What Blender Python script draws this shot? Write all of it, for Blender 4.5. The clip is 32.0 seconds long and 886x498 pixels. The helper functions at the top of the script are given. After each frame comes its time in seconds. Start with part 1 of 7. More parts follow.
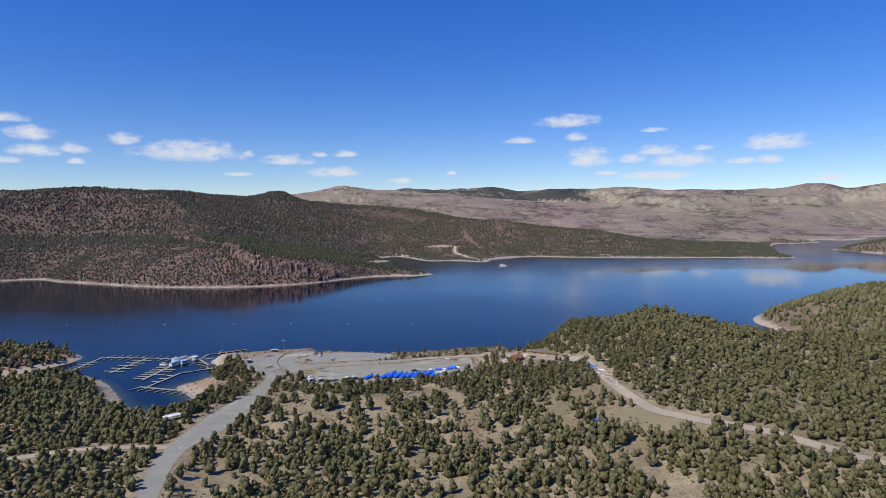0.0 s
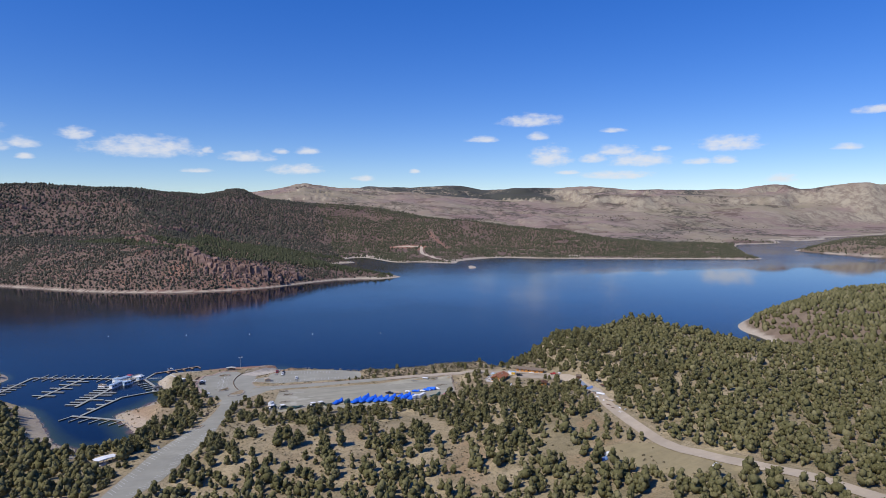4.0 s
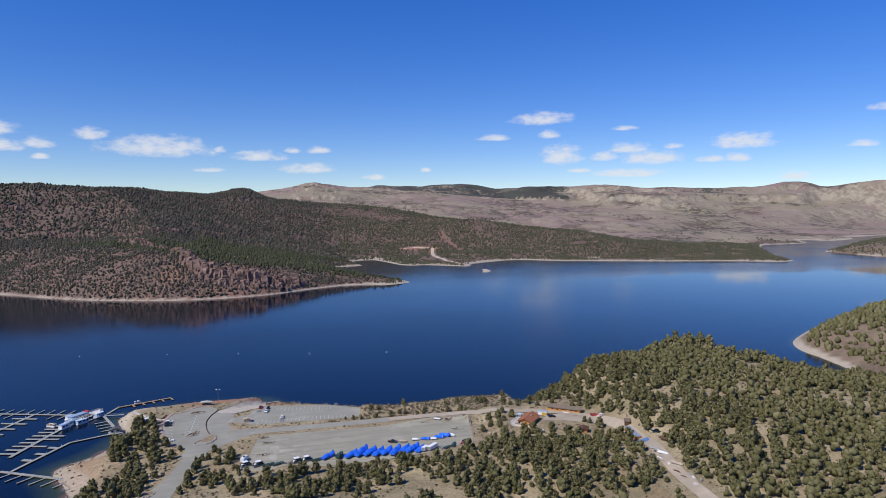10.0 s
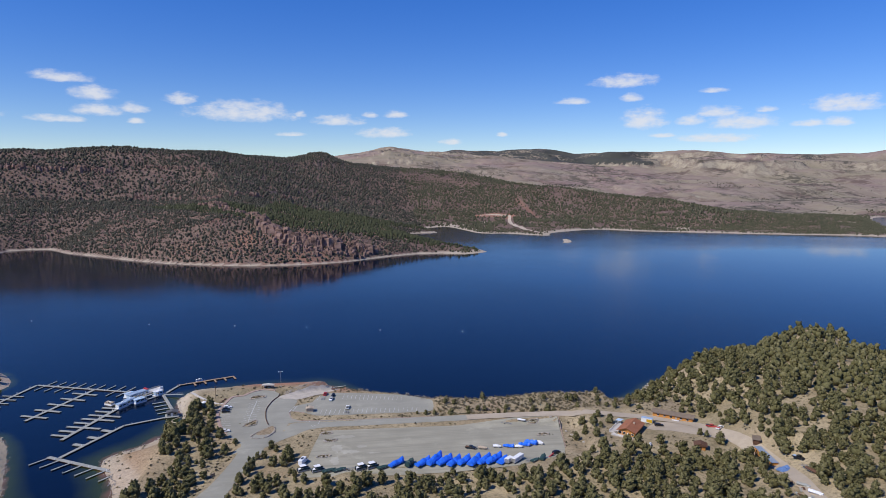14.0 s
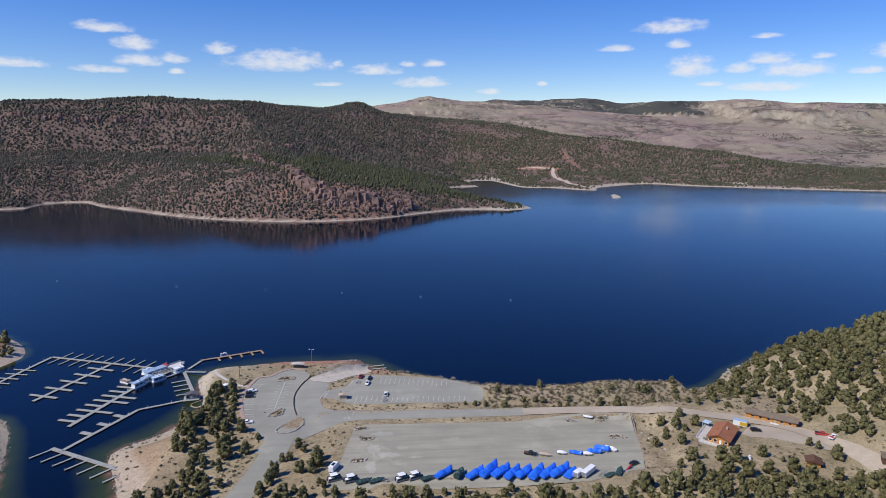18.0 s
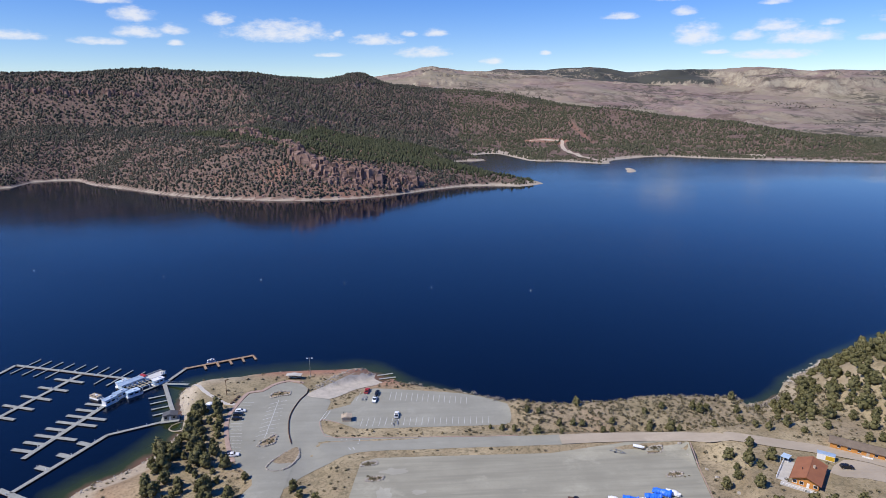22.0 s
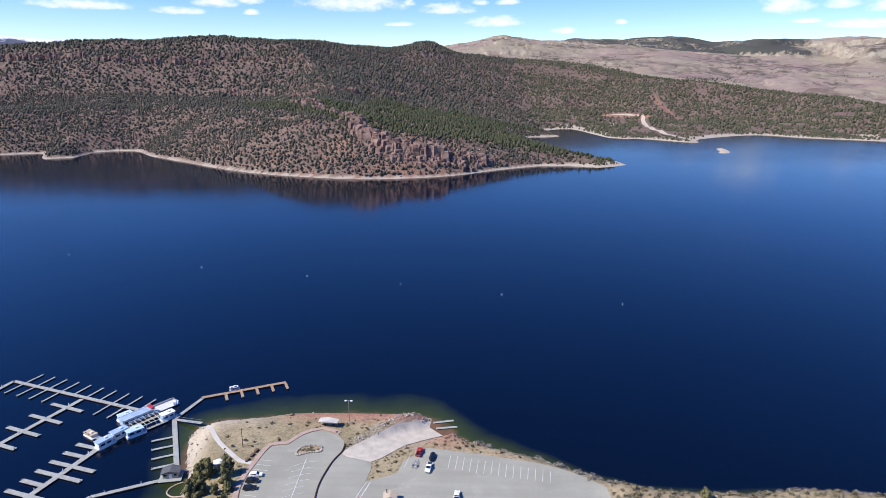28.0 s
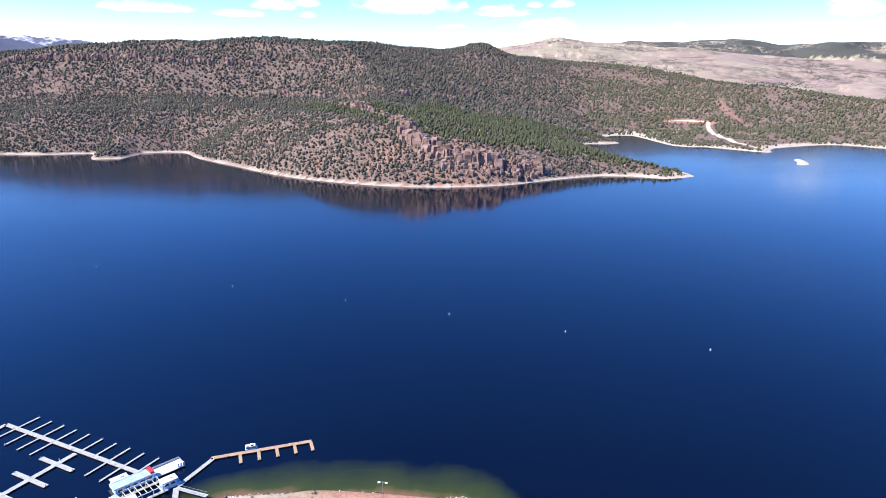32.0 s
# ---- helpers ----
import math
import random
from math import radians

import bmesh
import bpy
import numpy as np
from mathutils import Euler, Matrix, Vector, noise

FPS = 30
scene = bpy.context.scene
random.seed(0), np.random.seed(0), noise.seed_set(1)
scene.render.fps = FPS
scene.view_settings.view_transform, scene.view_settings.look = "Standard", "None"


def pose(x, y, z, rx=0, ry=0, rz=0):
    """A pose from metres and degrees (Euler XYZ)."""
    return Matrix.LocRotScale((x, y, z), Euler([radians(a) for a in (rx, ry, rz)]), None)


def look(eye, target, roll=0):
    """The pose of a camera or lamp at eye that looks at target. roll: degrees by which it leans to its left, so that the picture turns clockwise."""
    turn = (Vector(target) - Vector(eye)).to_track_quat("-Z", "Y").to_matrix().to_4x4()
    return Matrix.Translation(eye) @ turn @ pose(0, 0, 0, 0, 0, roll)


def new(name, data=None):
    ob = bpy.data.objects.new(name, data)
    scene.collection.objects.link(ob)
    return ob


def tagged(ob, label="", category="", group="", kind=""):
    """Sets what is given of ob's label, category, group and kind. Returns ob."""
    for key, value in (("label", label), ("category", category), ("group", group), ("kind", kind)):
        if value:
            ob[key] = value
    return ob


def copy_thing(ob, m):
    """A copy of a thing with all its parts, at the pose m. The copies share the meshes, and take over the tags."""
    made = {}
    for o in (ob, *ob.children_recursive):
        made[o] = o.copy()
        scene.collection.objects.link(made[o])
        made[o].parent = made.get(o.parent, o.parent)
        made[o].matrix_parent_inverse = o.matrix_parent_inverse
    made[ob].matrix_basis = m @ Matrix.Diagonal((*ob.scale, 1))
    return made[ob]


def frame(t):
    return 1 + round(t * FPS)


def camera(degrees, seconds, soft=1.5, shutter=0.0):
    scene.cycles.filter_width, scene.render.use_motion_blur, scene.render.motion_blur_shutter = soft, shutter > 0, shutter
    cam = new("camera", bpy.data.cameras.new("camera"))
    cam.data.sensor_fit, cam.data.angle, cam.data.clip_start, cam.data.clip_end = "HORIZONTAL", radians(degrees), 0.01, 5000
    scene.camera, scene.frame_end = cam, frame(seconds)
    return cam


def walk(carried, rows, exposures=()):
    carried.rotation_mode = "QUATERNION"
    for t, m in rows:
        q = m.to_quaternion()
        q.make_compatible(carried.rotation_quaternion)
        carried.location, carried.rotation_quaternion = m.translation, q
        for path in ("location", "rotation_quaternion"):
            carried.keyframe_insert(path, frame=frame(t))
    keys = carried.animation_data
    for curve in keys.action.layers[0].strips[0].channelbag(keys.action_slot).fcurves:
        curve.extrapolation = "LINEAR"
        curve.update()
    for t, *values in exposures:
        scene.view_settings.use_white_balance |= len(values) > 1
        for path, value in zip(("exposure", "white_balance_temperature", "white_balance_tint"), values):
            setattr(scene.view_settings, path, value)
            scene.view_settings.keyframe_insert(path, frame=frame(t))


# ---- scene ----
cam = camera(69.53, 32.0, soft=0.85)
# seconds, eye, heading (to the left), tilt (up) and roll in degrees
PATH = [
    (0, (-31.49, -379.93, 137.29), -11.91, -3.23, -0.44),
    (1, (-34.48, -366.64, 138.44), -13.88, -3.28, -0.30),
    (2, (-35.02, -353.02, 139.52), -15.04, -3.28, -0.18),
    (3, (-33.75, -339.13, 140.51), -14.20, -3.33, -0.15),
    (3.5, (-32.60, -332.09, 140.98), -14.78, -3.35, -0.14),
    (5.5, (-26.02, -303.48, 142.68), -15.58, -3.45, -0.22),
    (6, (-24.11, -296.23, 143.06), -15.54, -3.46, -0.26),
    (7, (-20.26, -281.68, 143.78), -15.50, -3.45, -0.36),
    (8, (-16.54, -267.05, 144.42), -15.47, -3.47, -0.44),
    (9, (-13.16, -252.40, 145.01), -14.33, -3.45, -0.41),
    (10, (-10.23, -237.73, 145.53), -14.24, -3.52, -0.34),
    (10.5, (-8.96, -230.41, 145.77), -15.05, -4.10, -0.37),
    (11, (-7.84, -223.09, 146.00), -15.78, -5.06, -0.41),
    (11.5, (-6.86, -215.79, 146.21), -15.05, -5.92, -0.45),
    (12, (-6.02, -208.50, 146.41), -13.61, -6.13, -0.15),
    (12.5, (-5.33, -201.22, 146.60), -12.18, -6.30, -0.11),
    (13, (-4.79, -193.96, 146.77), -10.02, -6.51, -0.02),
    (14, (-4.09, -179.51, 147.08), -7.55, -6.62, 0.16),
    (14.5, (-3.94, -172.32, 147.22), -6.74, -6.63, 0.17),
    (16.5, (-4.33, -143.81, 147.65), -4.86, -6.68, 0.21),
    (17, (-4.63, -136.75, 147.73), -4.53, -6.68, 0.20),
    (17.5, (-4.99, -129.72, 147.80), -4.33, -8.26, 0.15),
    (18, (-5.39, -122.72, 147.86), -4.21, -10.96, 0.16),
    (18.5, (-5.83, -115.74, 147.91), -4.12, -12.64, 0.07),
    (19, (-6.28, -108.79, 147.96), -4.07, -13.41, 0.02),
    (20, (-7.20, -94.98, 148.02), -3.87, -13.43, -0.09),
    (21, (-8.07, -81.28, 148.04), -3.84, -13.46, -0.19),
    (22, (-8.82, -67.66, 148.04), -3.92, -13.46, -0.24),
    (22.5, (-9.13, -60.89, 148.02), -4.00, -13.51, -0.24),
    (23, (-9.40, -54.13, 148.00), -4.06, -14.73, -0.24),
    (23.5, (-9.62, -47.39, 147.98), -4.09, -15.70, -0.23),
    (24, (-9.80, -40.66, 147.95), -4.15, -16.09, -0.15),
    (24.5, (-9.93, -33.95, 147.91), -4.23, -16.07, -0.06),
    (26.5, (-10.17, -7.14, 147.70), -4.08, -15.98, -0.12),
    (27, (-10.22, -0.44, 147.64), -2.09, -15.96, 0.02),
    (27.5, (-10.31, 6.27, 147.57), -0.34, -15.98, 0.04),
    (28, (-10.45, 13.00, 147.50), 2.00, -15.95, 0.11),
    (28.5, (-10.68, 19.74, 147.43), 3.88, -16.94, 0.32),
    (29, (-11.02, 26.50, 147.35), 4.61, -17.88, 0.32),
    (29.5, (-11.52, 33.28, 147.27), 5.14, -18.63, 0.28),
    (30, (-12.21, 40.10, 147.19), 5.62, -18.97, 0.27),
    (30.5, (-13.14, 46.95, 147.11), 5.90, -18.95, 0.29),
    (31, (-14.36, 53.84, 147.02), 6.11, -18.96, 0.38),
    (31.5, (-15.92, 60.78, 146.93), 6.26, -18.12, 0.45),
    (32, (-17.88, 67.76, 146.84), 6.39, -15.76, 0.44),
]
walk(cam, [(t, pose(*eye, 90 + tilt, 0, heading) @ pose(0, 0, 0, 0, 0, roll)) for t, eye, heading, tilt, roll in PATH],
     exposures=[(0, 0.06), (14, 0.06), (20, 0.17), (23, 0.32), (24, 0.42), (27, 0.56), (28, 0.66), (29, 0.93), (30, 1.25), (31, 1.45), (32, 1.4)])

# ---------------------------------------------------------------- sky and sun
SUN_FROM = Vector((-0.92, -0.38, 0.0)).normalized()
SUN_UP = radians(48)
SUN_DIR = Vector((SUN_FROM.x * math.cos(SUN_UP), SUN_FROM.y * math.cos(SUN_UP), math.sin(SUN_UP)))
sun = new("sun", bpy.data.lights.new("sun", "SUN"))
sun.data.energy, sun.data.angle, sun.data.color = 4.0, radians(0.53), (1.0, 0.95, 0.87)
sun.matrix_world = look((0, 0, 600), Vector((0, 0, 600)) - SUN_DIR)

world = bpy.data.worlds.new("sky")
scene.world = world
world.use_nodes = True
wt = world.node_tree
wt.nodes.clear()


def wnode(kind, **inputs):
    n = wt.nodes.new(kind)
    for k, v in inputs.items():
        key = int(k[1:]) if k[0] == "_" and k[1:].isdigit() else k
        if isinstance(v, bpy.types.NodeSocket):
            wt.links.new(v, n.inputs[key])
        else:
            n.inputs[key].default_value = v
    return n


def wmath(op, *a):
    n = wt.nodes.new("ShaderNodeMath")
    n.operation = op
    for i, v in enumerate(a):
        if isinstance(v, bpy.types.NodeSocket):
            wt.links.new(v, n.inputs[i])
        else:
            n.inputs[i].default_value = v
    return n.outputs[0]


sky = wt.nodes.new("ShaderNodeTexSky")
sky.sky_type, sky.sun_disc = "NISHITA", False
sky.sun_elevation, sky.sun_rotation = SUN_UP, math.atan2(SUN_FROM.x, SUN_FROM.y)
sky.altitude, sky.air_density, sky.dust_density, sky.ozone_density = 1900, 1.0, 0.15, 3.0
# fair-weather clouds: azimuth, height, half width, half height in degrees
CLOUDS_WEST = [(-22.9, 7.37, 1.83, 0.41), (-20.8, 6.31, 1.48, 0.56), (-20.3, 5.09, 1.64, 0.51), (-17.9, 5.25, 0.96, 0.41), (-14.5, 6.15, 1.14, 0.46), (-9.6, 5.41, 3.77, 0.86), (-23.3, 4.24, 1.6, 0.3),
               (-4.8, 5.22, 0.46, 0.3), (-17.8, 4.26, 0.59, 0.23), (-1.7, 4.76, 1.92, 0.46), (1.1, 5.23, 0.59, 0.25), (3.4, 5.31, 0.96, 0.33), (2.4, 3.75, 2.05, 0.46), (-5.6, 3.46, 1.1, 0.18),
               (8.3, 2.99, 0.91, 0.3), (12.7, 3.58, 0.46, 0.2), (-30.0, 4.5, 3.0, 0.4), (-36.0, 6.0, 2.5, 0.6)]
CLOUDS_EAST = [(23.0, 7.97, 2.28, 0.56), (18.8, 6.38, 1.28, 0.3), (24.7, 4.88, 1.64, 0.86), (28.4, 4.56, 1.0, 0.41), (30.4, 5.27, 1.37, 0.46), (32.3, 4.44, 2.28, 0.61), (33.9, 5.28, 0.78, 0.25),
               (26.2, 3.39, 0.91, 0.2), (30.4, 3.12, 2.74, 0.36), (39.3, 5.54, 2.28, 0.61), (37.1, 4.1, 1.14, 0.3), (38.8, 4.16, 1.0, 0.36), (30.1, 6.87, 1.0, 0.2), (23.7, 6.55, 0.82, 0.36),
               (43.1, 2.58, 1.0, 0.36), (49.4, 7.4, 1.6, 0.3), (47.5, 4.8, 1.0, 0.25)]
way = wnode("ShaderNodeTexCoord").outputs["Generated"]
sep = wnode("ShaderNodeSeparateXYZ", _0=way)
azim = wmath("MULTIPLY", wmath("ARCTAN2", sep.outputs[0], sep.outputs[1]), 180 / math.pi)
elev = wmath("MULTIPLY", wmath("ARCSINE", sep.outputs[2]), 180 / math.pi)
flat = wnode("ShaderNodeCombineXYZ", _0=azim, _1=wmath("MULTIPLY", elev, 2.2), _2=0.0)
ragged = wnode("ShaderNodeTexNoise", Vector=flat.outputs[0], Scale=0.8, Detail=5.0, Roughness=0.56)
fine = wnode("ShaderNodeTexNoise", Vector=flat.outputs[0], Scale=2.4, Detail=5.0, Roughness=0.6)
cover = None
for az_, el_, half_w, half_h in CLOUDS_WEST + CLOUDS_EAST:
    u = wmath("DIVIDE", wmath("SUBTRACT", azim, az_), half_w * 1.25)
    rise = wmath("SUBTRACT", elev, el_ - 0.45 * half_h)
    v = wmath("MAXIMUM", wmath("DIVIDE", rise, half_h * 1.5), wmath("DIVIDE", rise, half_h * -0.75))
    r = wmath("SUBTRACT", 1.0, wmath("ADD", wmath("MULTIPLY", u, u), wmath("MULTIPLY", v, v)))
    cover = r if cover is None else wmath("MAXIMUM", cover, r)
cover = wmath("ADD", cover, wmath("MULTIPLY", wmath("SUBTRACT", ragged.outputs[0], 0.53), 2.3))
cover = wmath("ADD", cover, wmath("MULTIPLY", wmath("SUBTRACT", fine.outputs[0], 0.5), 0.6))
dense = wnode("ShaderNodeMapRange", _0=cover, _1=-0.25, _2=1.25, _3=0.0, _4=0.82)
dense.interpolation_type = "SMOOTHSTEP"
puff = wnode("ShaderNodeMix", _0=0.5)
puff.data_type = "RGBA"
wt.links.new(dense.outputs[0], puff.inputs["Factor"])
deeper = wnode("ShaderNodeHueSaturation", Hue=0.516, Saturation=1.36, Value=1.20, Color=sky.outputs[0])
clear = wt.nodes.new("ShaderNodeMix")
clear.data_type, clear.blend_type = "RGBA", "MULTIPLY"
clear.inputs["Factor"].default_value = 1.0
wt.links.new(deeper.outputs[0], clear.inputs[6])
lift = wnode("ShaderNodeMapRange", _0=elev, _1=2.0, _2=20.0, _3=0.88, _4=1.14)
tint = wnode("ShaderNodeVectorMath", _0=(0.965, 0.975, 1.065))
tint.operation = "SCALE"
wt.links.new(lift.outputs[0], tint.inputs["Scale"])
wt.links.new(tint.outputs[0], clear.inputs[7])
wt.links.new(clear.outputs[2], puff.inputs[6])
puff.inputs[7].default_value = (7.4, 7.5, 7.9, 1)
back = wnode("ShaderNodeBackground", Color=puff.outputs[2], Strength=0.10)
wt.links.new(back.outputs[0], wnode("ShaderNodeOutputWorld").inputs[0])

# ---------------------------------------------------------------- materials
class Nodes:
    """A small hand for building a node material."""

    def __init__(self, name):
        self.mat = bpy.data.materials.new(name)
        self.mat.use_nodes = True
        self.tree = self.mat.node_tree
        self.bsdf = self.tree.nodes["Principled BSDF"]

    def put(self, socket, v):
        if isinstance(v, bpy.types.NodeSocket):
            self.tree.links.new(v, socket)
        else:
            socket.default_value = (*v, 1) if isinstance(v, tuple) and len(v) == 3 and socket.type == "RGBA" else v

    def add(self, kind, **inputs):
        n = self.tree.nodes.new(kind)
        for k, v in inputs.items():
            self.put(n.inputs[int(k[1:]) if k[1:].isdigit() else k], v)
        return n

    def math(self, op, a, b=0.0):
        n = self.add("ShaderNodeMath", _0=a, _1=b)
        n.operation = op
        return n.outputs[0]

    def place(self):
        return self.add("ShaderNodeNewGeometry").outputs["Position"]

    def noise(self, scale, detail=3.0, rough=0.55, vector=None):
        return self.add("ShaderNodeTexNoise", Vector=vector or self.place(), Scale=scale, Detail=detail, Roughness=rough).outputs[0]

    def ramp(self, v, low, high, a=0.0, b=1.0):
        n = self.add("ShaderNodeMapRange", _0=v, _1=low, _2=high, _3=a, _4=b)
        return n.outputs[0]

    def mix(self, f, a, b):
        n = self.tree.nodes.new("ShaderNodeMix")
        n.data_type = "RGBA"
        for i, v in ((0, f), (6, a), (7, b)):
            self.put(n.inputs[i], v)
        return n.outputs[2]

    def done(self, color, rough=0.8, bump=None, depth=0.05, metal=0.0, spec=0.3):
        self.put(self.bsdf.inputs["Base Color"], color)
        self.put(self.bsdf.inputs["Roughness"], rough)
        self.put(self.bsdf.inputs["Metallic"], metal)
        self.put(self.bsdf.inputs["Specular IOR Level"], spec)
        if bump is not None:
            n = self.add("ShaderNodeBump", Strength=0.7, Distance=depth, Height=bump)
            self.tree.links.new(n.outputs[0], self.bsdf.inputs["Normal"])
        return self.mat


def plain(name, color, rough=0.6, vary=0.18, scale=1.5, metal=0.0, spec=0.35):
    """Painted, plastic or metal surfaces: a colour with stains at two sizes."""
    m = Nodes(name)
    v = m.math("ADD", m.ramp(m.noise(scale, 4), 0.3, 0.7, -vary, vary * 0.5), m.ramp(m.noise(scale * 9, 2), 0.3, 0.7, -vary * 0.4, vary * 0.3))
    dark = tuple(c * 0.45 for c in color)
    lite = tuple(min(1, c * 1.25) for c in color)
    c = m.mix(m.ramp(v, -0.6, 0.0), dark, color)
    c = m.mix(m.ramp(v, 0.0, 0.6), c, lite)
    return m.done(c, m.ramp(m.noise(scale * 4, 2), 0.3, 0.7, rough - 0.08, rough + 0.08), metal=metal, spec=spec)


def ground_material():
    m = Nodes("ground")
    z = m.add("ShaderNodeSeparateXYZ", _0=m.place()).outputs[2]
    zone = m.add("ShaderNodeAttribute")
    zone.attribute_name = "zone"
    parts = m.add("ShaderNodeSeparateColor", _0=zone.outputs["Color"])
    sage, red, pale = parts.outputs[0], parts.outputs[1], parts.outputs[2]
    big, mid, small = m.noise(0.012, 5, 0.6), m.noise(0.09, 5, 0.65), m.noise(0.9, 4, 0.65)
    soil = m.mix(m.ramp(mid, 0.35, 0.65), (0.275, 0.212, 0.124), (0.395, 0.317, 0.196))
    soil = m.mix(m.ramp(big, 0.46, 0.66, 0.0, 0.75), soil, (0.205, 0.172, 0.096))
    soil = m.mix(m.ramp(m.noise(0.035, 4, 0.6), 0.50, 0.62, 0.0, 0.7), soil, (0.47, 0.375, 0.23))
    soil = m.mix(m.ramp(m.noise(0.022, 5, 0.65), 0.56, 0.66, 0.0, 0.5), soil, (0.32, 0.20, 0.112))
    soil = m.mix(m.ramp(m.noise(0.28, 4, 0.7), 0.50, 0.62, 0.0, 0.55), soil, (0.155, 0.130, 0.074))
    soil = m.mix(m.math("MULTIPLY", m.ramp(small, 0.50, 0.62), 0.6), soil, (0.115, 0.098, 0.058))
    soil = m.mix(m.ramp(m.noise(1.9, 3, 0.7), 0.58, 0.68, 0.0, 0.5), soil, (0.42, 0.35, 0.24))
    rust = m.mix(m.ramp(mid, 0.35, 0.65), (0.108, 0.070, 0.060), (0.186, 0.122, 0.100))
    rust = m.mix(m.ramp(m.noise(0.3, 3, 0.7), 0.52, 0.66, 0.0, 0.8), rust, (0.075, 0.060, 0.045))
    rust = m.mix(m.ramp(m.noise(0.55, 2, 0.6), 0.60, 0.70, 0.0, 0.7), rust, (0.28, 0.205, 0.168))
    c = m.mix(red, soil, rust)
    drift = m.add("ShaderNodeMapping", Vector=m.place())
    drift.inputs["Scale"].default_value = (0.0011, 0.0022, 0.0)
    plainc = m.mix(m.ramp(m.noise(1.0, 5, 0.6, drift.outputs[0]), 0.42, 0.58), (0.255, 0.182, 0.155), (0.262, 0.222, 0.150))
    plainc = m.mix(m.ramp(m.noise(0.012, 5, 0.7), 0.42, 0.66, 0.0, 0.6), plainc, (0.33, 0.265, 0.205))
    bands = m.add("ShaderNodeMapping", Vector=m.place())
    bands.inputs["Scale"].default_value = (0.0026, 0.0052, 0.0)
    streaks = m.noise(1.0, 7, 0.72, bands.outputs[0])
    plainc = m.mix(m.ramp(streaks, 0.54, 0.60, 0.0, 0.8), plainc, (0.125, 0.086, 0.070))
    plainc = m.mix(m.ramp(streaks, 0.42, 0.34, 0.0, 0.55), plainc, (0.37, 0.31, 0.24))
    scrub = m.math("MULTIPLY", m.ramp(m.noise(0.0022, 4, 0.65), 0.50, 0.58), m.ramp(m.noise(0.02, 4, 0.8), 0.46, 0.56))
    plainc = m.mix(m.math("MULTIPLY", scrub, 0.85), plainc, (0.075, 0.068, 0.050))
    salmon = m.mix(m.ramp(small, 0.35, 0.65), (0.40, 0.20, 0.135), (0.26, 0.13, 0.09))
    c = m.mix(zone.outputs["Alpha"], c, salmon)
    c = m.mix(sage, c, plainc)
    bleached = m.mix(m.ramp(small, 0.35, 0.7), (0.54, 0.46, 0.36), (0.37, 0.31, 0.24))
    c = m.mix(pale, c, bleached)
    up = m.add("ShaderNodeSeparateXYZ", _0=m.add("ShaderNodeNewGeometry").outputs["Normal"]).outputs[2]
    rock = m.mix(m.ramp(m.noise(0.25, 4, 0.7), 0.35, 0.65), (0.20, 0.13, 0.105), (0.36, 0.26, 0.21))
    rock = m.mix(red, m.mix(m.ramp(m.noise(0.25, 4, 0.7), 0.35, 0.65), (0.27, 0.205, 0.125), (0.42, 0.335, 0.215)), rock)
    rock = m.mix(sage, rock, m.mix(m.ramp(m.noise(0.02, 4, 0.7), 0.4, 0.6), (0.36, 0.31, 0.225), (0.22, 0.175, 0.135)))
    c = m.mix(m.math("MULTIPLY", m.math("MAXIMUM", m.ramp(up, 0.86, 0.70), m.math("MULTIPLY", sage, m.ramp(up, 0.95, 0.84))), m.math("SUBTRACT", 1.0, pale)), c, rock)
    woods = m.add("ShaderNodeAttribute")
    woods.attribute_name = "wooded"
    trees = m.math("ADD", m.noise(0.045, 4, 0.8), m.math("MULTIPLY", m.math("SUBTRACT", m.noise(0.006, 3), 0.5), 0.8))
    c = m.mix(m.ramp(m.math("ADD", m.math("MULTIPLY", woods.outputs["Fac"], 0.60), trees), 0.84, 0.98), c, (0.066, 0.066, 0.056))
    return m.done(c, 0.93, m.math("ADD", mid, m.math("MULTIPLY", small, 0.4)), 0.5, spec=0.15)


def water_material():
    m = Nodes("lake_water")
    at = m.add("ShaderNodeAttribute")
    at.attribute_name = "depth"
    still = m.add("ShaderNodeAttribute")
    still.attribute_name = "calm"
    calm = m.math("ADD", still.outputs["Fac"], m.ramp(m.noise(0.0045, 3), 0.35, 0.65, -0.12, 0.12))
    depth = m.math("ADD", at.outputs["Fac"], m.ramp(m.noise(0.06, 3), 0.3, 0.7, -0.9, 0.9))
    deep = m.mix(m.ramp(m.noise(0.004, 3), 0.35, 0.65), (0.0013, 0.0030, 0.0090), (0.0016, 0.0038, 0.0115))
    c = m.mix(m.ramp(depth, 1.2, 7.5), (0.034, 0.046, 0.008), deep)
    c = m.mix(m.ramp(depth, 0.0, 1.5), (0.15, 0.085, 0.045), c)
    ripple = m.math("ADD", m.noise(0.35, 3), m.math("MULTIPLY", m.noise(0.07, 2), 1.5))
    m.bsdf.inputs["IOR"].default_value = 1.33
    mat = m.done(c, m.ramp(calm, 0.1, 0.95, 0.17, 0.03), ripple, 0.10, spec=0.45)
    bump = next(n for n in m.tree.nodes if n.type == "BUMP")
    m.put(bump.inputs["Strength"], m.ramp(calm, 0.1, 0.95, 0.5, 0.06))
    return mat


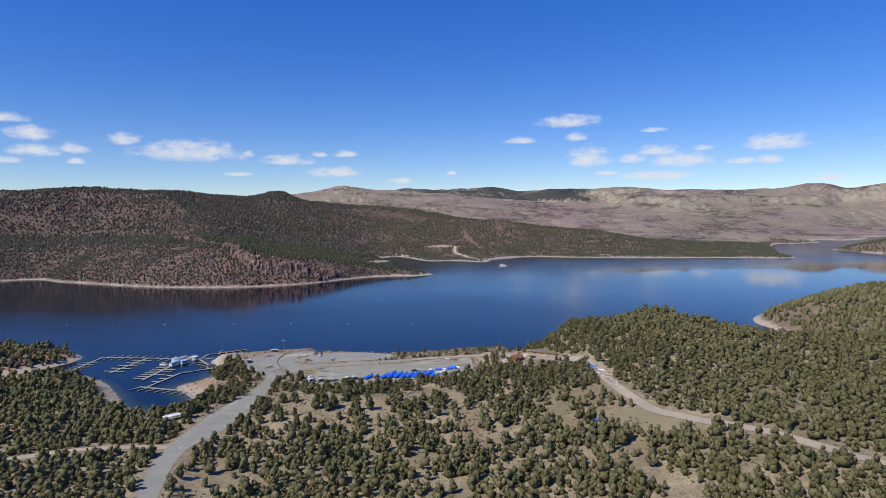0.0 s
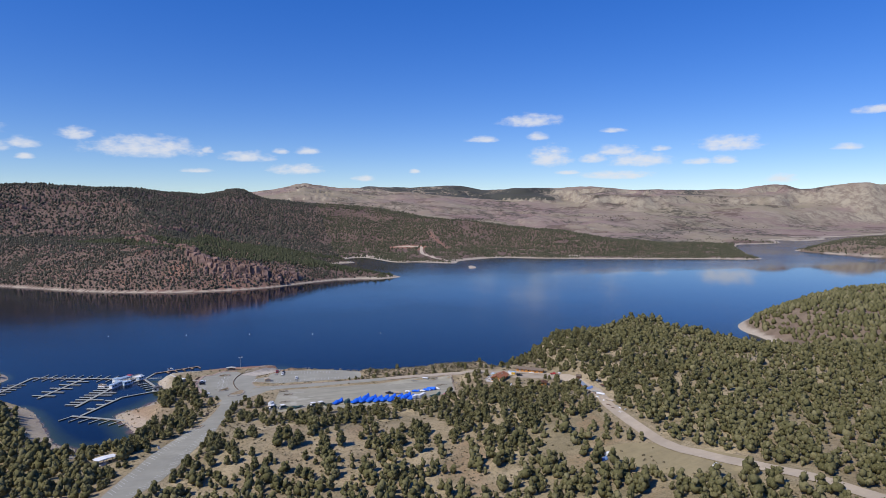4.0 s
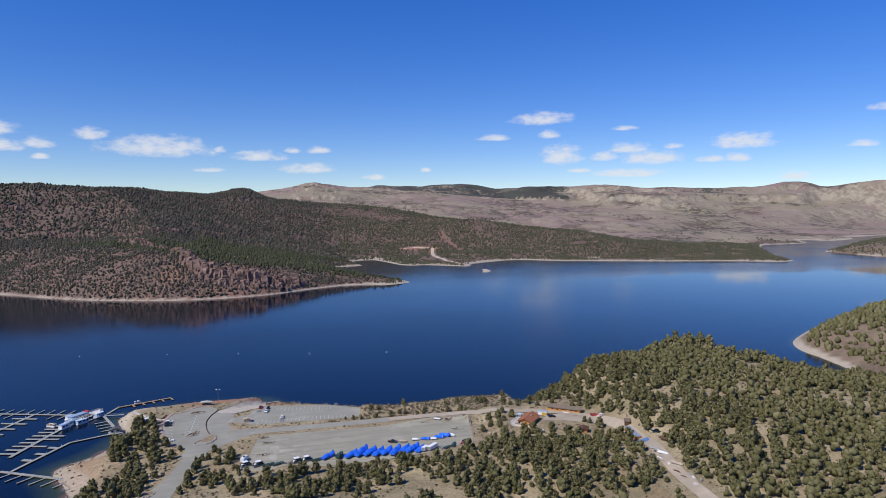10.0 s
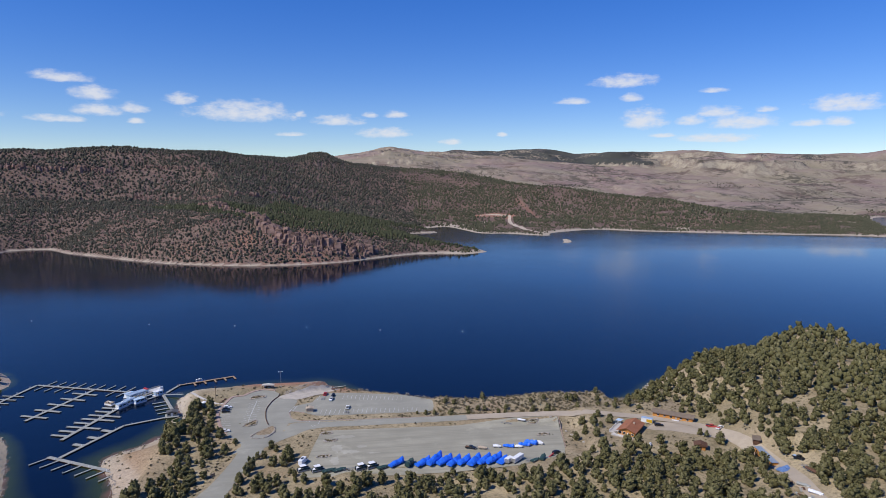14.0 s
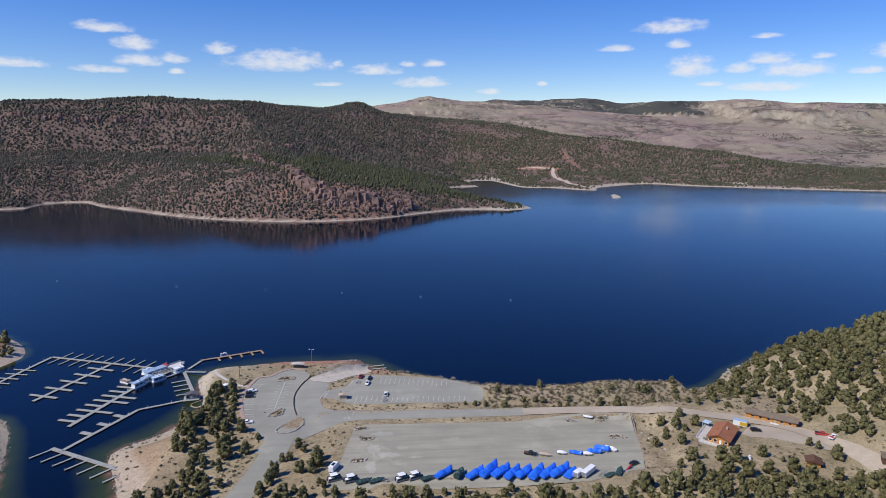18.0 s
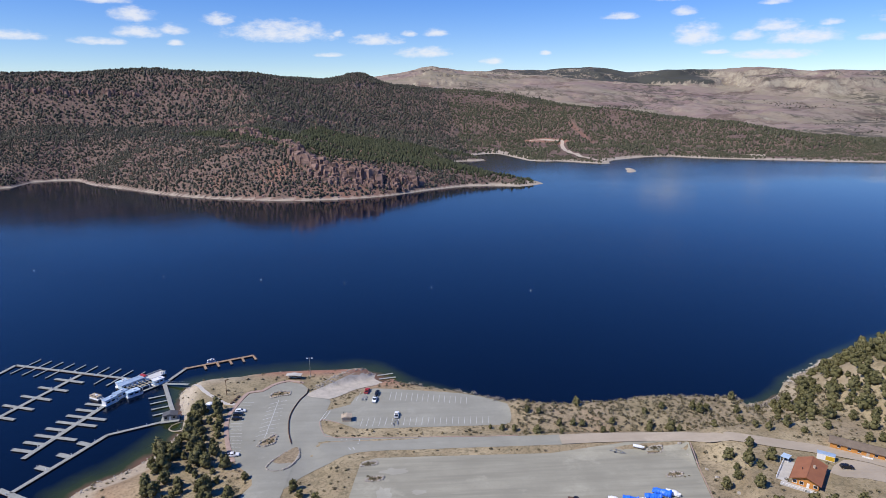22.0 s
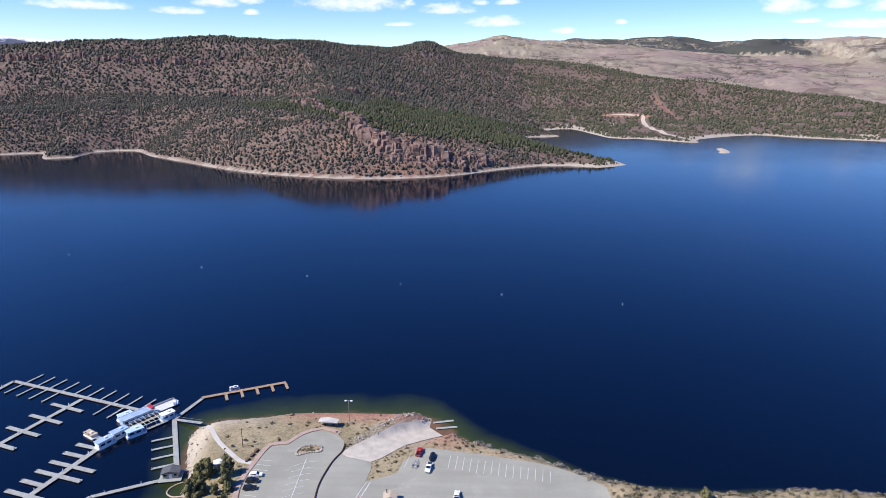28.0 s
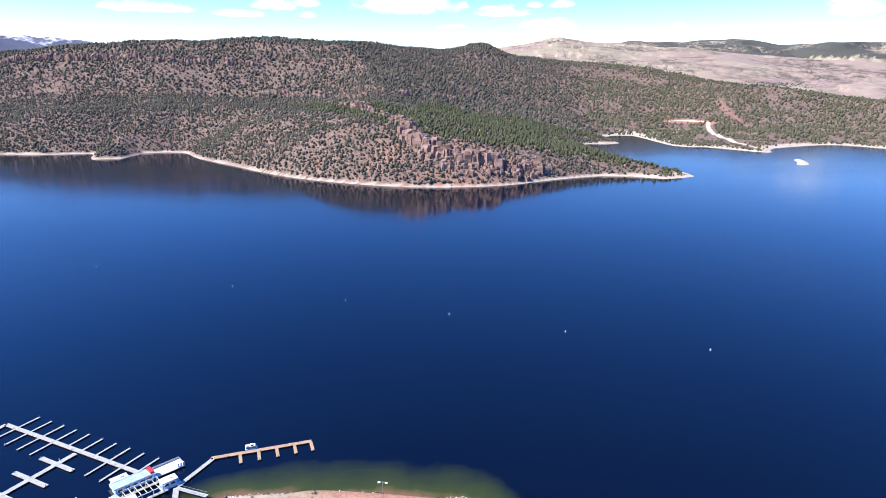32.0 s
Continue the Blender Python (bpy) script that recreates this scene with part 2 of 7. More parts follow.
def foliage(name, a, b, c):
    m = Nodes(name)
    r = m.add("ShaderNodeNewGeometry").outputs["Random Per Island"]
    tree = m.noise(0.11, 2)
    col = m.mix(m.ramp(tree, 0.35, 0.65), a, b)
    col = m.mix(m.ramp(r, 0.55, 1.0), col, c)
    twigs = m.noise(1.8, 4, 0.75)
    col = m.mix(m.ramp(twigs, 0.48, 0.30, 0.0, 0.5), col, tuple(v * 0.5 for v in a))
    col = m.mix(m.ramp(twigs, 0.56, 0.72, 0.0, 0.7), col, tuple(v * 1.35 for v in c))
    return m.done(col, 0.9, twigs, 0.45, spec=0.08)


def asphalt_material(name, base, streak):
    m = Nodes(name)
    p = m.add("ShaderNodeMapping", Vector=m.place())
    p.inputs["Scale"].default_value = (0.02, 0.28, 1.0)
    lanes = m.noise(1.0, 3, 0.6, p.outputs[0])
    c = m.mix(m.ramp(m.noise(0.06, 5, 0.6), 0.3, 0.7), tuple(v * 0.86 for v in base), tuple(v * 1.10 for v in base))
    c = m.mix(m.ramp(lanes, 0.42, 0.68, 0.0, streak), c, tuple(v * 0.72 for v in base))
    c = m.mix(m.ramp(m.noise(6.0, 2), 0.5, 0.8, 0.0, 0.4), c, tuple(v * 0.8 for v in base))
    c = m.mix(m.ramp(m.noise(0.05, 5, 0.7), 0.58, 0.68, 0.0, 0.5), c, tuple(min(1, v * 1.3) for v in base))
    c = m.mix(m.ramp(m.noise(0.7, 3, 0.7), 0.55, 0.75, 0.0, 0.35), c, tuple(v * 0.75 for v in base))
    return m.done(c, 0.92, m.noise(9.0, 2), 0.02, spec=0.2)


M_GROUND = ground_material()
M_WATER = water_material()
M_JUNIPER = foliage("juniper_foliage", (0.102, 0.096, 0.041), (0.148, 0.136, 0.060), (0.215, 0.192, 0.096))
M_PINE = foliage("pine_foliage", (0.054, 0.055, 0.039), (0.077, 0.073, 0.054), (0.116, 0.106, 0.082))
M_SAGE = foliage("sagebrush_foliage", (0.165, 0.140, 0.082), (0.215, 0.182, 0.112), (0.30, 0.26, 0.175))
M_WILLOW = foliage("grey_willow_twigs", (0.27, 0.235, 0.19), (0.32, 0.28, 0.235), (0.40, 0.36, 0.31))
M_BENCH = foliage("bench_pine_foliage", (0.048, 0.055, 0.029), (0.062, 0.066, 0.036), (0.092, 0.094, 0.054))
M_LAKESIDE = foliage("lakeside_pine_foliage", (0.066, 0.069, 0.040), (0.088, 0.086, 0.052), (0.125, 0.116, 0.076))
M_BARK = plain("juniper_bark", (0.14, 0.10, 0.075), 0.95, 0.3, 3.0, spec=0.1)
M_ASPHALT = asphalt_material("worn_asphalt", (0.308, 0.296, 0.242), 0.3)
M_GRAVEL = asphalt_material("gravel_lot", (0.345, 0.322, 0.246), 0.75)
M_CHALK = asphalt_material("chalky_gravel", (0.40, 0.375, 0.30), 0.5)
M_DIRT = asphalt_material("packed_dirt", (0.425, 0.352, 0.262), 0.35)
M_RAMP = plain("sandy_ramp_concrete", (0.55, 0.485, 0.39), 0.9, 0.25, 0.25, spec=0.15)
M_TRACK = asphalt_material("pale_sand_track", (0.50, 0.415, 0.32), 0.3)
M_EARTH = plain("island_earth", (0.31, 0.24, 0.155), 0.95, 0.4, 0.8, spec=0.1)
M_FIELD = asphalt_material("dry_grass_clearing", (0.30, 0.245, 0.135), 0.5)
M_CONCRETE = plain("concrete", (0.52, 0.48, 0.42), 0.9, 0.16, 0.4, spec=0.2)
M_PAINT = plain("road_paint", (0.60, 0.59, 0.55), 0.7, 0.2, 2.0)
M_CURB = plain("red_curb", (0.40, 0.29, 0.235), 0.9, 0.2, 0.5, spec=0.2)
M_STONE = plain("pale_stone", (0.40, 0.355, 0.30), 0.95, 0.3, 0.8, spec=0.15)
M_CRAG = plain("crag_rock", (0.275, 0.178, 0.140), 0.95, 0.6, 0.10, spec=0.1)
M_RUBBLE = plain("pink_rubble", (0.36, 0.275, 0.235), 0.95, 0.5, 0.05, spec=0.1)
M_DOCK = plain("weathered_dock_planks", (0.34, 0.34, 0.305), 0.85, 0.25, 0.6, spec=0.2)
M_PALEDECK = plain("pale_deck_boards", (0.60, 0.59, 0.56), 0.8, 0.2, 0.6, spec=0.2)
M_CREAM = plain("cream_painted_beam", (0.62, 0.53, 0.36), 0.6, 0.2, 1.0)
M_WOODDOCK = plain("brown_dock_planks", (0.36, 0.24, 0.15), 0.85, 0.25, 0.6, spec=0.2)
M_FLOAT = plain("black_float", (0.03, 0.03, 0.03), 0.6)
M_WHITE = plain("white_paint", (0.78, 0.78, 0.77), 0.45, 0.12, 0.7)
M_LIGHTBLUE = plain("light_blue_paint", (0.46, 0.58, 0.68), 0.45, 0.15, 0.7)
M_BLUE = plain("blue_tarpaulin", (0.028, 0.165, 0.80), 0.36, 0.26, 0.7)
M_BLUEROOF = plain("blue_roof_sheet", (0.33, 0.43, 0.55), 0.5, 0.2, 0.5)
M_SHEETROOF = plain("grey_blue_roof_sheet", (0.25, 0.30, 0.37), 0.5, 0.2, 0.5)
M_FADED = plain("faded_blue_tarpaulin", (0.13, 0.22, 0.42), 0.5, 0.35, 0.9)
M_RED = plain("red_paint", (0.42, 0.035, 0.03), 0.35, 0.12, 1.0, spec=0.5)
M_BLACK = plain("black_paint", (0.012, 0.013, 0.016), 0.3, 0.1, 1.0, spec=0.5)
M_GREEN = plain("dark_green_cover", (0.03, 0.065, 0.06), 0.6, 0.2, 1.0)
M_TYRE = plain("tyre_rubber", (0.02, 0.02, 0.02), 0.9)
M_STEEL = plain("galvanised_steel", (0.42, 0.42, 0.42), 0.5, 0.15, 2.0, metal=0.7)
M_GLASS = plain("dark_window_glass", (0.012, 0.016, 0.02), 0.08, 0.05, 1.0, spec=0.6)
M_YELLOW = plain("yellow_paint", (0.62, 0.38, 0.03), 0.5, 0.15, 1.0)
M_LOG = plain("orange_log_siding", (0.56, 0.25, 0.065), 0.7, 0.22, 1.2, spec=0.25)
M_ROOF = plain("rust_brown_roof", (0.33, 0.135, 0.07), 0.8, 0.16, 0.35, spec=0.2)
M_SHINGLE = plain("grey_brown_shingle", (0.20, 0.155, 0.115), 0.9, 0.22, 0.5, spec=0.15)
M_GREYROOF = plain("dark_grey_roof", (0.11, 0.11, 0.115), 0.8, 0.2, 0.6, spec=0.2)
M_TIMBER = plain("dark_timber", (0.13, 0.07, 0.045), 0.85, 0.25, 1.5, spec=0.15)
M_TAN = plain("tan_block_wall", (0.47, 0.38, 0.28), 0.85, 0.18, 1.0, spec=0.2)
M_LAMP = plain("lamp_glass", (0.8, 0.78, 0.7), 0.2)


def mountain_material():
    """Far blue-grey mountains with snow lying on the heights."""
    m = Nodes("far_mountains")
    z = m.add("ShaderNodeSeparateXYZ", _0=m.place()).outputs[2]
    snow = m.ramp(m.math("ADD", z, m.ramp(m.noise(0.0024, 5, 0.65), 0.3, 0.7, -82, 82)), 275, 300)
    c = m.mix(m.ramp(m.noise(0.004, 4), 0.35, 0.65), (0.075, 0.085, 0.125), (0.12, 0.128, 0.16))
    return m.done(m.mix(snow, c, (0.68, 0.70, 0.74)), 0.95, spec=0.1)


M_MOUNTAIN = mountain_material()

# ---------------------------------------------------------------- the lie of the land
def curve(points, step, closed=True):
    """A smooth line through plan points, as an array of (x, y)."""
    p = np.array(points, float)
    n = len(p)
    out = []
    for i in range(n if closed else n - 1):
        a, b, c, d = (p[(i + k) % n] if closed else p[min(max(i + k, 0), n - 1)] for k in (-1, 0, 1, 2))
        m = max(1, int(np.hypot(*(c - b)) / step))
        for t in np.arange(m) / m:
            out.append(0.5 * (2 * b + (c - a) * t + (2 * a - 5 * b + 4 * c - d) * t**2 + (3 * b - a - 3 * c + d) * t**3))
    if not closed:
        out.append(p[-1])
    return np.array(out)


def ss(v):
    v = np.clip(v, 0, 1)
    return v * v * (3 - 2 * v)


def wave(x, y, size, seed, octaves=4):
    """Smooth random relief, about -1 to 1, with features of the given size in metres."""
    rng = np.random.RandomState(seed)
    out, amp, total = np.zeros_like(x), 1.0, 0.0
    for _ in range(octaves):
        table = rng.rand(64, 64) * 2 - 1
        u, v = x / size + rng.rand() * 64, y / size + rng.rand() * 64
        i, j = np.floor(u).astype(int), np.floor(v).astype(int)
        f, g = ss(u - i), ss(v - j)
        i0, i1, j0, j1 = i % 64, (i + 1) % 64, j % 64, (j + 1) % 64
        out += amp * ((table[i0, j0] * (1 - f) + table[i1, j0] * f) * (1 - g) + (table[i0, j1] * (1 - f) + table[i1, j1] * f) * g)
        total += amp
        amp, size = amp * 0.5, size * 0.5
    return out / total * 1.6


def inside(poly, x, y, margin=150.0):
    """Signed distance to a closed line: positive inside, and -margin where it is far off."""
    out = np.full(x.shape, -margin, np.float32)
    (x0, y0), (x1, y1) = poly.min(0) - margin, poly.max(0) + margin
    pick = (x > x0) & (x < x1) & (y > y0) & (y < y1)
    x, y = x[pick].astype(np.float32), y[pick].astype(np.float32)
    best, odd = np.full(x.shape, 1e9, np.float32), np.zeros(x.shape, bool)
    for (ax, ay), (bx, by) in zip(poly.tolist(), np.roll(poly, -1, 0).tolist()):
        dx, dy = bx - ax, by - ay
        t = np.clip((x - ax) * (dx / (dx * dx + dy * dy + 1e-9)) + (y - ay) * (dy / (dx * dx + dy * dy + 1e-9)), 0, 1)
        best = np.minimum(best, (x - ax - t * dx) ** 2 + (y - ay - t * dy) ** 2)
        if dy:
            odd ^= ((ay > y) != (by > y)) & (x < ax + (y - ay) * (dx / dy))
    out[pick] = np.where(odd, 1, -1) * np.sqrt(best)
    return out


def along(line, x, y, most=25.0):
    """Distance to an open line, up to most."""
    out = np.full(x.shape, most)
    (x0, y0), (x1, y1) = np.min(line, 0) - most, np.max(line, 0) + most
    pick = (x > x0) & (x < x1) & (y > y0) & (y < y1)
    x, y = x[pick], y[pick]
    best = np.full(x.shape, most**2)
    for (ax, ay), (bx, by) in zip(line[:-1], line[1:]):
        dx, dy = bx - ax, by - ay
        t = np.clip(((x - ax) * dx + (y - ay) * dy) / (dx * dx + dy * dy + 1e-9), 0, 1)
        best = np.minimum(best, (x - ax - t * dx) ** 2 + (y - ay - t * dy) ** 2)
    out[pick] = np.sqrt(best)
    return out


# shorelines, in plan
SHORE_NEAR = curve([(-500, -900), (-460, -300), (-380, 60), (-310, 180), (-255, 205), (-216, 199), (-197, 184), (-176, 140), (-159, 104), (-146, 95), (-143, 86), (-137, 82), (-128, 88), (-117, 91), (-115, 106),
                    (-124, 130), (-137, 156), (-119, 176), (-110, 205), (-119, 230), (-122, 248), (-100, 255), (-67, 259), (-40, 259), (-27, 261), (-17, 252),
                    (-8, 240), (18, 229), (48, 214), (80, 210), (107, 212), (130, 210), (147, 208), (164, 210), (180, 217), (192, 231), (210, 242), (240, 262), (300, 293), (350, 312)], 8, False)
SHORE_EAST = curve([(350, 312), (378, 300), (392, 268), (396, 235), (406, 203), (428, 182), (444, 168), (462, 162), (464, 180), (469, 202), (484, 226), (490, 246), (497, 272), (503, 300),
                    (540, 345), (660, 420), (800, 490), (950, 520), (1250, 560), (1500, 300), (1500, -900)], 10, False)
SHORE_NEAR = np.concatenate([SHORE_NEAR, SHORE_EAST[1:]])
SHORE_WEST = curve([(-247, 286), (-252, 268), (-271, 243), (-292, 227), (-340, 207), (-480, 190), (-700, 260), (-640, 400), (-420, 410), (-352, 373), (-313, 351), (-281, 329), (-258, 308)], 12)
SHORE_FAR = curve([(-3600, 900), (-1500, 1000), (-1000, 1060), (-808, 1085), (-752, 1108), (-705, 1040), (-664, 1056), (-668, 1126), (-606, 1148), (-548, 1085),
                   (-470, 1025), (-366, 945), (-290, 903), (-182, 872), (-105, 875), (-29, 903), (37, 957), (105, 1000), (150, 1003), (192, 988), (242, 1020), (236, 1058),
                   (170, 1170), (112, 1395), (196, 1440), (172, 1553), (247, 1610), (300, 1412), (360, 1400), (455, 1330), (487, 1400), (640, 1490), (727, 1432),
                   (890, 1360), (1030, 1305), (1180, 1262), (1300, 1200), (1365, 1232), (1400, 1310), (1530, 1500), (1700, 1740), (1841, 1884), (1945, 1892), (2063, 1921), (2160, 2020), (2262, 2150), (2310, 2060), (2400, 2070), (2537, 2137)], 24, False)
SHORE_FAR = np.concatenate([SHORE_FAR, [(2700, 2300), (3600, 2600), (6000, 2700), (6000, 7000), (-5000, 7000), (-5000, 900)]])
SHORE_POINT = curve([(1700, 1190), (1715, 1385), (1722, 1480), (1790, 1540), (1918, 1622), (2208, 1830), (2500, 2000), (2900, 2200), (3600, 2450), (4600, 2300), (4600, 700), (2000, 700), (1800, 1000)], 40)
SHORE_ISLET = curve([(441, 1172), (453, 1200), (461, 1238), (475, 1242), (471, 1200), (458, 1170)], 8)

# the paved ground and the roads, in plan
DIRT_ROAD = curve([(56, 168.5), (80, 167), (107, 164), (124, 160), (142, 152), (160, 143.5), (174, 133), (181, 115), (183, 92), (178, 60), (170, 35), (164, 5), (162, -28), (163, -52), (174, -76), (188, -104), (200, -140), (215, -190)], 6, False)
LAKE_ROAD = curve([(-58, 170), (-60, 140), (-64, 118), (-67.5, 101), (-73.5, 80), (-80, 62), (-86, 44), (-90, 28), (-94.5, 13), (-101, -4), (-104.5, -16), (-106.6, -32), (-106.9, -53), (-105.7, -73), (-105, -110), (-112, -220)], 6, False)
SIDE_ROAD = curve([(-102, -14), (-120, -8), (-145, -4), (-168, -5), (-200, -14), (-260, -30)], 8, False)


def shore(x, y):
    """Distance inland from the nearest shore, negative over the lake, and which land it is: 0 near, 1 west, 2 far, 3 point, 4 islet."""
    ds = np.stack([inside(s, x, y) for s in (SHORE_NEAR, SHORE_WEST, SHORE_FAR, SHORE_POINT, SHORE_ISLET)])
    return ds.max(0), ds.argmax(0)


def level_near(x, y):
    z = 8.0 + 22 * ss((x - 15) / 235) * (1 - 0.82 * ss((y - 105) / 60) * ss((218 - x) / 40)) + 2.2 * wave(x, y, 90, 3) + 0.5 * wave(x, y, 14, 4)
    z += 7 * np.exp(-(((x + 15) / 60) ** 2 + ((y - 45) / 38) ** 2))
    z += 5 * ss((-y - 60) / 200)
    z -= 11 * ss((y - 165) / 110) * ss((x - 190) / 40)
    z += 9 * np.exp(-(((x - 352) / 40) ** 2 + ((y - 272) / 34) ** 2))
    z -= 11 * ss((x - 328) / 70) * ss((y - 70) / 60) * ss((270 - y) / 50) * ss((470 - x) / 40)
    return z


def level_far(x, y, d):
    crest = np.interp(x, [-3500, -1900, -1554, -1318, -1175, -848, -700, -150, 350, 510, 800, 1000, 1370, 2200], [115, 140, 176, 204, 214, 226, 224, 200, 165, 143, 93, 70, 28, 32])
    crest += 9 * wave(x, y, 420, 11)
    reach = np.interp(x, [-3500, -700, -150, 350, 510, 800, 1000, 1370], [900, 850, 950, 1050, 1000, 750, 600, 450])
    face = np.interp(x, [-3500, -1300, -650, -300, -60, 120, 240, 420], [60, 64, 66, 78, 42, 14, 4, 6])
    width = np.interp(x, [-3500, -650, -300, -60, 120, 240], [210, 200, 190, 110, 50, 60])
    z = face * (1 - (1 - np.clip(d / width, 0, 1)) ** 1.6)
    # two lines of crags break the slope
    t = np.clip((d - width) / (reach - width), 0, 1)
    stepped = t + 0.022 * np.tanh((t - 0.30 - 0.05 * wave(x, y, 300, 12)) * 60) + 0.028 * np.tanh((t - 0.72 - 0.05 * wave(x, y, 350, 13)) * 60)
    z += np.clip(crest - face, 0, 400) * ss(0.5 + (np.clip(stepped, 0, 1) - 0.5)) ** 1.0
    z *= 1 - 0.55 * ss((d - reach - 100) / 900)
    z += ss(d / 120) * (7 * wave(x, y, 150, 14) + 2.5 * wave(x, y, 30, 15))
    knob = 30 * np.exp(-(((x + 145) / 75) ** 2 + ((y - 2400) / 160) ** 2))
    az = np.degrees(np.arctan2(x + 30, y + 380))
    rim = 4050 + 170 * wave(x, y * 0.2, 700, 18)
    foot = np.interp(az, [-50, -10, 3, 6, 10, 15, 19, 25, 37, 42, 50], [150, 190, 292, 284, 268, 255, 216, 190, 180, 172, 180])
    plain = 22 + (foot - 22) * ss((y - 1700) / 2500) ** 1.15 + 9 * wave(x, y, 500, 16) + 4 * wave(x, y, 120, 17)
    top = np.interp(az, [-50, -36, -30, -10, -3, 0.5, 2.2, 3.2, 4.2, 5, 7, 10, 15.5, 17, 18.5, 25, 28, 33, 37, 39.6, 42, 43, 44, 45.5, 48, 60],
                    [180, 190, 200, 240, 245, 285, 325, 338, 330, 322, 318, 322, 338, 330, 306, 304, 314, 302, 298, 304, 346, 346, 312, 318, 334, 345])
    # low broken ledges on the plain
    fold = wave(x, y * 2.2, 330, 61)
    plain += ss((y - 1750) / 300) * (11 * ss((fold - 0.05) / 0.07) + 8 * ss((wave(x, y * 2.5, 210, 62) - 0.15) / 0.06) - 6 * ss((wave(x * 1.5, y, 380, 63) - 0.2) / 0.2))
    climb = np.clip((y + 0.25 * np.abs(x - 600) + 160 * wave(x, y, 420, 20) - rim + 250) / 700, 0, 1)
    ledge = 0.2 * wave(x, y, 160, 22)
    climb = 0.5 * climb + 0.28 * ss((climb - 0.40 - ledge) / 0.10) + 0.22 * ss((climb - 0.74 + ledge) / 0.12)
    mesa = (top - plain + 13 * wave(x, y, 220, 19)) * np.minimum(climb, 1)
    plain = plain + 0.5 * np.maximum(mesa, 0) + 0.5 * mesa
    pw = ss((y - 1500) / 500) * ss((d - 350) / 400)
    return np.maximum(z + knob * ss(d / 300), plain * pw)


def land(x, y):
    """Height of the ground, with the lake's bed below 0."""
    x, y = np.asarray(x, float), np.asarray(y, float)
    d, which = shore(x, y)
    near = level_near(x, y)
    w = np.full(x.shape, 11.0)
    w = np.where((x > 150) & (which == 0), 42, w)
    w = np.where((x < -108) & (y < 190) & (which == 0), 30, w)
    z0 = near * ss(0.12 + 0.88 * d / w) - near * ss(0.12 + 0 * d) * 0.9
    z1 = (24 + 5 * wave(x, y, 120, 5)) * (1 - (1 - np.clip(d / 85, 0, 1)) ** 1.7)
    z2 = (12 + 3 * wave(x, y, 80, 6)) * (1 - (1 - np.clip(d / 45, 0, 1)) ** 1.7)
    z3 = level_far(x, y, np.maximum(d, 0))
    z4 = (26 + 6 * wave(x, y, 200, 7)) * (1 - (1 - np.clip(d / 160, 0, 1)) ** 1.7) + 0.03 * np.maximum(d - 160, 0)
    z5 = 2.2 * ss(d / 10)
    z0 = np.where(x > 440, z0 + (z1 - z0) * ss((x - 440) / 30), z0)
    z = np.select([which == k for k in range(5)], [z0, z2, z3, z4, z5])
    # level ground: the two parking places, the house's yard and the roads
    def flatten(z, level, mask):
        return z * (1 - mask) + level * mask
    low = np.minimum(ss((x + 96) / 10), ss((46 - x) / 8)) * ss((y - 172) / 8) * ss((d - 1) / 6) * (y < 300)
    z = flatten(z, 6.0, low)
    big = ss((x + 44) / 12) * ss((118 - x) / 8) * ss((y - 104) / 8) * ss((183 - y) / 6)
    z = flatten(z, 9.2 - 0.04 * (y - 115), big)
    yard = ss((x - 112) / 10) * ss((200 - x) / 24) * ss((y - 30) / 65) * ss((176 - y) / 8)
    z = flatten(z, 12.5, yard * 0.9)
    dl = along(LAKE_ROAD, x, y)
    z = flatten(z, 7.0 + 0.012 * (160 - y), ss((np.where(y > 105, 12, 17) - dl) / 7) * ss((172 - y) / 12))
    ds_ = along(SIDE_ROAD, x, y)
    z = flatten(z, 9.5 + 0 * x, ss((9 - ds_) / 5))
    link = along(np.array([(-40, 173), (60, 168.5), (112, 163.5)]), x, y)
    z = flatten(z, 7.0 + 0.03 * np.clip(x, 0, 130), ss((9 - link) / 4))
    # the boat ramp runs down into the water
    u = np.clip(((x + 50) * 30 + (y - 221) * 29) / 1741, -0.2, 1.3)
    off = np.abs((x + 50) * 29 - (y - 221) * 30) / 41.7
    slip = ss((11 - off) / 4) * (u > 0) * (u < 1.29)
    z, d = flatten(z, 6.0 - 6.4 * u, slip), np.where(slip > 0.5, np.maximum(d, 0.01), d)
    bed = -0.35 * np.minimum(-d, 14) - 0.12 * np.clip(-d - 14, 0, 120)
    return np.where(d > 0, np.where(slip > 0.3, z, np.maximum(z, 0.05 + 0.10 * np.minimum(d, 8))), bed)

# ---------------------------------------------------------------- building helpers
def mesh_object(name, verts, faces, material, parent=None, smooth=False):
    me = bpy.data.meshes.new(name)
    verts, faces = np.asarray(verts, np.float32), np.asarray(faces, np.int32)
    k = faces.shape[1]
    me.vertices.add(len(verts))
    me.vertices.foreach_set("co", verts.ravel())
    me.loops.add(faces.size)
    me.loops.foreach_set("vertex_index", faces.ravel())
    me.polygons.add(len(faces))
    me.polygons.foreach_set("loop_start", np.arange(len(faces), dtype=np.int32) * k)
    me.polygons.foreach_set("loop_total", np.full(len(faces), k, np.int32))
    me.polygons.foreach_set("use_smooth", np.full(len(faces), smooth))
    me.materials.append(material)
    me.update(calc_edges=True)
    ob = new(name, me)
    if parent:
        ob.parent = parent
    return ob


def grid_faces(nx, ny, keep=None):
    i = (np.arange(ny - 1)[:, None] * nx + np.arange(nx - 1)).ravel()
    f = np.stack([i, i + 1, i + 1 + nx, i + nx], 1)
    return f if keep is None else f[keep]


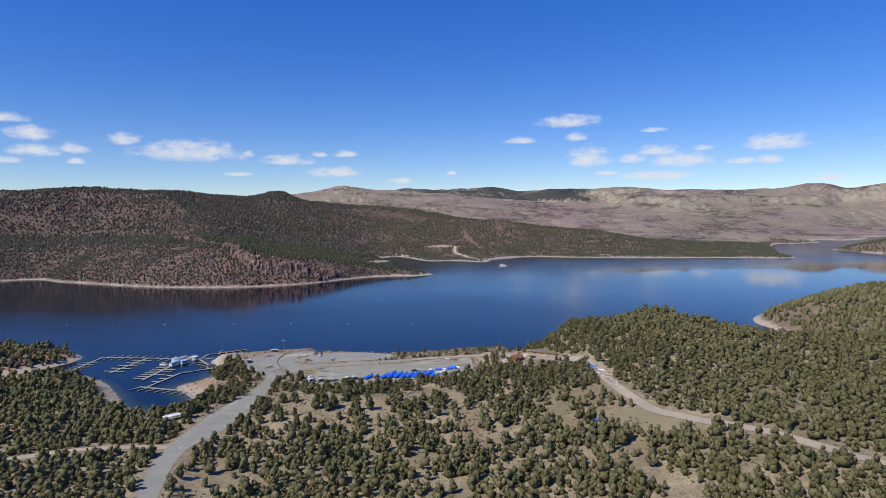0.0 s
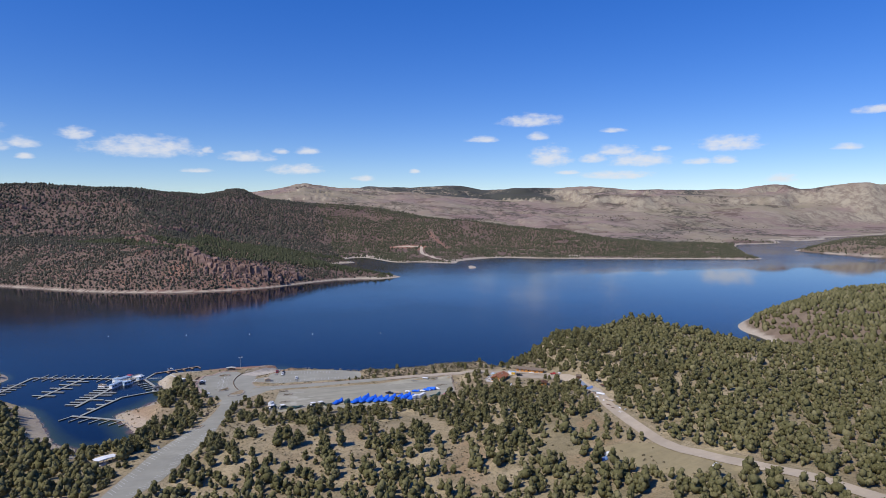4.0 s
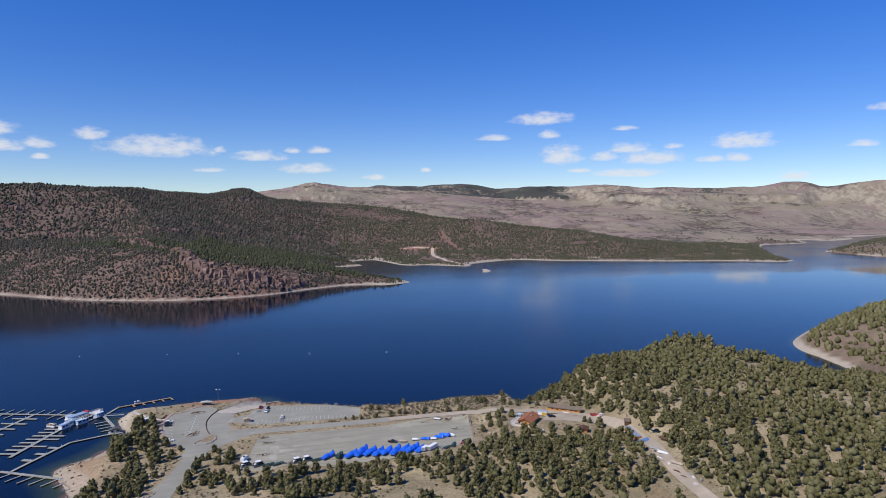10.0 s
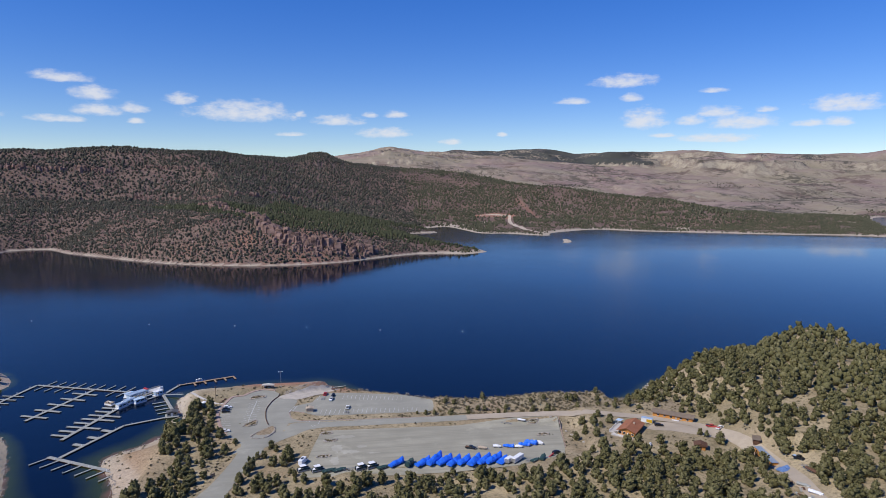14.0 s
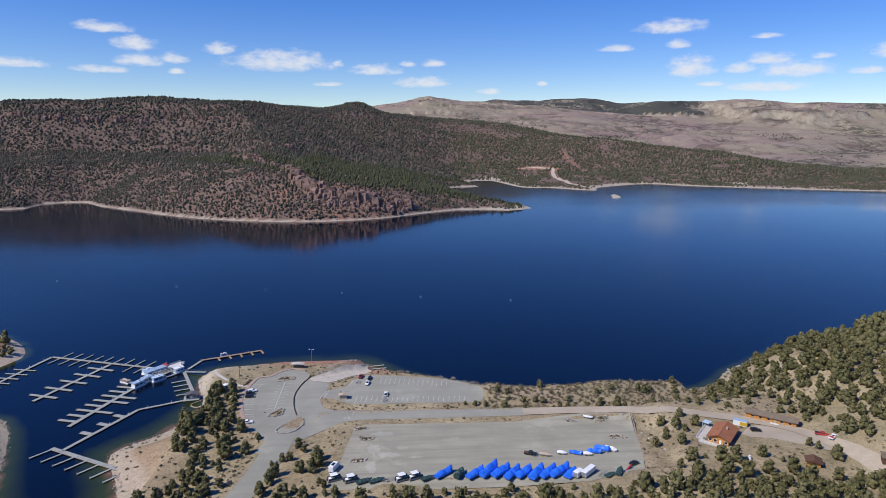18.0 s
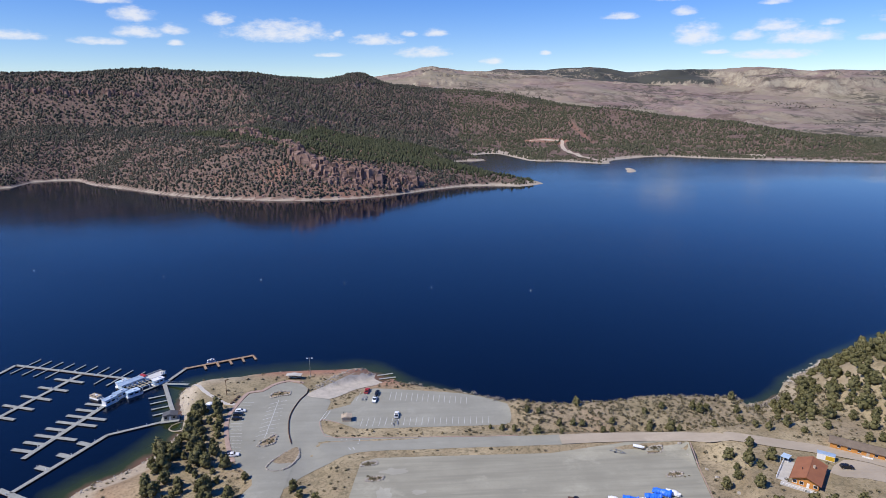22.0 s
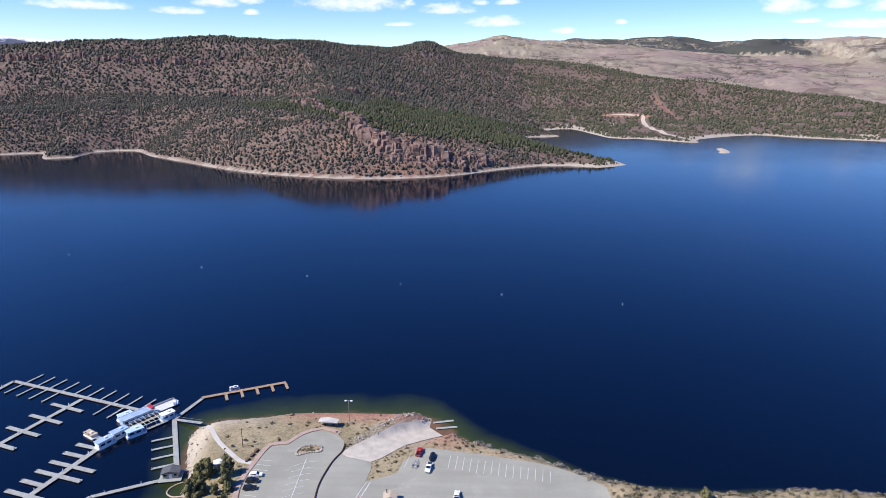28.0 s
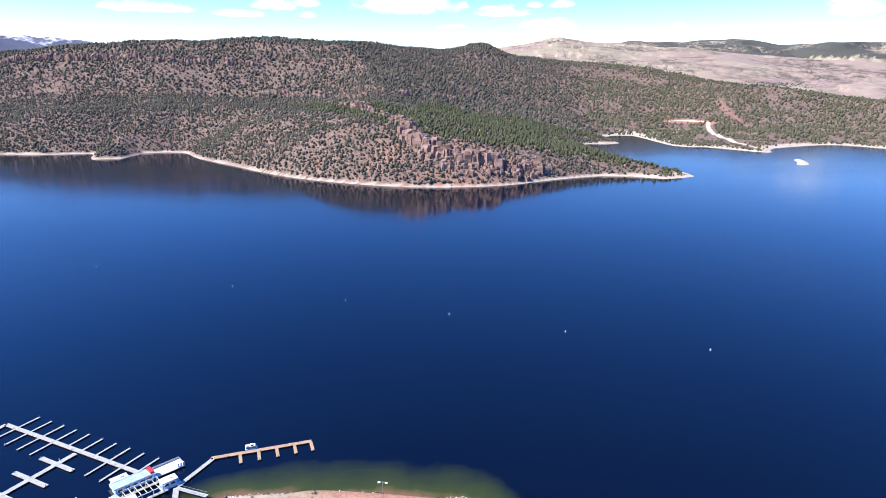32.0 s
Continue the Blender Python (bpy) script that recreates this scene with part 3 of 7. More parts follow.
def spaced(*stretches):
    """Grid lines: (start, step) pairs, closed by a last start."""
    out = []
    for (a, step), nxt in zip(stretches[:-1], stretches[1:]):
        out.append(np.arange(a, nxt[0] - step * 0.4, step))
    return np.concatenate(out + [[stretches[-1][0]]])


# ---------------------------------------------------------------- ground
GX = spaced((-4800, 120), (-1800, 26), (-900, 6.5), (-330, 5), (-160, 2.8), (240, 4.5), (560, 9), (900, 14), (1500, 26), (2600, 80), (4800, 0))
GY = spaced((-900, 40), (-180, 4.0), (40, 2.8), (290, 6), (480, 40), (840, 5.5), (1180, 9), (1900, 16), (2600, 26), (3700, 14), (4700, 60), (4900, 0))
gx, gy = (a.ravel() for a in np.meshgrid(GX, GY))
gz = land(gx, gy)
gd, gwhich = shore(gx, gy)
keep = (np.maximum.reduce([gd.reshape(len(GY), -1)[:-1, :-1], gd.reshape(len(GY), -1)[1:, :-1], gd.reshape(len(GY), -1)[:-1, 1:], gd.reshape(len(GY), -1)[1:, 1:]]) > -60).ravel()
ground = tagged(mesh_object("ground", np.stack([gx, gy, gz], 1), grid_faces(len(GX), len(GY)), M_GROUND, smooth=True),
                "dry sandy slopes, sagebrush plain and rocky hillsides round a reservoir", "ground", kind="structure")
far = gwhich == 2


def open_plain(x, y):
    """1 on the treeless plain behind the woods of the far shore."""
    edge = np.interp(x, [-200, 120, 510, 800, 1000, 1370, 1800], [3000, 2720, 2440, 2170, 1940, 1690, 1900]) + 70 * wave(x, y, 220, 33)
    return ss((y - edge) / 120)


def scarce(x, y):
    """1 on the pale slope, the red gully and the sandy track where hardly a tree stands."""
    c = np.exp(-(((x - 330) / 130) ** 2 + ((y - 2370 + 0.55 * (x - 330)) / 75) ** 2))
    c = np.maximum(c, (along(GULLY, x, y) < 14) * 1.0)
    return np.maximum(c, (along(TRACK, x, y) < 13) * 1.2)


GULLY = np.array([(548, 1745), (542, 1857), (545, 1990)])
TRACK = curve([(385, 1852), (440, 1842), (472, 1815), (456, 1740), (430, 1610), (421, 1500), (430, 1415), (462, 1352)], 12, False)
zone = np.zeros((len(gx), 4), np.float32)
zone[:, 3] = 0.95 * np.clip(1.5 * np.exp(-(((gx + 48) / 42) ** 4 + ((gy - 256) / 8) ** 2)) + np.exp(-(((gx + 16) / 12) ** 2 + ((gy - 240) / 10) ** 2)) + 0.35 * np.exp(-(((gx + 118) / 14) ** 2 + ((gy - 140) / 34) ** 2)), 0, 1)
zone[:, 0] = np.where(far, open_plain(gx, gy), 0)
zone[:, 0] = np.maximum(zone[:, 0], np.where(gwhich == 3, ss((gd - 420) / 200), 0))
gaz = np.degrees(np.arctan2(gx + 30, gy + 380))
wooded = np.interp(gaz, [-40, 2, 6, 8, 16.5, 17, 23, 26, 29, 36, 39, 50], [0.3, 0.1, 0.25, 0.75, 0.85, 0.95, 0.95, 0.3, 0.2, 0.6, 0.12, 0.2])
att = ground.data.attributes.new("wooded", "FLOAT", "POINT")
att.data.foreach_set("value", (np.where(far, ss((gz - np.interp(gaz, [3, 10, 19, 40], [290, 272, 210, 185])) / 14), 0) * wooded).astype(np.float32))
bank = np.where((gwhich == 0) & (gx > 38) & (gx < 215), ss((gy - 168 + 0.25 * (gx - 110) * (gx > 110)) / 8) * ss((215 - gx) / 30), 0)
zone[:, 0] = np.maximum(zone[:, 0], bank * (0.08 + 0.2 * wave(gx, gy, 20, 37)))
zone[:, 1] = np.clip(np.where(far, 0.9, 0.0) + np.where(gwhich == 3, 0.6, 0) + 0.55 * np.where(gwhich == 0, ss((gx - 455) / 20), 0) + ss((wave(gx, gy, 55, 31) - 0.25) / 0.5) * np.where(gwhich == 0, 0.15, 0.5)
                     , 0, 1)
ring = np.where(far | (gwhich == 3), np.where(gx > 110, 2.8, 1.4), 2.8) + 0.7 * wave(gx, gy, 25, 32)
zone[:, 2] = np.where(gd > -3, ss((ring + 0.9 - gz) / 0.9), 0) * np.where((gwhich == 0) & (gx < 440), np.where(gx > -85, 0.3, 0.55), 0.78)
zone[:, 2] = np.maximum(zone[:, 2], np.where(gwhich == 4, 0.7, 0))
zone[:, 2] = np.maximum(zone[:, 2], np.where(gwhich == 0, 0.85 * np.exp(-(((gx + 117) / 7) ** 2 + ((gy - 226) / 22) ** 4)) + 0.8 * np.exp(-(((gx + 106) / 14) ** 2 + ((gy - 248) / 7) ** 2)), 0))
zone[:, 3] = np.maximum(zone[:, 3], 0.8 * ss((24 - along(TRACK, gx, gy)) / 12) * (gy > 1780))
zone[:, 3] = np.maximum(zone[:, 3], np.where(gwhich == 1, 0.75, 0))
zone[:, 3] = np.maximum(zone[:, 3], 0.45 * ss((12 - along(GULLY, gx, gy)) / 8))
spur = np.where(far & (gx < 80) & (gx > -520) & (gy < 1250), np.exp(-(((gx + 150) / 170) ** 2)) * ss((200 - gd) / 60), 0)
zone[:, 3] = np.maximum(zone[:, 3], spur * (0.22 + 0.4 * wave(gx, gy, 50, 34)))
att = ground.data.attributes.new("zone", "FLOAT_COLOR", "POINT")
att.data.foreach_set("color", zone.ravel())



def lay(x, y, field=None):
    """The ground's height, or another field of its grid, at plan places."""
    field = gz if field is None else field
    x, y = np.asarray(x, float), np.asarray(y, float)
    i = np.clip(np.searchsorted(GX, x) - 1, 0, len(GX) - 2)
    j = np.clip(np.searchsorted(GY, y) - 1, 0, len(GY) - 2)
    u, v = np.clip((x - GX[i]) / (GX[i + 1] - GX[i]), 0, 1), np.clip((y - GY[j]) / (GY[j + 1] - GY[j]), 0, 1)
    f = field.reshape(len(GY), -1)
    return (f[j, i] * (1 - u) + f[j, i + 1] * u) * (1 - v) + (f[j + 1, i] * (1 - u) + f[j + 1, i + 1] * u) * v


def height(x, y):
    return float(lay(x, y))


def inland(x, y):
    return lay(x, y, gd), np.round(lay(x, y, gwhich.astype(float))).astype(int)


# ---------------------------------------------------------------- mountains beyond the plain
ma = np.radians(np.arange(-60, -23.9, 0.25))
mr = np.array([4150, 4300, 4420, 4520, 4600, 4680])
ma, mr = (a.ravel() for a in np.meshgrid(ma, mr))
mx, my = mr * np.sin(ma) - 10, mr * np.cos(ma) - 150
crest = np.interp(np.degrees(ma), [-60, -46, -39, -36, -34.4, -31, -27, -24], [520, 560, 520, 440, 480, 440, 330, 150])
mz = 144 + 0.511 * (crest - 144 + 32 * wave(mx * 2, my * 2, 900, 36)) * np.interp(mr, [4150, 4420, 4600, 4680], [-0.5, 0.5, 1.0, 0.8])
tagged(mesh_object("backdrop_mountains", np.stack([mx, my, mz], 1), grid_faces(145, 6), M_MOUNTAIN, smooth=True), "far blue-grey mountains with patches of snow", "mountains", kind="structure")

# ---------------------------------------------------------------- lake
LX = spaced((-4800, 150), (-900, 30), (-330, 5), (120, 12), (560, 40), (1000, 25), (2500, 120), (4800, 0))
LY = spaced((-400, 40), (40, 5), (300, 14), (500, 40), (840, 25), (2200, 60), (2700, 0))
lx, ly = (a.ravel() for a in np.meshgrid(LX, LY))
ld, _ = shore(lx, ly)
l4 = ld.reshape(len(LY), -1)
wet = (np.minimum.reduce([l4[:-1, :-1], l4[1:, :-1], l4[:-1, 1:], l4[1:, 1:]]) < 25).ravel()
calm = ss((ly + 0.10 * np.abs(lx - 100) + 0.55 * np.clip(lx - 50, 0, 450) + 90 * ss((50 - lx) / 200) - 460 - 110 * wave(lx, ly, 260, 92)) / 380) * (0.50 + 0.50 * ss((lx - 350) / 500)) * (1 - 0.75 * ss((ly - 900) / 220) * ss((lx - 250) / 300))
lake = tagged(mesh_object("lake", np.stack([lx, ly, 0 * lx], 1), grid_faces(len(LX), len(LY), wet), M_WATER, smooth=True),
              "deep blue reservoir water with faint ripples, green in the shallows", "water", kind="structure")
att = lake.data.attributes.new("depth", "FLOAT", "POINT")
att.data.foreach_set("value", np.maximum(-ld * np.where(ly < 500, np.interp(lx, [-215, -190, -150, -100, -40, 10, 40, 150, 190], [1.3, 1.1, 0.6, 0.38, 0.32, 0.6, 1.3, 1.4, 1.0]) - 0.08 * ss((215 - ly) / 25) * (lx < -60), 1.6), 0).astype(np.float32))

att = lake.data.attributes.new("calm", "FLOAT", "POINT")
att.data.foreach_set("value", calm.astype(np.float32))

# ---------------------------------------------------------------- paving, drawn on the ground
from mathutils import geometry


def sheet(name, outline, material, lift, label, pitch=3.0, category="pavement"):
    """A paved patch inside an outline, laid on the ground."""
    line = [Vector((float(a), float(b))) for a, b in outline]
    poly = np.array(outline, float)
    (x0, y0), (x1, y1) = poly.min(0), poly.max(0)
    x, y = (a.ravel() for a in np.meshgrid(np.arange(x0, x1, pitch), np.arange(y0, y1, pitch)))
    deep = inside(poly, x, y) > pitch * 0.35
    pts = line + [Vector((float(a), float(b))) for a, b in zip(x[deep], y[deep])]
    vs, _, fs, *_ = geometry.delaunay_2d_cdt(pts, [], [list(range(len(line)))], 1, 0.01)
    v = np.array([(p.x, p.y) for p in vs])
    z = lay(v[:, 0], v[:, 1]) + lift
    return tagged(mesh_object(name, np.column_stack([v, z]), np.array([list(f) for f in fs if len(f) == 3]), material, smooth=True), label, category, kind="structure")


def ribbon(name, line, widths, material, lift, label, category="road"):
    """A strip of road along a line, of changing width."""
    p = np.array(line, float)
    t = np.gradient(p, axis=0)
    t /= np.linalg.norm(t, axis=1)[:, None]
    n = np.column_stack([-t[:, 1], t[:, 0]])
    w = widths(p[:, 1]) if callable(widths) else np.interp(np.linspace(0, 1, len(p)), np.linspace(0, 1, len(widths)), widths)
    rows = [p + n * (w * k)[:, None] for k in np.linspace(-0.5, 0.5, 7)]
    v = np.concatenate(rows)
    z = lay(v[:, 0], v[:, 1]) + lift
    return tagged(mesh_object(name, np.column_stack([v, z]), grid_faces(len(p), 7), material, smooth=True), label, category, kind="structure")


LOOP = curve([(-66, 148), (-69, 156), (-76, 164), (-82, 180), (-86.5, 197), (-87.5, 206), (-86.5, 216), (-84, 227), (-78, 228.5), (-74, 235), (-67, 239), (-60, 236), (-56.5, 231), (-56, 224), (-44.5, 219),
              (-44.5, 207), (-46, 197), (-43.5, 186), (-38, 181), (-4, 178.2), (39, 173.6), (66, 171.6), (66, 164.8), (44, 165.4), (0, 168), (-28, 167.6), (-39, 160.5), (-48, 153), (-56, 142), (-69, 140)], 4)
pavement = sheet("pavement", LOOP, M_ASPHALT, 0.10, "worn grey asphalt of a marina parking loop and access road")
LOT = curve([(-44, 207), (-34, 212), (-31, 226), (-26, 228.5), (0, 224), (22, 218.5), (34, 212), (40, 206), (38.5, 189), (28, 187.5), (0, 188), (-30, 189), (-37, 194), (-46, 198)], 5)
trailer_lot = sheet("trailer_lot", LOT, M_ASPHALT, 0.12, "grey asphalt parking place for boat trailers with white stall lines")
BIG = [(-26, 160), (-28, 145), (-31, 119), (-34, 110), (-31, 105), (10, 104.5), (40, 104), (70, 102), (84, 104), (95, 110), (99, 122), (104, 145), (107, 160), (104, 163), (97, 163.5), (84, 163.5), (50, 160.5), (6, 162), (-20, 162.5)]
gravel_lot = sheet("gravel_lot", BIG, M_GRAVEL, 0.12, "wide grey gravel storage lot with faint plough lines")
for k, (cx, cy, rx_, ry_) in enumerate(((-16.5, 136.5, 2.6, 5.5), (-10, 131, 4.5, 2.4), (-17, 121, 2.2, 4.5), (-4, 137, 3.0, 1.6), (-13, 152, 5.0, 2.2), (2, 128, 3.5, 0.9))):
    turn_ = np.arange(18) / 18 * 2 * math.pi
    r_ = 1 + 0.32 * np.random.RandomState(400 + k).uniform(-1, 1, 18)
    sheet("chalk_patch", np.column_stack([cx + rx_ * r_ * np.cos(turn_), cy + ry_ * r_ * np.sin(turn_)]).tolist(), M_CHALK, 0.135, "pale chalky patch on the gravel lot", 2.0)
RAMP = curve([(-56, 223), (-50, 220), (-44.5, 218.8), (-39, 225.5), (-33, 234.5), (-22, 244), (-15, 250), (-20, 257.5), (-30, 254), (-42, 242), (-51.5, 231)], 3)
boat_ramp = sheet("boat_ramp", RAMP, M_RAMP, 0.2, "sandy pale concrete boat ramp running down into the lake", 2.0, "boat ramp")
def lake_wide(y):
    """Width of the lake road: a long parking bay between two narrow ends."""
    return np.interp(y, [-220, -73, -32, -14, 0, 14, 45, 62, 80, 98, 118, 140], [9, 10.5, 11, 12, 17, 21, 21, 19, 17, 11, 10, 12])


lake_road = ribbon("lake_road", LAKE_ROAD, lake_wide, M_ASPHALT, 0.14, "worn grey asphalt road with diagonal parking stalls")
side_road = ribbon("side_road", SIDE_ROAD, (6, 6, 6), M_DIRT, 0.12, "narrow dirt track through juniper woods")
dirt_road = ribbon("dirt_road", DIRT_ROAD, (7.5, 7, 7, 7, 6.5, 6.5, 6.5, 7, 8, 8, 7, 6), M_DIRT, 0.34, "packed tan dirt road winding past stored trailers")
far_track = ribbon("far_track", TRACK, (9, 9, 10, 11, 12, 13, 14), M_TRACK, 0.7, "pale sandy track down to the far shore")
YARD = curve([(147, 131), (158, 139), (170, 135), (181, 124), (183, 112), (177, 112), (168, 119), (158, 126), (150, 128)], 5)
yard = sheet("yard", YARD, M_DIRT, 0.11, "tan gravel yard beside the house")
CLEARING = curve([(133, -34), (150, -36), (168, -55), (184, -80), (174, -92), (155, -86), (139, -68), (131, -48)], 5)
clearing = sheet("clearing", CLEARING, M_FIELD, 0.10, "bare dirt clearing beside the road")

# painted stall lines: every line is a piece of its lot
line_mesh = {}


def stripe(parent, x0, y0, x1, y1, wide=0.16, lift=0.15):
    """A painted line from one plan point to another."""
    size = math.hypot(x1 - x0, y1 - y0)
    key = (round(size, 1), wide)
    if key not in line_mesh:
        ob = mesh_object("stall_line", [(-wide / 2, 0, 0), (wide / 2, 0, 0), (wide / 2, size, 0), (-wide / 2, size, 0), (-wide / 2, 0, 0.012), (wide / 2, 0, 0.012), (wide / 2, size, 0.012), (-wide / 2, size, 0.012)],
                         [(0, 1, 2, 3), (4, 5, 6, 7), (0, 1, 5, 4), (1, 2, 6, 5), (2, 3, 7, 6), (3, 0, 4, 7)], M_PAINT)
        line_mesh[key] = ob.data
    else:
        ob = new("stall_line", line_mesh[key])
    ob.parent = parent
    z0, z1 = height(x0, y0), height(x1, y1)
    ob.matrix_basis = Matrix.Translation((x0, y0, z0 + lift)) @ Matrix.Rotation(math.atan2(-(x1 - x0), y1 - y0), 4, "Z") @ Matrix.Rotation(math.atan2(z1 - z0, size), 4, "X")


for k in range(22):
    x = -28.2 + 2.72 * k
    stripe(trailer_lot, x, 190.6 - 0.05 * k, x + 0.9, 198.6 - 0.16 * k)
for k in range(15):
    x = -15 + 2.6 * k
    stripe(trailer_lot, x - 0.6, 215 - 0.46 * k, x + 0.3, 223.6 - 0.62 * k)
for x in (-31.5, -28.0):
    stripe(trailer_lot, x, 215.5, x + 1.6, 224.5)
for k in range(17):
    y = 218 - 2.9 * k
    x = np.interp(y, [166, 197, 206, 216, 227], [-79.5, -85.9, -86.9, -85.9, -83.5])
    stripe(pavement, x, y, x + 5.2, y - 0.6)
stripe(pavement, -68.4, 184, -68.7, 219.5, 0.22)
for k in range(9):
    y = 217 - 3.7 * k
    stripe(pavement, -68.6, y, -72.4, y - 2.2)
    stripe(pavement, -68.6, y, -64.8, y + 1.2)
for a, b in (((-44.2, 206.5), (-46.6, 197)), ((-42.8, 206.3), (-45, 197.5)), ((-35.5, 179.5), (-31, 170)), ((-33.5, 179), (-29.2, 170)), ((-27.6, 178.5), (-28.2, 174))):
    stripe(pavement, *a, *b, 0.25)
for k in range(14):
    i = 12 + k
    (cx, cy), (tx_, ty_) = LAKE_ROAD[i], LAKE_ROAD[i + 1] - LAKE_ROAD[i]
    n = Vector((-ty_, tx_)).normalized()
    t = Vector((tx_, ty_)).normalized()
    for half in (0.0, 2.6):
        for side in (-1, 1):
            a = Vector((cx, cy)) + t * half + n * side * (float(lake_wide(cy)) / 2 - 0.6)
            b = a - n * side * 4.8 + t * 3.4
            stripe(lake_road, a.x, a.y, b.x, b.y, 0.16, 0.19)


def kerb(name, line, wide, tall, material, label):
    """A raised strip with a real step along a line."""
    p = np.array(line, float)
    t = np.gradient(p, axis=0)
    t /= np.linalg.norm(t, axis=1)[:, None]
    n = np.column_stack([-t[:, 1], t[:, 0]])
    z = lay(p[:, 0], p[:, 1])
    rows = []
    for k, h in ((-0.5, -0.15), (-0.5, tall * 0.9), (-0.42, tall), (0.42, tall), (0.5, tall * 0.9), (0.5, -0.15)):
        rows.append(np.column_stack([p + n * wide * k, z + h]))
    return tagged(mesh_object(name, np.concatenate(rows), grid_faces(len(p), 6), material), label, "kerb", kind="structure")


kerb("sidewalk", curve([(-77, 165), (-83, 180), (-87.8, 197), (-88.7, 206), (-87.6, 216), (-85, 228), (-78.6, 229.6), (-74.5, 236.2), (-67, 240.4), (-59.5, 237.2)], 3, False), 1.9, 0.28, M_CURB, "reddish concrete sidewalk along the parking loop")
kerb("ramp_kerb", curve([(-56.2, 178), (-59.2, 189), (-60.7, 203), (-58.8, 217), (-56.2, 224.5), (-56.2, 230)], 2, False), 0.32, 0.6, M_TIMBER, "dark low kerb wall dividing the loop from the ramp road")
kerb("lot_kerb", curve([(-37, 194), (-45.5, 198.5), (-46.6, 196), (-43.9, 186.3), (-38, 181.4), (-4, 178.6), (39, 174)], 3, False), 0.35, 0.22, M_CURB, "low reddish kerb round a planted strip")
kerb("lot_edge", [(107.6, 160), (104.6, 145), (99.5, 122)], 0.3, 0.22, M_CURB, "low pale edging along the gravel lot")
kerb("footpath", curve([(-121, 250), (-112, 238), (-106.5, 230), (-101, 224), (-93, 217), (-88.5, 216)], 3, False), 1.8, 0.25, M_CONCRETE, "pale concrete footpath from the docks")

# ---------------------------------------------------------------- trees and brush
def blob(rng, centre, size, lumps=0.25):
    """A lumpy closed clump of 20 faces."""
    g = (1 + 5**0.5) / 2
    v = np.array([(-1, g, 0), (1, g, 0), (-1, -g, 0), (1, -g, 0), (0, -1, g), (0, 1, g), (0, -1, -g), (0, 1, -g), (g, 0, -1), (g, 0, 1), (-g, 0, -1), (-g, 0, 1)], float)
    v /= np.linalg.norm(v[0])
    f = np.array([(0, 11, 5), (0, 5, 1), (0, 1, 7), (0, 7, 10), (0, 10, 11), (1, 5, 9), (5, 11, 4), (11, 10, 2), (10, 7, 6), (7, 1, 8),
                  (3, 9, 4), (3, 4, 2), (3, 2, 6), (3, 6, 8), (3, 8, 9), (4, 9, 5), (2, 4, 11), (6, 2, 10), (8, 6, 7), (9, 8, 1)])
    v = v * (1 + rng.uniform(-lumps, lumps, (12, 1)))
    return v * size + centre, f


def merged(pieces):
    verts, faces, n = [], [], 0
    for v, f in pieces:
        verts.append(v)
        faces.append(f + n)
        n += len(v)
    return np.concatenate(verts), np.concatenate(faces)


def sprays(rng, lobes, count, size):
    """Small bent leaf sprays standing out from the lobes of a crown."""
    out = []
    for _ in range(count):
        c, s = lobes[rng.randint(len(lobes))]
        w = rng.normal(size=3)
        w[2] = abs(w[2]) * 0.9 - 0.25
        w /= np.linalg.norm(w)
        p = c + w * s * rng.uniform(0.85, 1.12)
        a = np.cross(w, rng.normal(size=3))
        a /= np.linalg.norm(a)
        b = np.cross(w, a)
        k = size * rng.uniform(0.6, 1.3)
        out.append((np.array([p - a * k * 0.6 - w * k * 0.3, p + a * k * 0.6 - w * k * 0.3, p + w * k * 0.75 + b * k * 0.45, p - b * k * 0.7]), np.array([(0, 1, 2), (1, 0, 3)])))
    return out


def crown_shape(rng, lobes_n, spray_n, tall, point=0.75):
    """A rounded, pointed crown about 1 high and 1 wide, full down to the ground."""
    lobes = [(np.array([0, 0, 0.34]), np.array([0.38, 0.38, 0.36])), (np.array([rng.uniform(-0.05, 0.05), rng.uniform(-0.05, 0.05), 0.68]), np.array([0.23, 0.23, 0.28]))]
    for k in range(lobes_n):
        a = k * 2.4 + rng.uniform(-0.5, 0.5)
        h = (k + 0.5) / lobes_n * 0.74 + rng.uniform(-0.06, 0.06)
        r = 0.33 * max(0.08, 1 - max(h, 0.05) / 0.95) ** point * rng.uniform(0.8, 1.12)
        s = rng.uniform(0.12, 0.19) * (1.25 if lobes_n < 5 else 1)
        lobes.append((np.array([math.cos(a) * r, math.sin(a) * r, 0.13 + h]), np.array([s, s, s * rng.uniform(1.0, 1.4)])))
    pieces = [blob(rng, c, s * 0.9, 0.34) for c, s in lobes] + sprays(rng, lobes, spray_n, 0.10)
    v, f = merged(pieces)
    v[:, 2] = v[:, 2] * tall
    v[:, 2] -= min(0, v[:, 2].min()) - 0.03
    return v, f


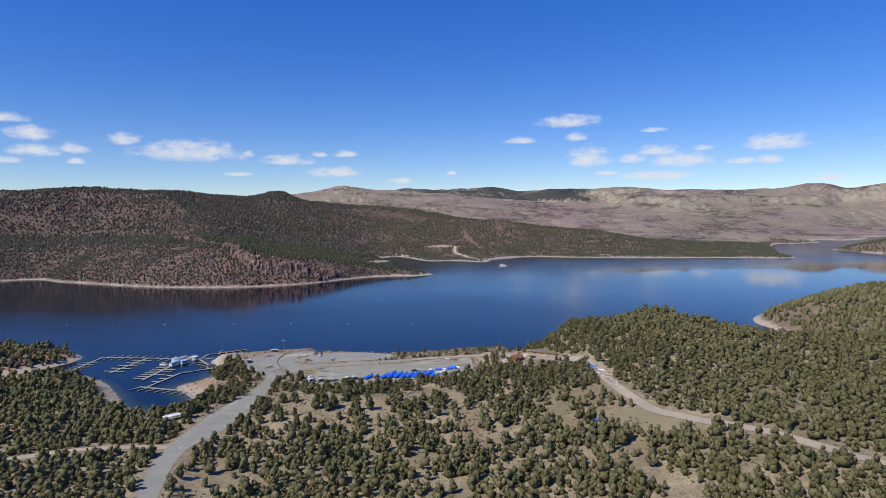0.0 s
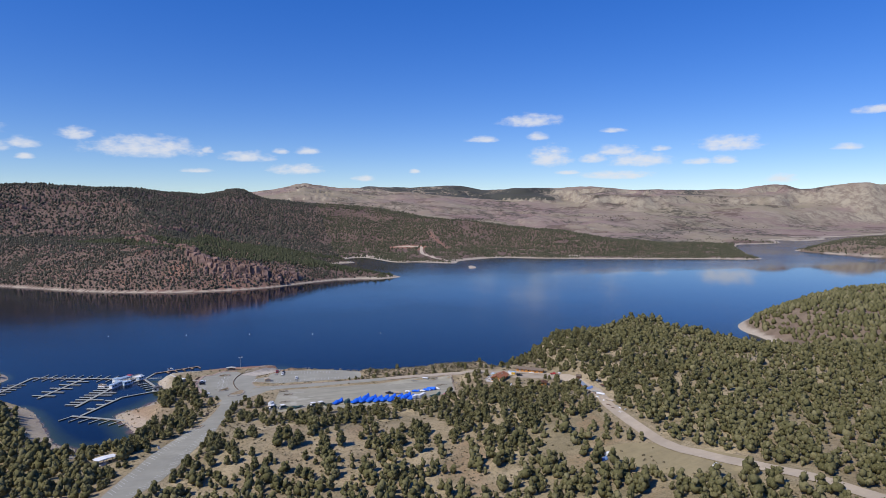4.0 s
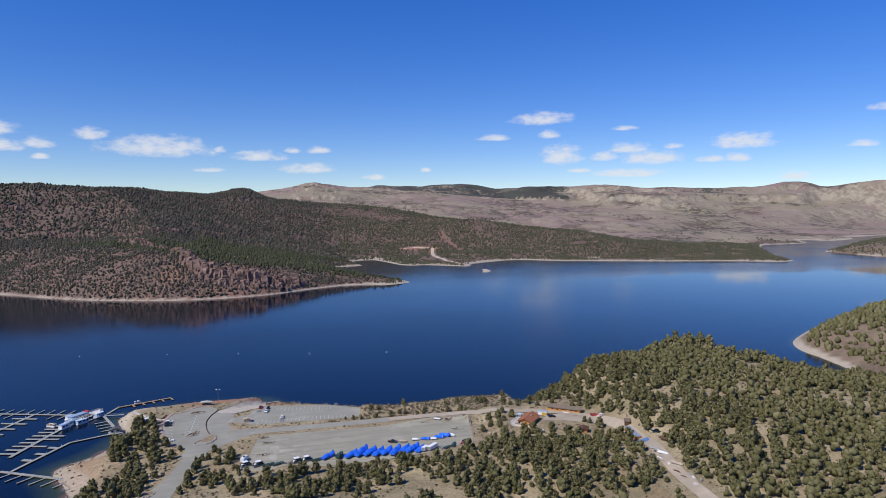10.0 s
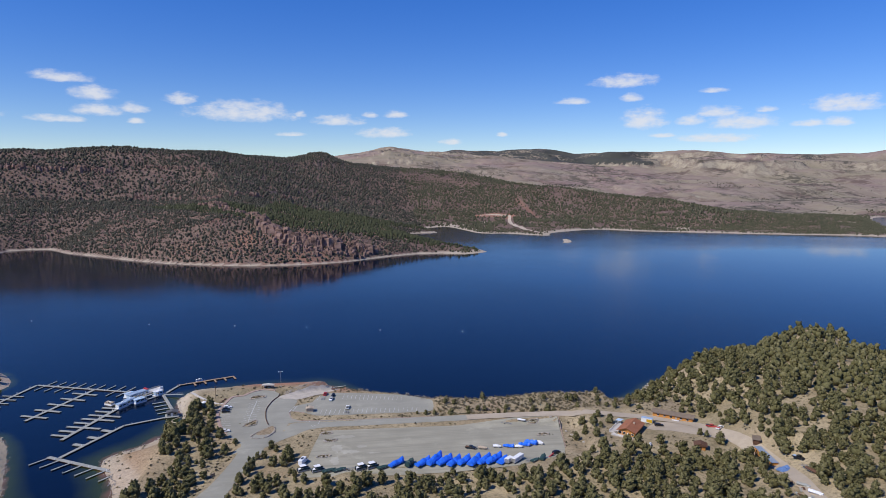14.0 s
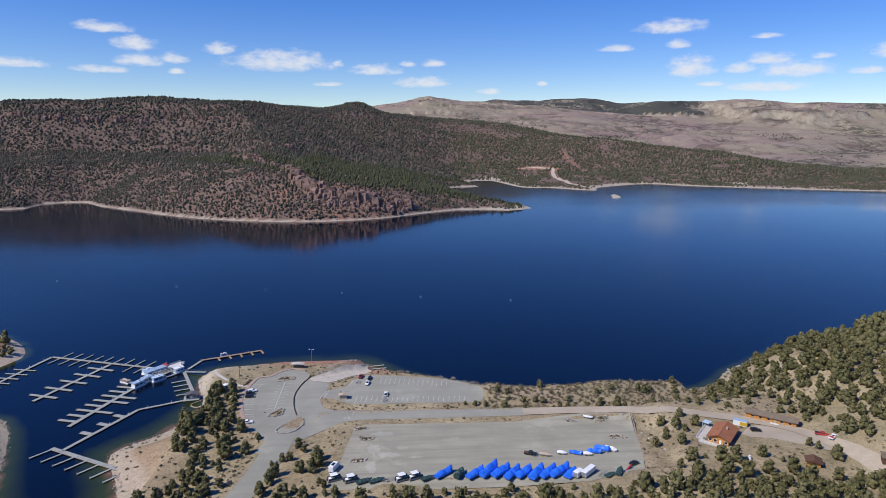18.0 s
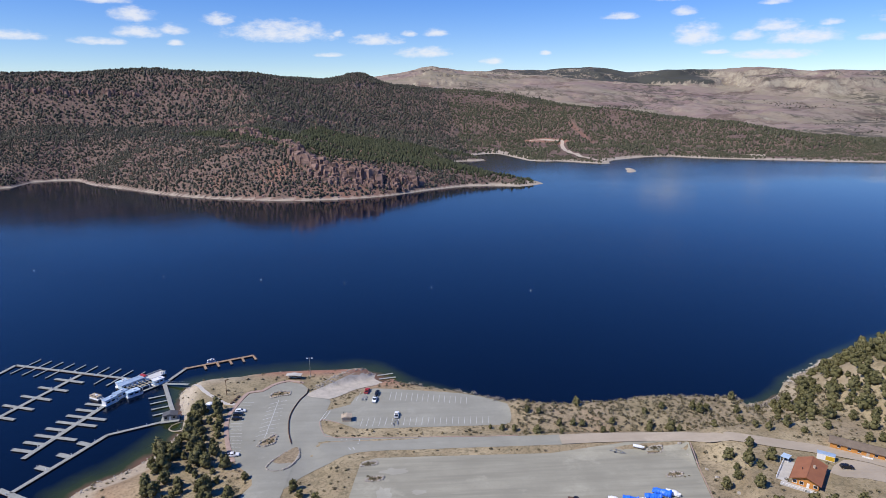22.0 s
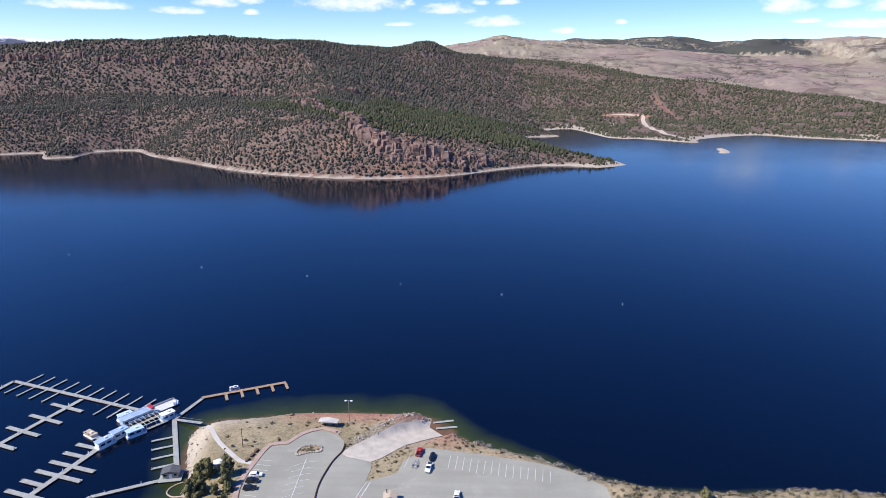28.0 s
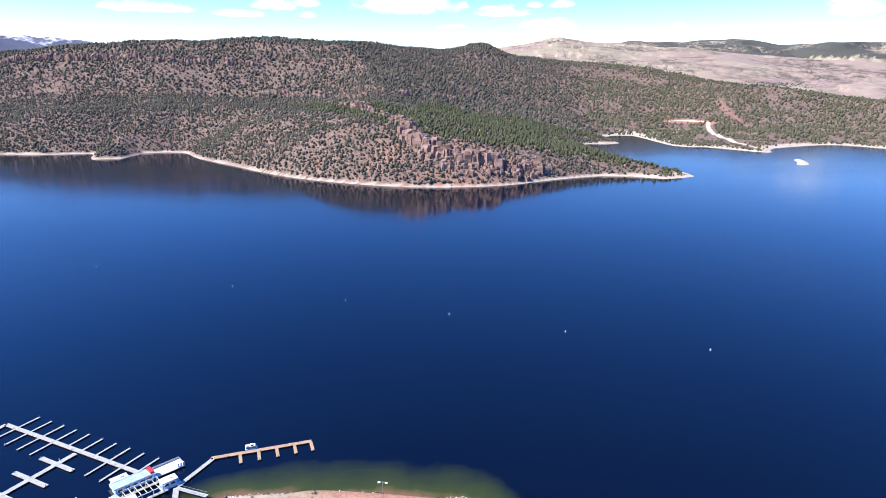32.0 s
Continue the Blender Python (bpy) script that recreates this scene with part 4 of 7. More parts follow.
def small_crown(rng, n=5):
    """A tree seen from afar: an uneven closed crown, broad below and pointed above."""
    a = np.arange(n) / n * 2 * math.pi + rng.uniform(0, 1)
    rings = []
    for h, k in ((0.0, 0.34), (0.28, 0.50), (0.66, 0.32)):
        r = k * rng.uniform(0.72, 1.22, n)
        rings.append(np.stack([np.cos(a + h) * r, np.sin(a + h) * r, h + rng.uniform(-0.08, 0.08, n)], 1))
    v = np.concatenate(rings + [[(rng.uniform(-0.08, 0.08), rng.uniform(-0.08, 0.08), 1.0)]])
    f = []
    for q in range(2):
        for i in range(n):
            j = (i + 1) % n
            f += [(q * n + i, q * n + j, q * n + n + j), (q * n + i, q * n + n + j, q * n + n + i)]
    return v, np.array(f + [(2 * n + i, 2 * n + (i + 1) % n, 3 * n) for i in range(n)])


def tube(rng, points, radii, sides=5):
    pts = np.array(points, float)
    verts, faces = [], []
    for k, (p, r) in enumerate(zip(pts, radii)):
        for s in range(sides):
            a = s / sides * 2 * math.pi
            verts.append(p + np.array([math.cos(a), math.sin(a), 0]) * r)
    for k in range(len(pts) - 1):
        for s in range(sides):
            a, b = k * sides + s, k * sides + (s + 1) % sides
            faces += [(a, b, b + sides), (a, b + sides, a + sides)]
    return np.array(verts), np.array(faces)


def trunk_shape(rng, tall):
    """A leaning, tapered trunk that forks into limbs."""
    lean = rng.uniform(-0.06, 0.06, 2)
    mid = np.array([lean[0], lean[1], 0.28 * tall])
    pieces = [tube(rng, [(0, 0, -0.08), (lean[0] * 0.4, lean[1] * 0.4, 0.12 * tall), mid, (lean[0] * 1.5, lean[1] * 1.5, 0.7 * tall)], (0.055, 0.045, 0.035, 0.012))]
    for k in range(4):
        a = k * 1.7 + rng.uniform(-0.4, 0.4)
        tip = mid + np.array([math.cos(a) * 0.27, math.sin(a) * 0.27, rng.uniform(0.1, 0.35) * tall])
        pieces.append(tube(rng, [mid * 0.6, (mid + tip) / 2 + np.array([0, 0, -0.03]), tip], (0.026, 0.018, 0.008), 4))
    return merged(pieces)


def spread(name, shapes, spots, material, label, category, smooth=True):
    """Many plants of a kind as one mesh. Spots: x, y, z, width, height, turn."""
    rng = np.random.RandomState(len(spots))
    pick = rng.randint(len(shapes), size=len(spots))
    verts, faces, base = [], [], 0
    for k, (v, f) in enumerate(shapes):
        s = spots[pick == k]
        if not len(s):
            continue
        c, n = np.cos(s[:, 5])[:, None], np.sin(s[:, 5])[:, None]
        w = np.stack([(v[:, 0] * c - v[:, 1] * n) * s[:, 3:4], (v[:, 0] * n + v[:, 1] * c) * s[:, 3:4], v[:, 2] * s[:, 4:5]], 2) + s[:, None, :3]
        verts.append(w.reshape(-1, 3))
        faces.append((f[None] + (np.arange(len(s)) * len(v))[:, None, None]).reshape(-1, 3) + base)
        base += len(s) * len(v)
    return tagged(mesh_object(name, np.concatenate(verts), np.concatenate(faces), material, smooth=smooth), label, category, kind="stuff")


def sow(x0, x1, y0, y1, pitch, seed, chance):
    """Jittered plan places in a rectangle, thinned by chance(x, y, d, which)."""
    rng = np.random.RandomState(seed)
    x, y = np.meshgrid(np.arange(x0, x1, pitch), np.arange(y0, y1, pitch))
    x = x.ravel() + rng.uniform(-0.48, 0.48, x.size) * pitch
    y = y.ravel() + rng.uniform(-0.48, 0.48, y.size) * pitch
    d, which = inland(x, y)
    ok = rng.rand(x.size) < chance(x, y, d, which)
    x, y = x[ok], y[ok]
    return x, y, d[ok], which[ok], lay(x, y), rng


def clear_ground(x, y):
    """1 where nothing grows: parking places, roads, yard and building plots."""
    c = (np.maximum.reduce([inside(np.array(o), x, y) for o in (LOOP, LOT, BIG, YARD)]) > -2.0) * 1.0
    c = np.maximum(c, np.hypot(x - 161, y - 104) < 9)
    c = np.maximum(c, (x > -91) & (x < 42) & (y > 180) & (y < 262) & ((x > -88) | (y > 195)) & ~((x > 26) & (y > 220)))
    c = np.maximum(c, (x > -36) & (x < 104) & (y > 108) & (y < 186))
    c = np.maximum(c, (along(LAKE_ROAD, x, y) < 2.5 + lake_wide(y) / 2) | (along(DIRT_ROAD, x, y) < 6) | (along(SIDE_ROAD, x, y) < 5.0))
    c = np.maximum(c, (x > 104) & (x < 182) & (y > 98) & (y < 170) & (y > 98 + 0.35 * (x - 150)))
    c = np.maximum(c, (x > -64) & (x < -24) & (y > 98) & (y < 200))
    c = np.maximum(c, (x > -40) & (x < 106) & (y > 91) & (y < 112))
    c = np.maximum(c, (x > 40) & (x < 166) & (y > 160))
    c = np.maximum(c, (x > -126) & (x < -110) & (y > 30) & (y < 56))
    c = np.maximum(c, inside(CLEARING, x, y) > -2.5)
    return c


def near_chance(x, y, d, which):
    c = 0.82 + 0.66 * wave(x, y, 42, 41) + 0.55 * wave(x, y, 13, 40, 2)
    c = np.where(y < 78, c - 0.5 * np.exp(-(((x + 42) / 34) ** 2 + ((y - 30) / 22) ** 2)) - 0.42 * np.exp(-(((x - 10) / 78) ** 4 + ((y - 30) / 34) ** 4)), c)
    c = np.where((x > 186), c + 0.12, c)
    c = np.where((x > 5) & (x < 75) & (y > 10) & (y < 85), c - 0.15, c)
    c = np.where((x > 160) & (x < 215) & (y > 184) & (which == 0), 0.85, c)
    c = np.where((x > 100) & (x < 180) & (y > 40) & (y < 100), c - 0.1, c)
    c = np.where((x < -108) & (y < 60) & (which == 0), c + 1.2, c)
    c = np.where((x > 470), 0.55 + 0.3 * wave(x, y, 60, 42), c)
    grove = np.maximum(np.exp(-(((x + 98) / 13) ** 2 + ((y - 176) / 36) ** 2)), 0.9 * np.exp(-(((x + 107) / 4) ** 2 + ((y - 205) / 12) ** 2)))
    grove = np.maximum(grove, np.exp(-(((x + 90) / 9) ** 2 + ((y - 108) / 14) ** 2)))
    c = np.where((x < -70) & (y > 100) & (which == 0) & (x > -150), np.maximum(1.5 * (grove > 0.4), np.where((d > 25) & (y < 172), np.where(x < -80, 0.6, 0.25), 0)), c)
    c = np.where((x < -150) & (which == 0), np.where(d > 13, 0.95, 0), c)
    c = np.where(d < np.where(x > 150, 7, 5), 0.0, c)
    return np.where((which <= 1) & (clear_ground(x, y) < 0.5), c, 0)


rng = np.random.RandomState(5)
JUNIPERS = [crown_shape(rng, 10, 150, 0.9 + 0.3 * rng.rand(), 0.45 + 0.4 * rng.rand()) for _ in range(8)]
JUNIPERS_DISTANT = [small_crown(rng, 6) for _ in range(8)]
JUNIPERS_FAR = [crown_shape(rng, 3, 26, 0.9 + 0.3 * rng.rand(), 0.6) for _ in range(8)]
TRUNKS = [trunk_shape(rng, 1.0) for _ in range(4)]


def tiny_tree(rng):
    """A far tree: an uneven tapered clump."""
    n = 4
    a = np.arange(n) / n * 2 * math.pi + rng.uniform(0, 1)
    r = rng.uniform(0.32, 0.55, n)
    low = np.stack([np.cos(a) * r * 0.75, np.sin(a) * r * 0.75, np.full(n, 0.0)], 1)
    mid = np.stack([np.cos(a + 0.5) * r, np.sin(a + 0.5) * r, rng.uniform(0.4, 0.78, n)], 1)
    v = np.concatenate([low, mid, [(rng.uniform(-0.1, 0.1), rng.uniform(-0.1, 0.1), 1.0)]])
    f = []
    for k in range(n):
        j = (k + 1) % n
        f += [(k, j, n + k), (j, n + j, n + k), (n + k, n + j, 2 * n)]
    return v, np.array(f)


TINY = [tiny_tree(rng) for _ in range(8)]

tx, ty, td, tw, tz, rng = sow(-330, 425, -190, 320, 4.9, 51, near_chance)
width = 3.0 + 3.8 * rng.rand(tx.size) ** 1.4 * np.where((tx > 186) | (tx < -108) | (ty < 70), 1.30, 1.08) * np.where(rng.rand(tx.size) < 0.22, 0.5, 1) * np.where((tx < -80) & (ty > 130), 1.12, 1.0)
# junipers that stand apart, on the bank, round the house, before the lot and beside the lake road: x, y, width
BANK = [(71, 198, 4.9), (47, 194, 3.9), (52, 192, 3.9), (65, 182, 3.9), (69, 181, 3.9), (48, 176, 6), (58, 174, 3.5), (34, 183, 3.8), (39, 181, 3.7), (29, 184.5, 2.4), (59, 182, 3.8), (76, 174, 3.8), (82, 181, 3.9), (80, 174, 3.6), (99, 187, 4.1),
        (98, 178, 4), (108, 190, 4.2), (96, 173, 3.9), (106, 175, 5.8), (109, 173, 4), (122, 189, 4.2), (124, 186, 5.6), (128, 188, 4.3), (122, 169, 4), (143, 195, 4.4), (140, 184, 4.3), (138, 177, 4.2)]
BANK_EAST = [(139, 167, 4.1), (143, 164, 4.1), (161, 187, 6), (155, 177, 4.3), (152, 166, 5), (177, 190, 7.7), (156, 160, 4.1), (162, 171, 4.3), (157, 196, 4.5), (166, 180, 5), (168, 163, 5), (176, 172, 5.5), (184, 182, 6), (186, 160, 6), (178, 152, 5)]
HOUSE = [(128, 152, 5.2), (117, 147, 6.2), (121, 140, 6.4), (116, 139, 3.9), (124, 137, 4.2), (131, 142, 6.5), (114, 134, 4.8), (108, 131, 5.3), (117, 125, 6.2), (115, 111, 7.5), (107, 104, 4.5), (121, 112, 2.8), (127, 110, 7.5), (132, 108, 7.5), (145, 111, 6),
         (151, 106, 2.7), (150, 98, 7.3), (170, 118, 4), (172, 115, 3.5), (174, 106, 7.5), (164, 91, 6), (152, 90, 8), (98, 88, 8), (125, 101, 7.4), (131, 97, 8), (140, 98, 7.5), (109, 94, 7), (112, 89, 6.9), (120, 95, 6)]
FRONT = [(-8, 99, 5), (-2, 95, 8.5), (5, 97, 6.5), (-20, 97, 7.5), (-30, 100, 5), (-34, 102, 3), (-37, 110, 3.1), (12, 101, 3.8), (20, 101, 3.8), (17, 95, 7), (24, 97, 4), (27, 92, 5.9), (31, 92, 4.9), (38, 101, 4.8), (35, 98, 5), (41, 93, 7.4),
         (49, 96, 6.6), (50, 91, 8.5), (56, 93, 5), (62, 98, 2.9), (63, 88, 5), (69, 91, 2.8), (75, 94, 3.3), (77, 90, 2.8), (81, 88, 4.4), (84, 94, 2.9), (90, 92, 3.6)]
ROADSIDE = [(-50, 144, 5), (-47, 139, 4.5), (-40, 130, 8), (-39, 124, 7.5), (-46, 120, 6.3), (-41, 119, 6), (-52, 132, 4.4), (-55, 131, 4), (-56, 118, 7), (-57, 112, 6), (-59, 105, 6), (-60, 109, 4.5), (-50, 103, 7), (-46, 105, 4), (-42, 100, 5.9),
            (-35, 107, 3.6), (-80, 152, 3.6), (-83, 158, 3.2), (-87, 128, 4), (-84, 131, 3.1), (-86, 147, 3)]
alone = np.array(BANK + BANK_EAST + HOUSE + FRONT + ROADSIDE, float) * (1, 1, 0.86)
fill = np.abs(tx) < 1e9
for cx, cy, cw in alone:
    fill &= np.hypot(tx - cx, ty - cy) > cw * 0.5
tx, ty, tz, width = tx[fill], ty[fill], tz[fill], width[fill]
tx, ty, width = np.append(tx, alone[:, 0]), np.append(ty, alone[:, 1]), np.append(width, alone[:, 2])
tz = lay(tx, ty)
spots = np.stack([tx, ty, tz - 0.1, width, width * rng.uniform(0.8, 1.15, tx.size), rng.uniform(0, 6.28, tx.size)], 1)
# those nearest the flight line are trees of their own
close = (tx > -108) & (tx < 190) & (ty > 78) & (ty < 225)
order = np.flatnonzero(close)[::-1][:298]
single = np.zeros(tx.size, bool)
single[order] = True
rim = (tx < -115) | (tx > 240) | (ty < 5)
spread("juniper_woodland", JUNIPERS, spots[~single & ~rim], M_JUNIPER, "dense olive-green juniper and pinyon woodland on dry slopes", "trees")
spread("juniper_woodland_rim", JUNIPERS_FAR, spots[~single & rim], M_JUNIPER, "olive-green juniper woodland on slopes beside the lake", "trees")

crowns = [mesh_object("crown", v, f, M_JUNIPER, smooth=True) for v, f in JUNIPERS]
trunks = [mesh_object("trunk", v, f, M_BARK) for v, f in TRUNKS]
patterns = []
for k, crown in enumerate(crowns):
    tree = new("juniper_tree")
    tagged(tree, "bushy olive-green juniper tree on sandy ground", "tree", "junipers round the parking places")
    crown.parent = tree
    trunk = trunks[k % len(trunks)] if k < len(trunks) else new("trunk", trunks[k % len(trunks)].data)
    trunk.parent = tree
    patterns.append(tree)
used = set()
for n, s in enumerate(spots[single]):
    k = n % len(patterns)
    m = Matrix.Translation(s[:3]) @ Matrix.Rotation(s[5], 4, "Z")
    if k in used:
        tree = copy_thing(patterns[k], m)
    else:
        tree = patterns[k]
        used.add(k)
        tree.matrix_basis = m
    tree.scale = (s[3], s[3], s[4])


def east_chance(x, y, d, which):
    c = 0.86 + 0.42 * wave(x, y, 60, 42)
    return np.where((which == 0) & (d > 12), c, 0)


ex, ey, ed, ew, ez, rng = sow(425, 1000, -80, 560, 6.6, 52, east_chance)
width = rng.uniform(3.6, 7.2, ex.size)
spread("juniper_woodland_east", JUNIPERS_DISTANT, np.stack([ex, ey, ez - 0.1, width, width * rng.uniform(0.8, 1.2, ex.size), rng.uniform(0, 6.28, ex.size)], 1), M_JUNIPER,
       "olive-green junipers scattered on a tan headland", "trees")
wx, wy, wd, ww, wz, rng = sow(-700, -240, 150, 420, 7.5, 53, lambda x, y, d, which: np.where((which == 1) & (d > 24), 0.9, 0))
width = rng.uniform(3.0, 5.0, wx.size)
spread("juniper_woodland_west", JUNIPERS_DISTANT, np.stack([wx, wy, wz - 0.1, width, width, rng.uniform(0, 6.28, wx.size)], 1), M_JUNIPER, "junipers on a low headland", "trees")


# woods going on behind the flight's start
sx, sy, sd, sw, sz, rng = sow(-480, 560, -640, -190, 8.0, 57, lambda x, y, d, which: np.where((which == 0) & (d > 12), 0.8 + 0.4 * wave(x, y, 60, 58), 0) * (along(LAKE_ROAD, x, y) > 9))
width = rng.uniform(4.0, 7.5, sx.size)
spread("juniper_woodland_south", JUNIPERS_DISTANT, np.stack([sx, sy, sz - 0.1, width, width * rng.uniform(0.8, 1.1, sx.size), rng.uniform(0, 6.28, sx.size)], 1), M_JUNIPER, "olive-green juniper woodland on dry ground", "trees")


def hill_chance(x, y, d, which):
    c = 0.86 + 0.40 * wave(x, y, 120, 43) + 0.34 * wave(x, y, 30, 44)
    high = lay(x, y)
    c = c + 0.45 * ss((high - 150) / 40)
    bench = ss((d - 190) / 60)
    c = c + 0.18 * bench * (x > -520)
    c = c - 0.10 * ss((-430 - x) / 250) * ss((150 - np.abs(high - 95) * 1.6) / 40)
    spur = (x > -420) & (x < 60) & (y < 1150) & (d < 150)
    c = np.where(spur, 0.8 + 0.4 * wave(x, y, 45, 45), c)
    c = np.where((x > 150), 0.60 + 0.6 * wave(x, y, 80, 46) + 0.35 * wave(x, y, 26, 44) + 0.3 * ss((d - 90) / 200), c)
    c = c * (1 - 0.82 * scarce(x, y))
    reach = np.interp(x, [-3500, -700, -150, 350, 510, 800, 1000, 1370], [900, 850, 950, 1050, 1000, 750, 600, 450])
    c = np.where((x < 300) & (d > reach + 90) & (np.abs(x + 145) > 220), 0, c)
    return np.where((which >= 2) & (which <= 3) & (d > np.where(x > 150, 9, 5)), c * (1 - open_plain(x, y)) * np.where((which == 3) & (d > 420), 0.1, 1), 0)


for name, box, pitch, seed, big in (("hillside_woodland", (-1500, 1500, 850, 1500), 4.1, 54, 3.9), ("ridge_woodland", (-1900, 1700, 1500, 2600), 7.6, 55, 6.0),
                                    ("shore_woodland", (1500, 2600, 1100, 2200), 10.0, 56, 5.0)):
    hx, hy, hd, hw, hz, rng = sow(*box, pitch, seed, hill_chance)
    width = big * rng.uniform(0.35, 1.55, hx.size) ** 1.0
    rows = np.stack([hx, hy, hz - 0.2, width, width * rng.uniform(0.6, 1.05, hx.size), rng.uniform(0, 6.28, hx.size)], 1)
    lush = (hd > np.interp(hx, [-500, -300, -60, 120, 240], [230, 175, 95, 30, 12])) & (hd < np.interp(hx, [-500, -300, -60, 120, 240], [240, 330, 330, 300, 250])) & (hx > -500) & (hx < 260) & (hy < 1500)
    side = ~lush & (hx > 170)
    spread(name, TINY, rows[~lush & ~side], M_PINE, "dark pinyon and pine woodland on a rocky hillside", "trees") if (~lush & ~side).any() else None
    if side.any():
        spread("lakeside_woodland", TINY, rows[side], M_LAKESIDE, "olive-green pine woodland on the far shore", "trees")
    if lush.any():
        spread("bench_woodland", TINY, rows[lush] * np.array([1, 1, 1, 1.05, 1.35, 1]), M_BENCH, "fresh green pines on the bench behind the spur", "trees")

# scattered junipers on the ledges and washes of the plain
def scrub_chance(x, y, d, which):
    ledge = np.maximum(np.exp(-((wave(x, y * 2.2, 330, 61) - 0.05) / 0.05) ** 2), np.exp(-((wave(x, y * 2.5, 210, 62) - 0.17) / 0.05) ** 2))
    c = ledge * ss((wave(x, y, 500, 64) + 0.25) / 0.4) + 0.9 * ss((wave(x, y * 0.7, 420, 65) - 0.38) / 0.1)
    return np.where((which >= 2) & (d > 30), 0.75 * c * open_plain(x, y) * ss((y - 1700) / 200) * ss((3250 - y) / 500), 0)


px_, py_, pd_, pw_, pz_, rng = sow(-100, 2900, 1700, 3900, 15.0, 66, scrub_chance)
width = rng.uniform(3.5, 8.0, px_.size)
spread("plain_scrub", TINY, np.stack([px_, py_, pz_ - 0.2, width, width * rng.uniform(0.5, 0.8, px_.size), rng.uniform(0, 6.28, px_.size)], 1), M_PINE, "dark junipers scattered over a dry plain", "trees")

# ---------------------------------------------------------------- things: helpers
def part(name, bm, material, parent, label="", smooth=False):
    """A bmesh as one mesh object under a thing or a part."""
    me = bpy.data.meshes.new(name)
    for f in bm.faces:
        f.smooth = smooth
    bm.normal_update()
    bm.to_mesh(me)
    bm.free()
    me.materials.append(material)
    ob = new(name, me)
    ob.parent = parent
    if label:
        ob["label"] = label
    return ob


def thing(name, label, category, x=0.0, y=0.0, z=None, turn=0.0, group="", kind=""):
    """The Empty at the base of a thing, standing on the ground unless z is given."""
    ob = tagged(new(name), label, category, group, kind)
    ob.matrix_basis = pose(x, y, height(x, y) if z is None else z, 0, 0, turn)
    return ob


def box(*boxes, bevel=0.03):
    """Boxes given as centre x, y, bottom z, and size x, y, z, with softened edges."""
    bm = bmesh.new()
    for cx, cy, z, sx, sy, sz in boxes:
        b = bmesh.new()
        bmesh.ops.create_cube(b, size=1, matrix=Matrix.Translation((cx, cy, z + sz / 2)) @ Matrix.Diagonal((sx, sy, sz, 1)))
        if bevel:
            bmesh.ops.bevel(b, geom=b.edges[:], offset=min(bevel, sx / 4, sy / 4, sz / 4), segments=1, affect="EDGES")
        me = bpy.data.meshes.new("tmp")
        b.to_mesh(me)
        b.free()
        bm.from_mesh(me)
        bpy.data.meshes.remove(me)
    return bm


def bar(a, b, wide, tall=None):
    """A straight beam between two points."""
    a, b = Vector(a), Vector(b)
    d = b - a
    bm = bmesh.new()
    bmesh.ops.create_cube(bm, size=1, matrix=Matrix.Translation((a + b) / 2) @ d.to_track_quat("Y", "Z").to_matrix().to_4x4() @ Matrix.Diagonal((wide, d.length, tall or wide, 1)))
    return bm


def round_bar(a, b, r, r2=None, sides=8):
    a, b = Vector(a), Vector(b)
    d = b - a
    bm = bmesh.new()
    bmesh.ops.create_cone(bm, cap_ends=True, segments=sides, radius1=r, radius2=r if r2 is None else r2, depth=d.length,
                          matrix=Matrix.Translation((a + b) / 2) @ d.to_track_quat("Z", "Y").to_matrix().to_4x4())
    return bm


def slab(points, y0, y1, bevel=0.0):
    """A side outline (x, z) drawn out from y0 to y1."""
    bm = bmesh.new()
    face = bm.faces.new([bm.verts.new((x, y0, z)) for x, z in points])
    more = bmesh.ops.extrude_face_region(bm, geom=[face])
    bmesh.ops.translate(bm, vec=(0, y1 - y0, 0), verts=[g for g in more["geom"] if isinstance(g, bmesh.types.BMVert)])
    if bevel:
        bmesh.ops.bevel(bm, geom=bm.edges[:], offset=bevel, segments=1, affect="EDGES")
    bmesh.ops.recalc_face_normals(bm, faces=bm.faces[:])
    return bm


def loft(sections):
    """A closed skin over cross-sections of equal length, each a list of (x, y, z)."""
    bm = bmesh.new()
    rings = [[bm.verts.new(p) for p in s] for s in sections]
    for a, b in zip(rings[:-1], rings[1:]):
        for k in range(len(a)):
            bm.faces.new((a[k], a[(k + 1) % len(a)], b[(k + 1) % len(a)], b[k]))
    bm.faces.new(rings[0][::-1])
    bm.faces.new(rings[-1])
    bmesh.ops.recalc_face_normals(bm, faces=bm.faces[:])
    return bm


def wheel(parent, x, y, r=0.36, wide=0.24):
    tyre = part("tyre", round_bar((x, y - wide / 2, r), (x, y + wide / 2, r), r, sides=12), M_TYRE, parent)
    part("rim", round_bar((x, y - wide / 2 - 0.015, r), (x, y + wide / 2 + 0.015, r), r * 0.55, sides=10), M_STEEL, tyre)


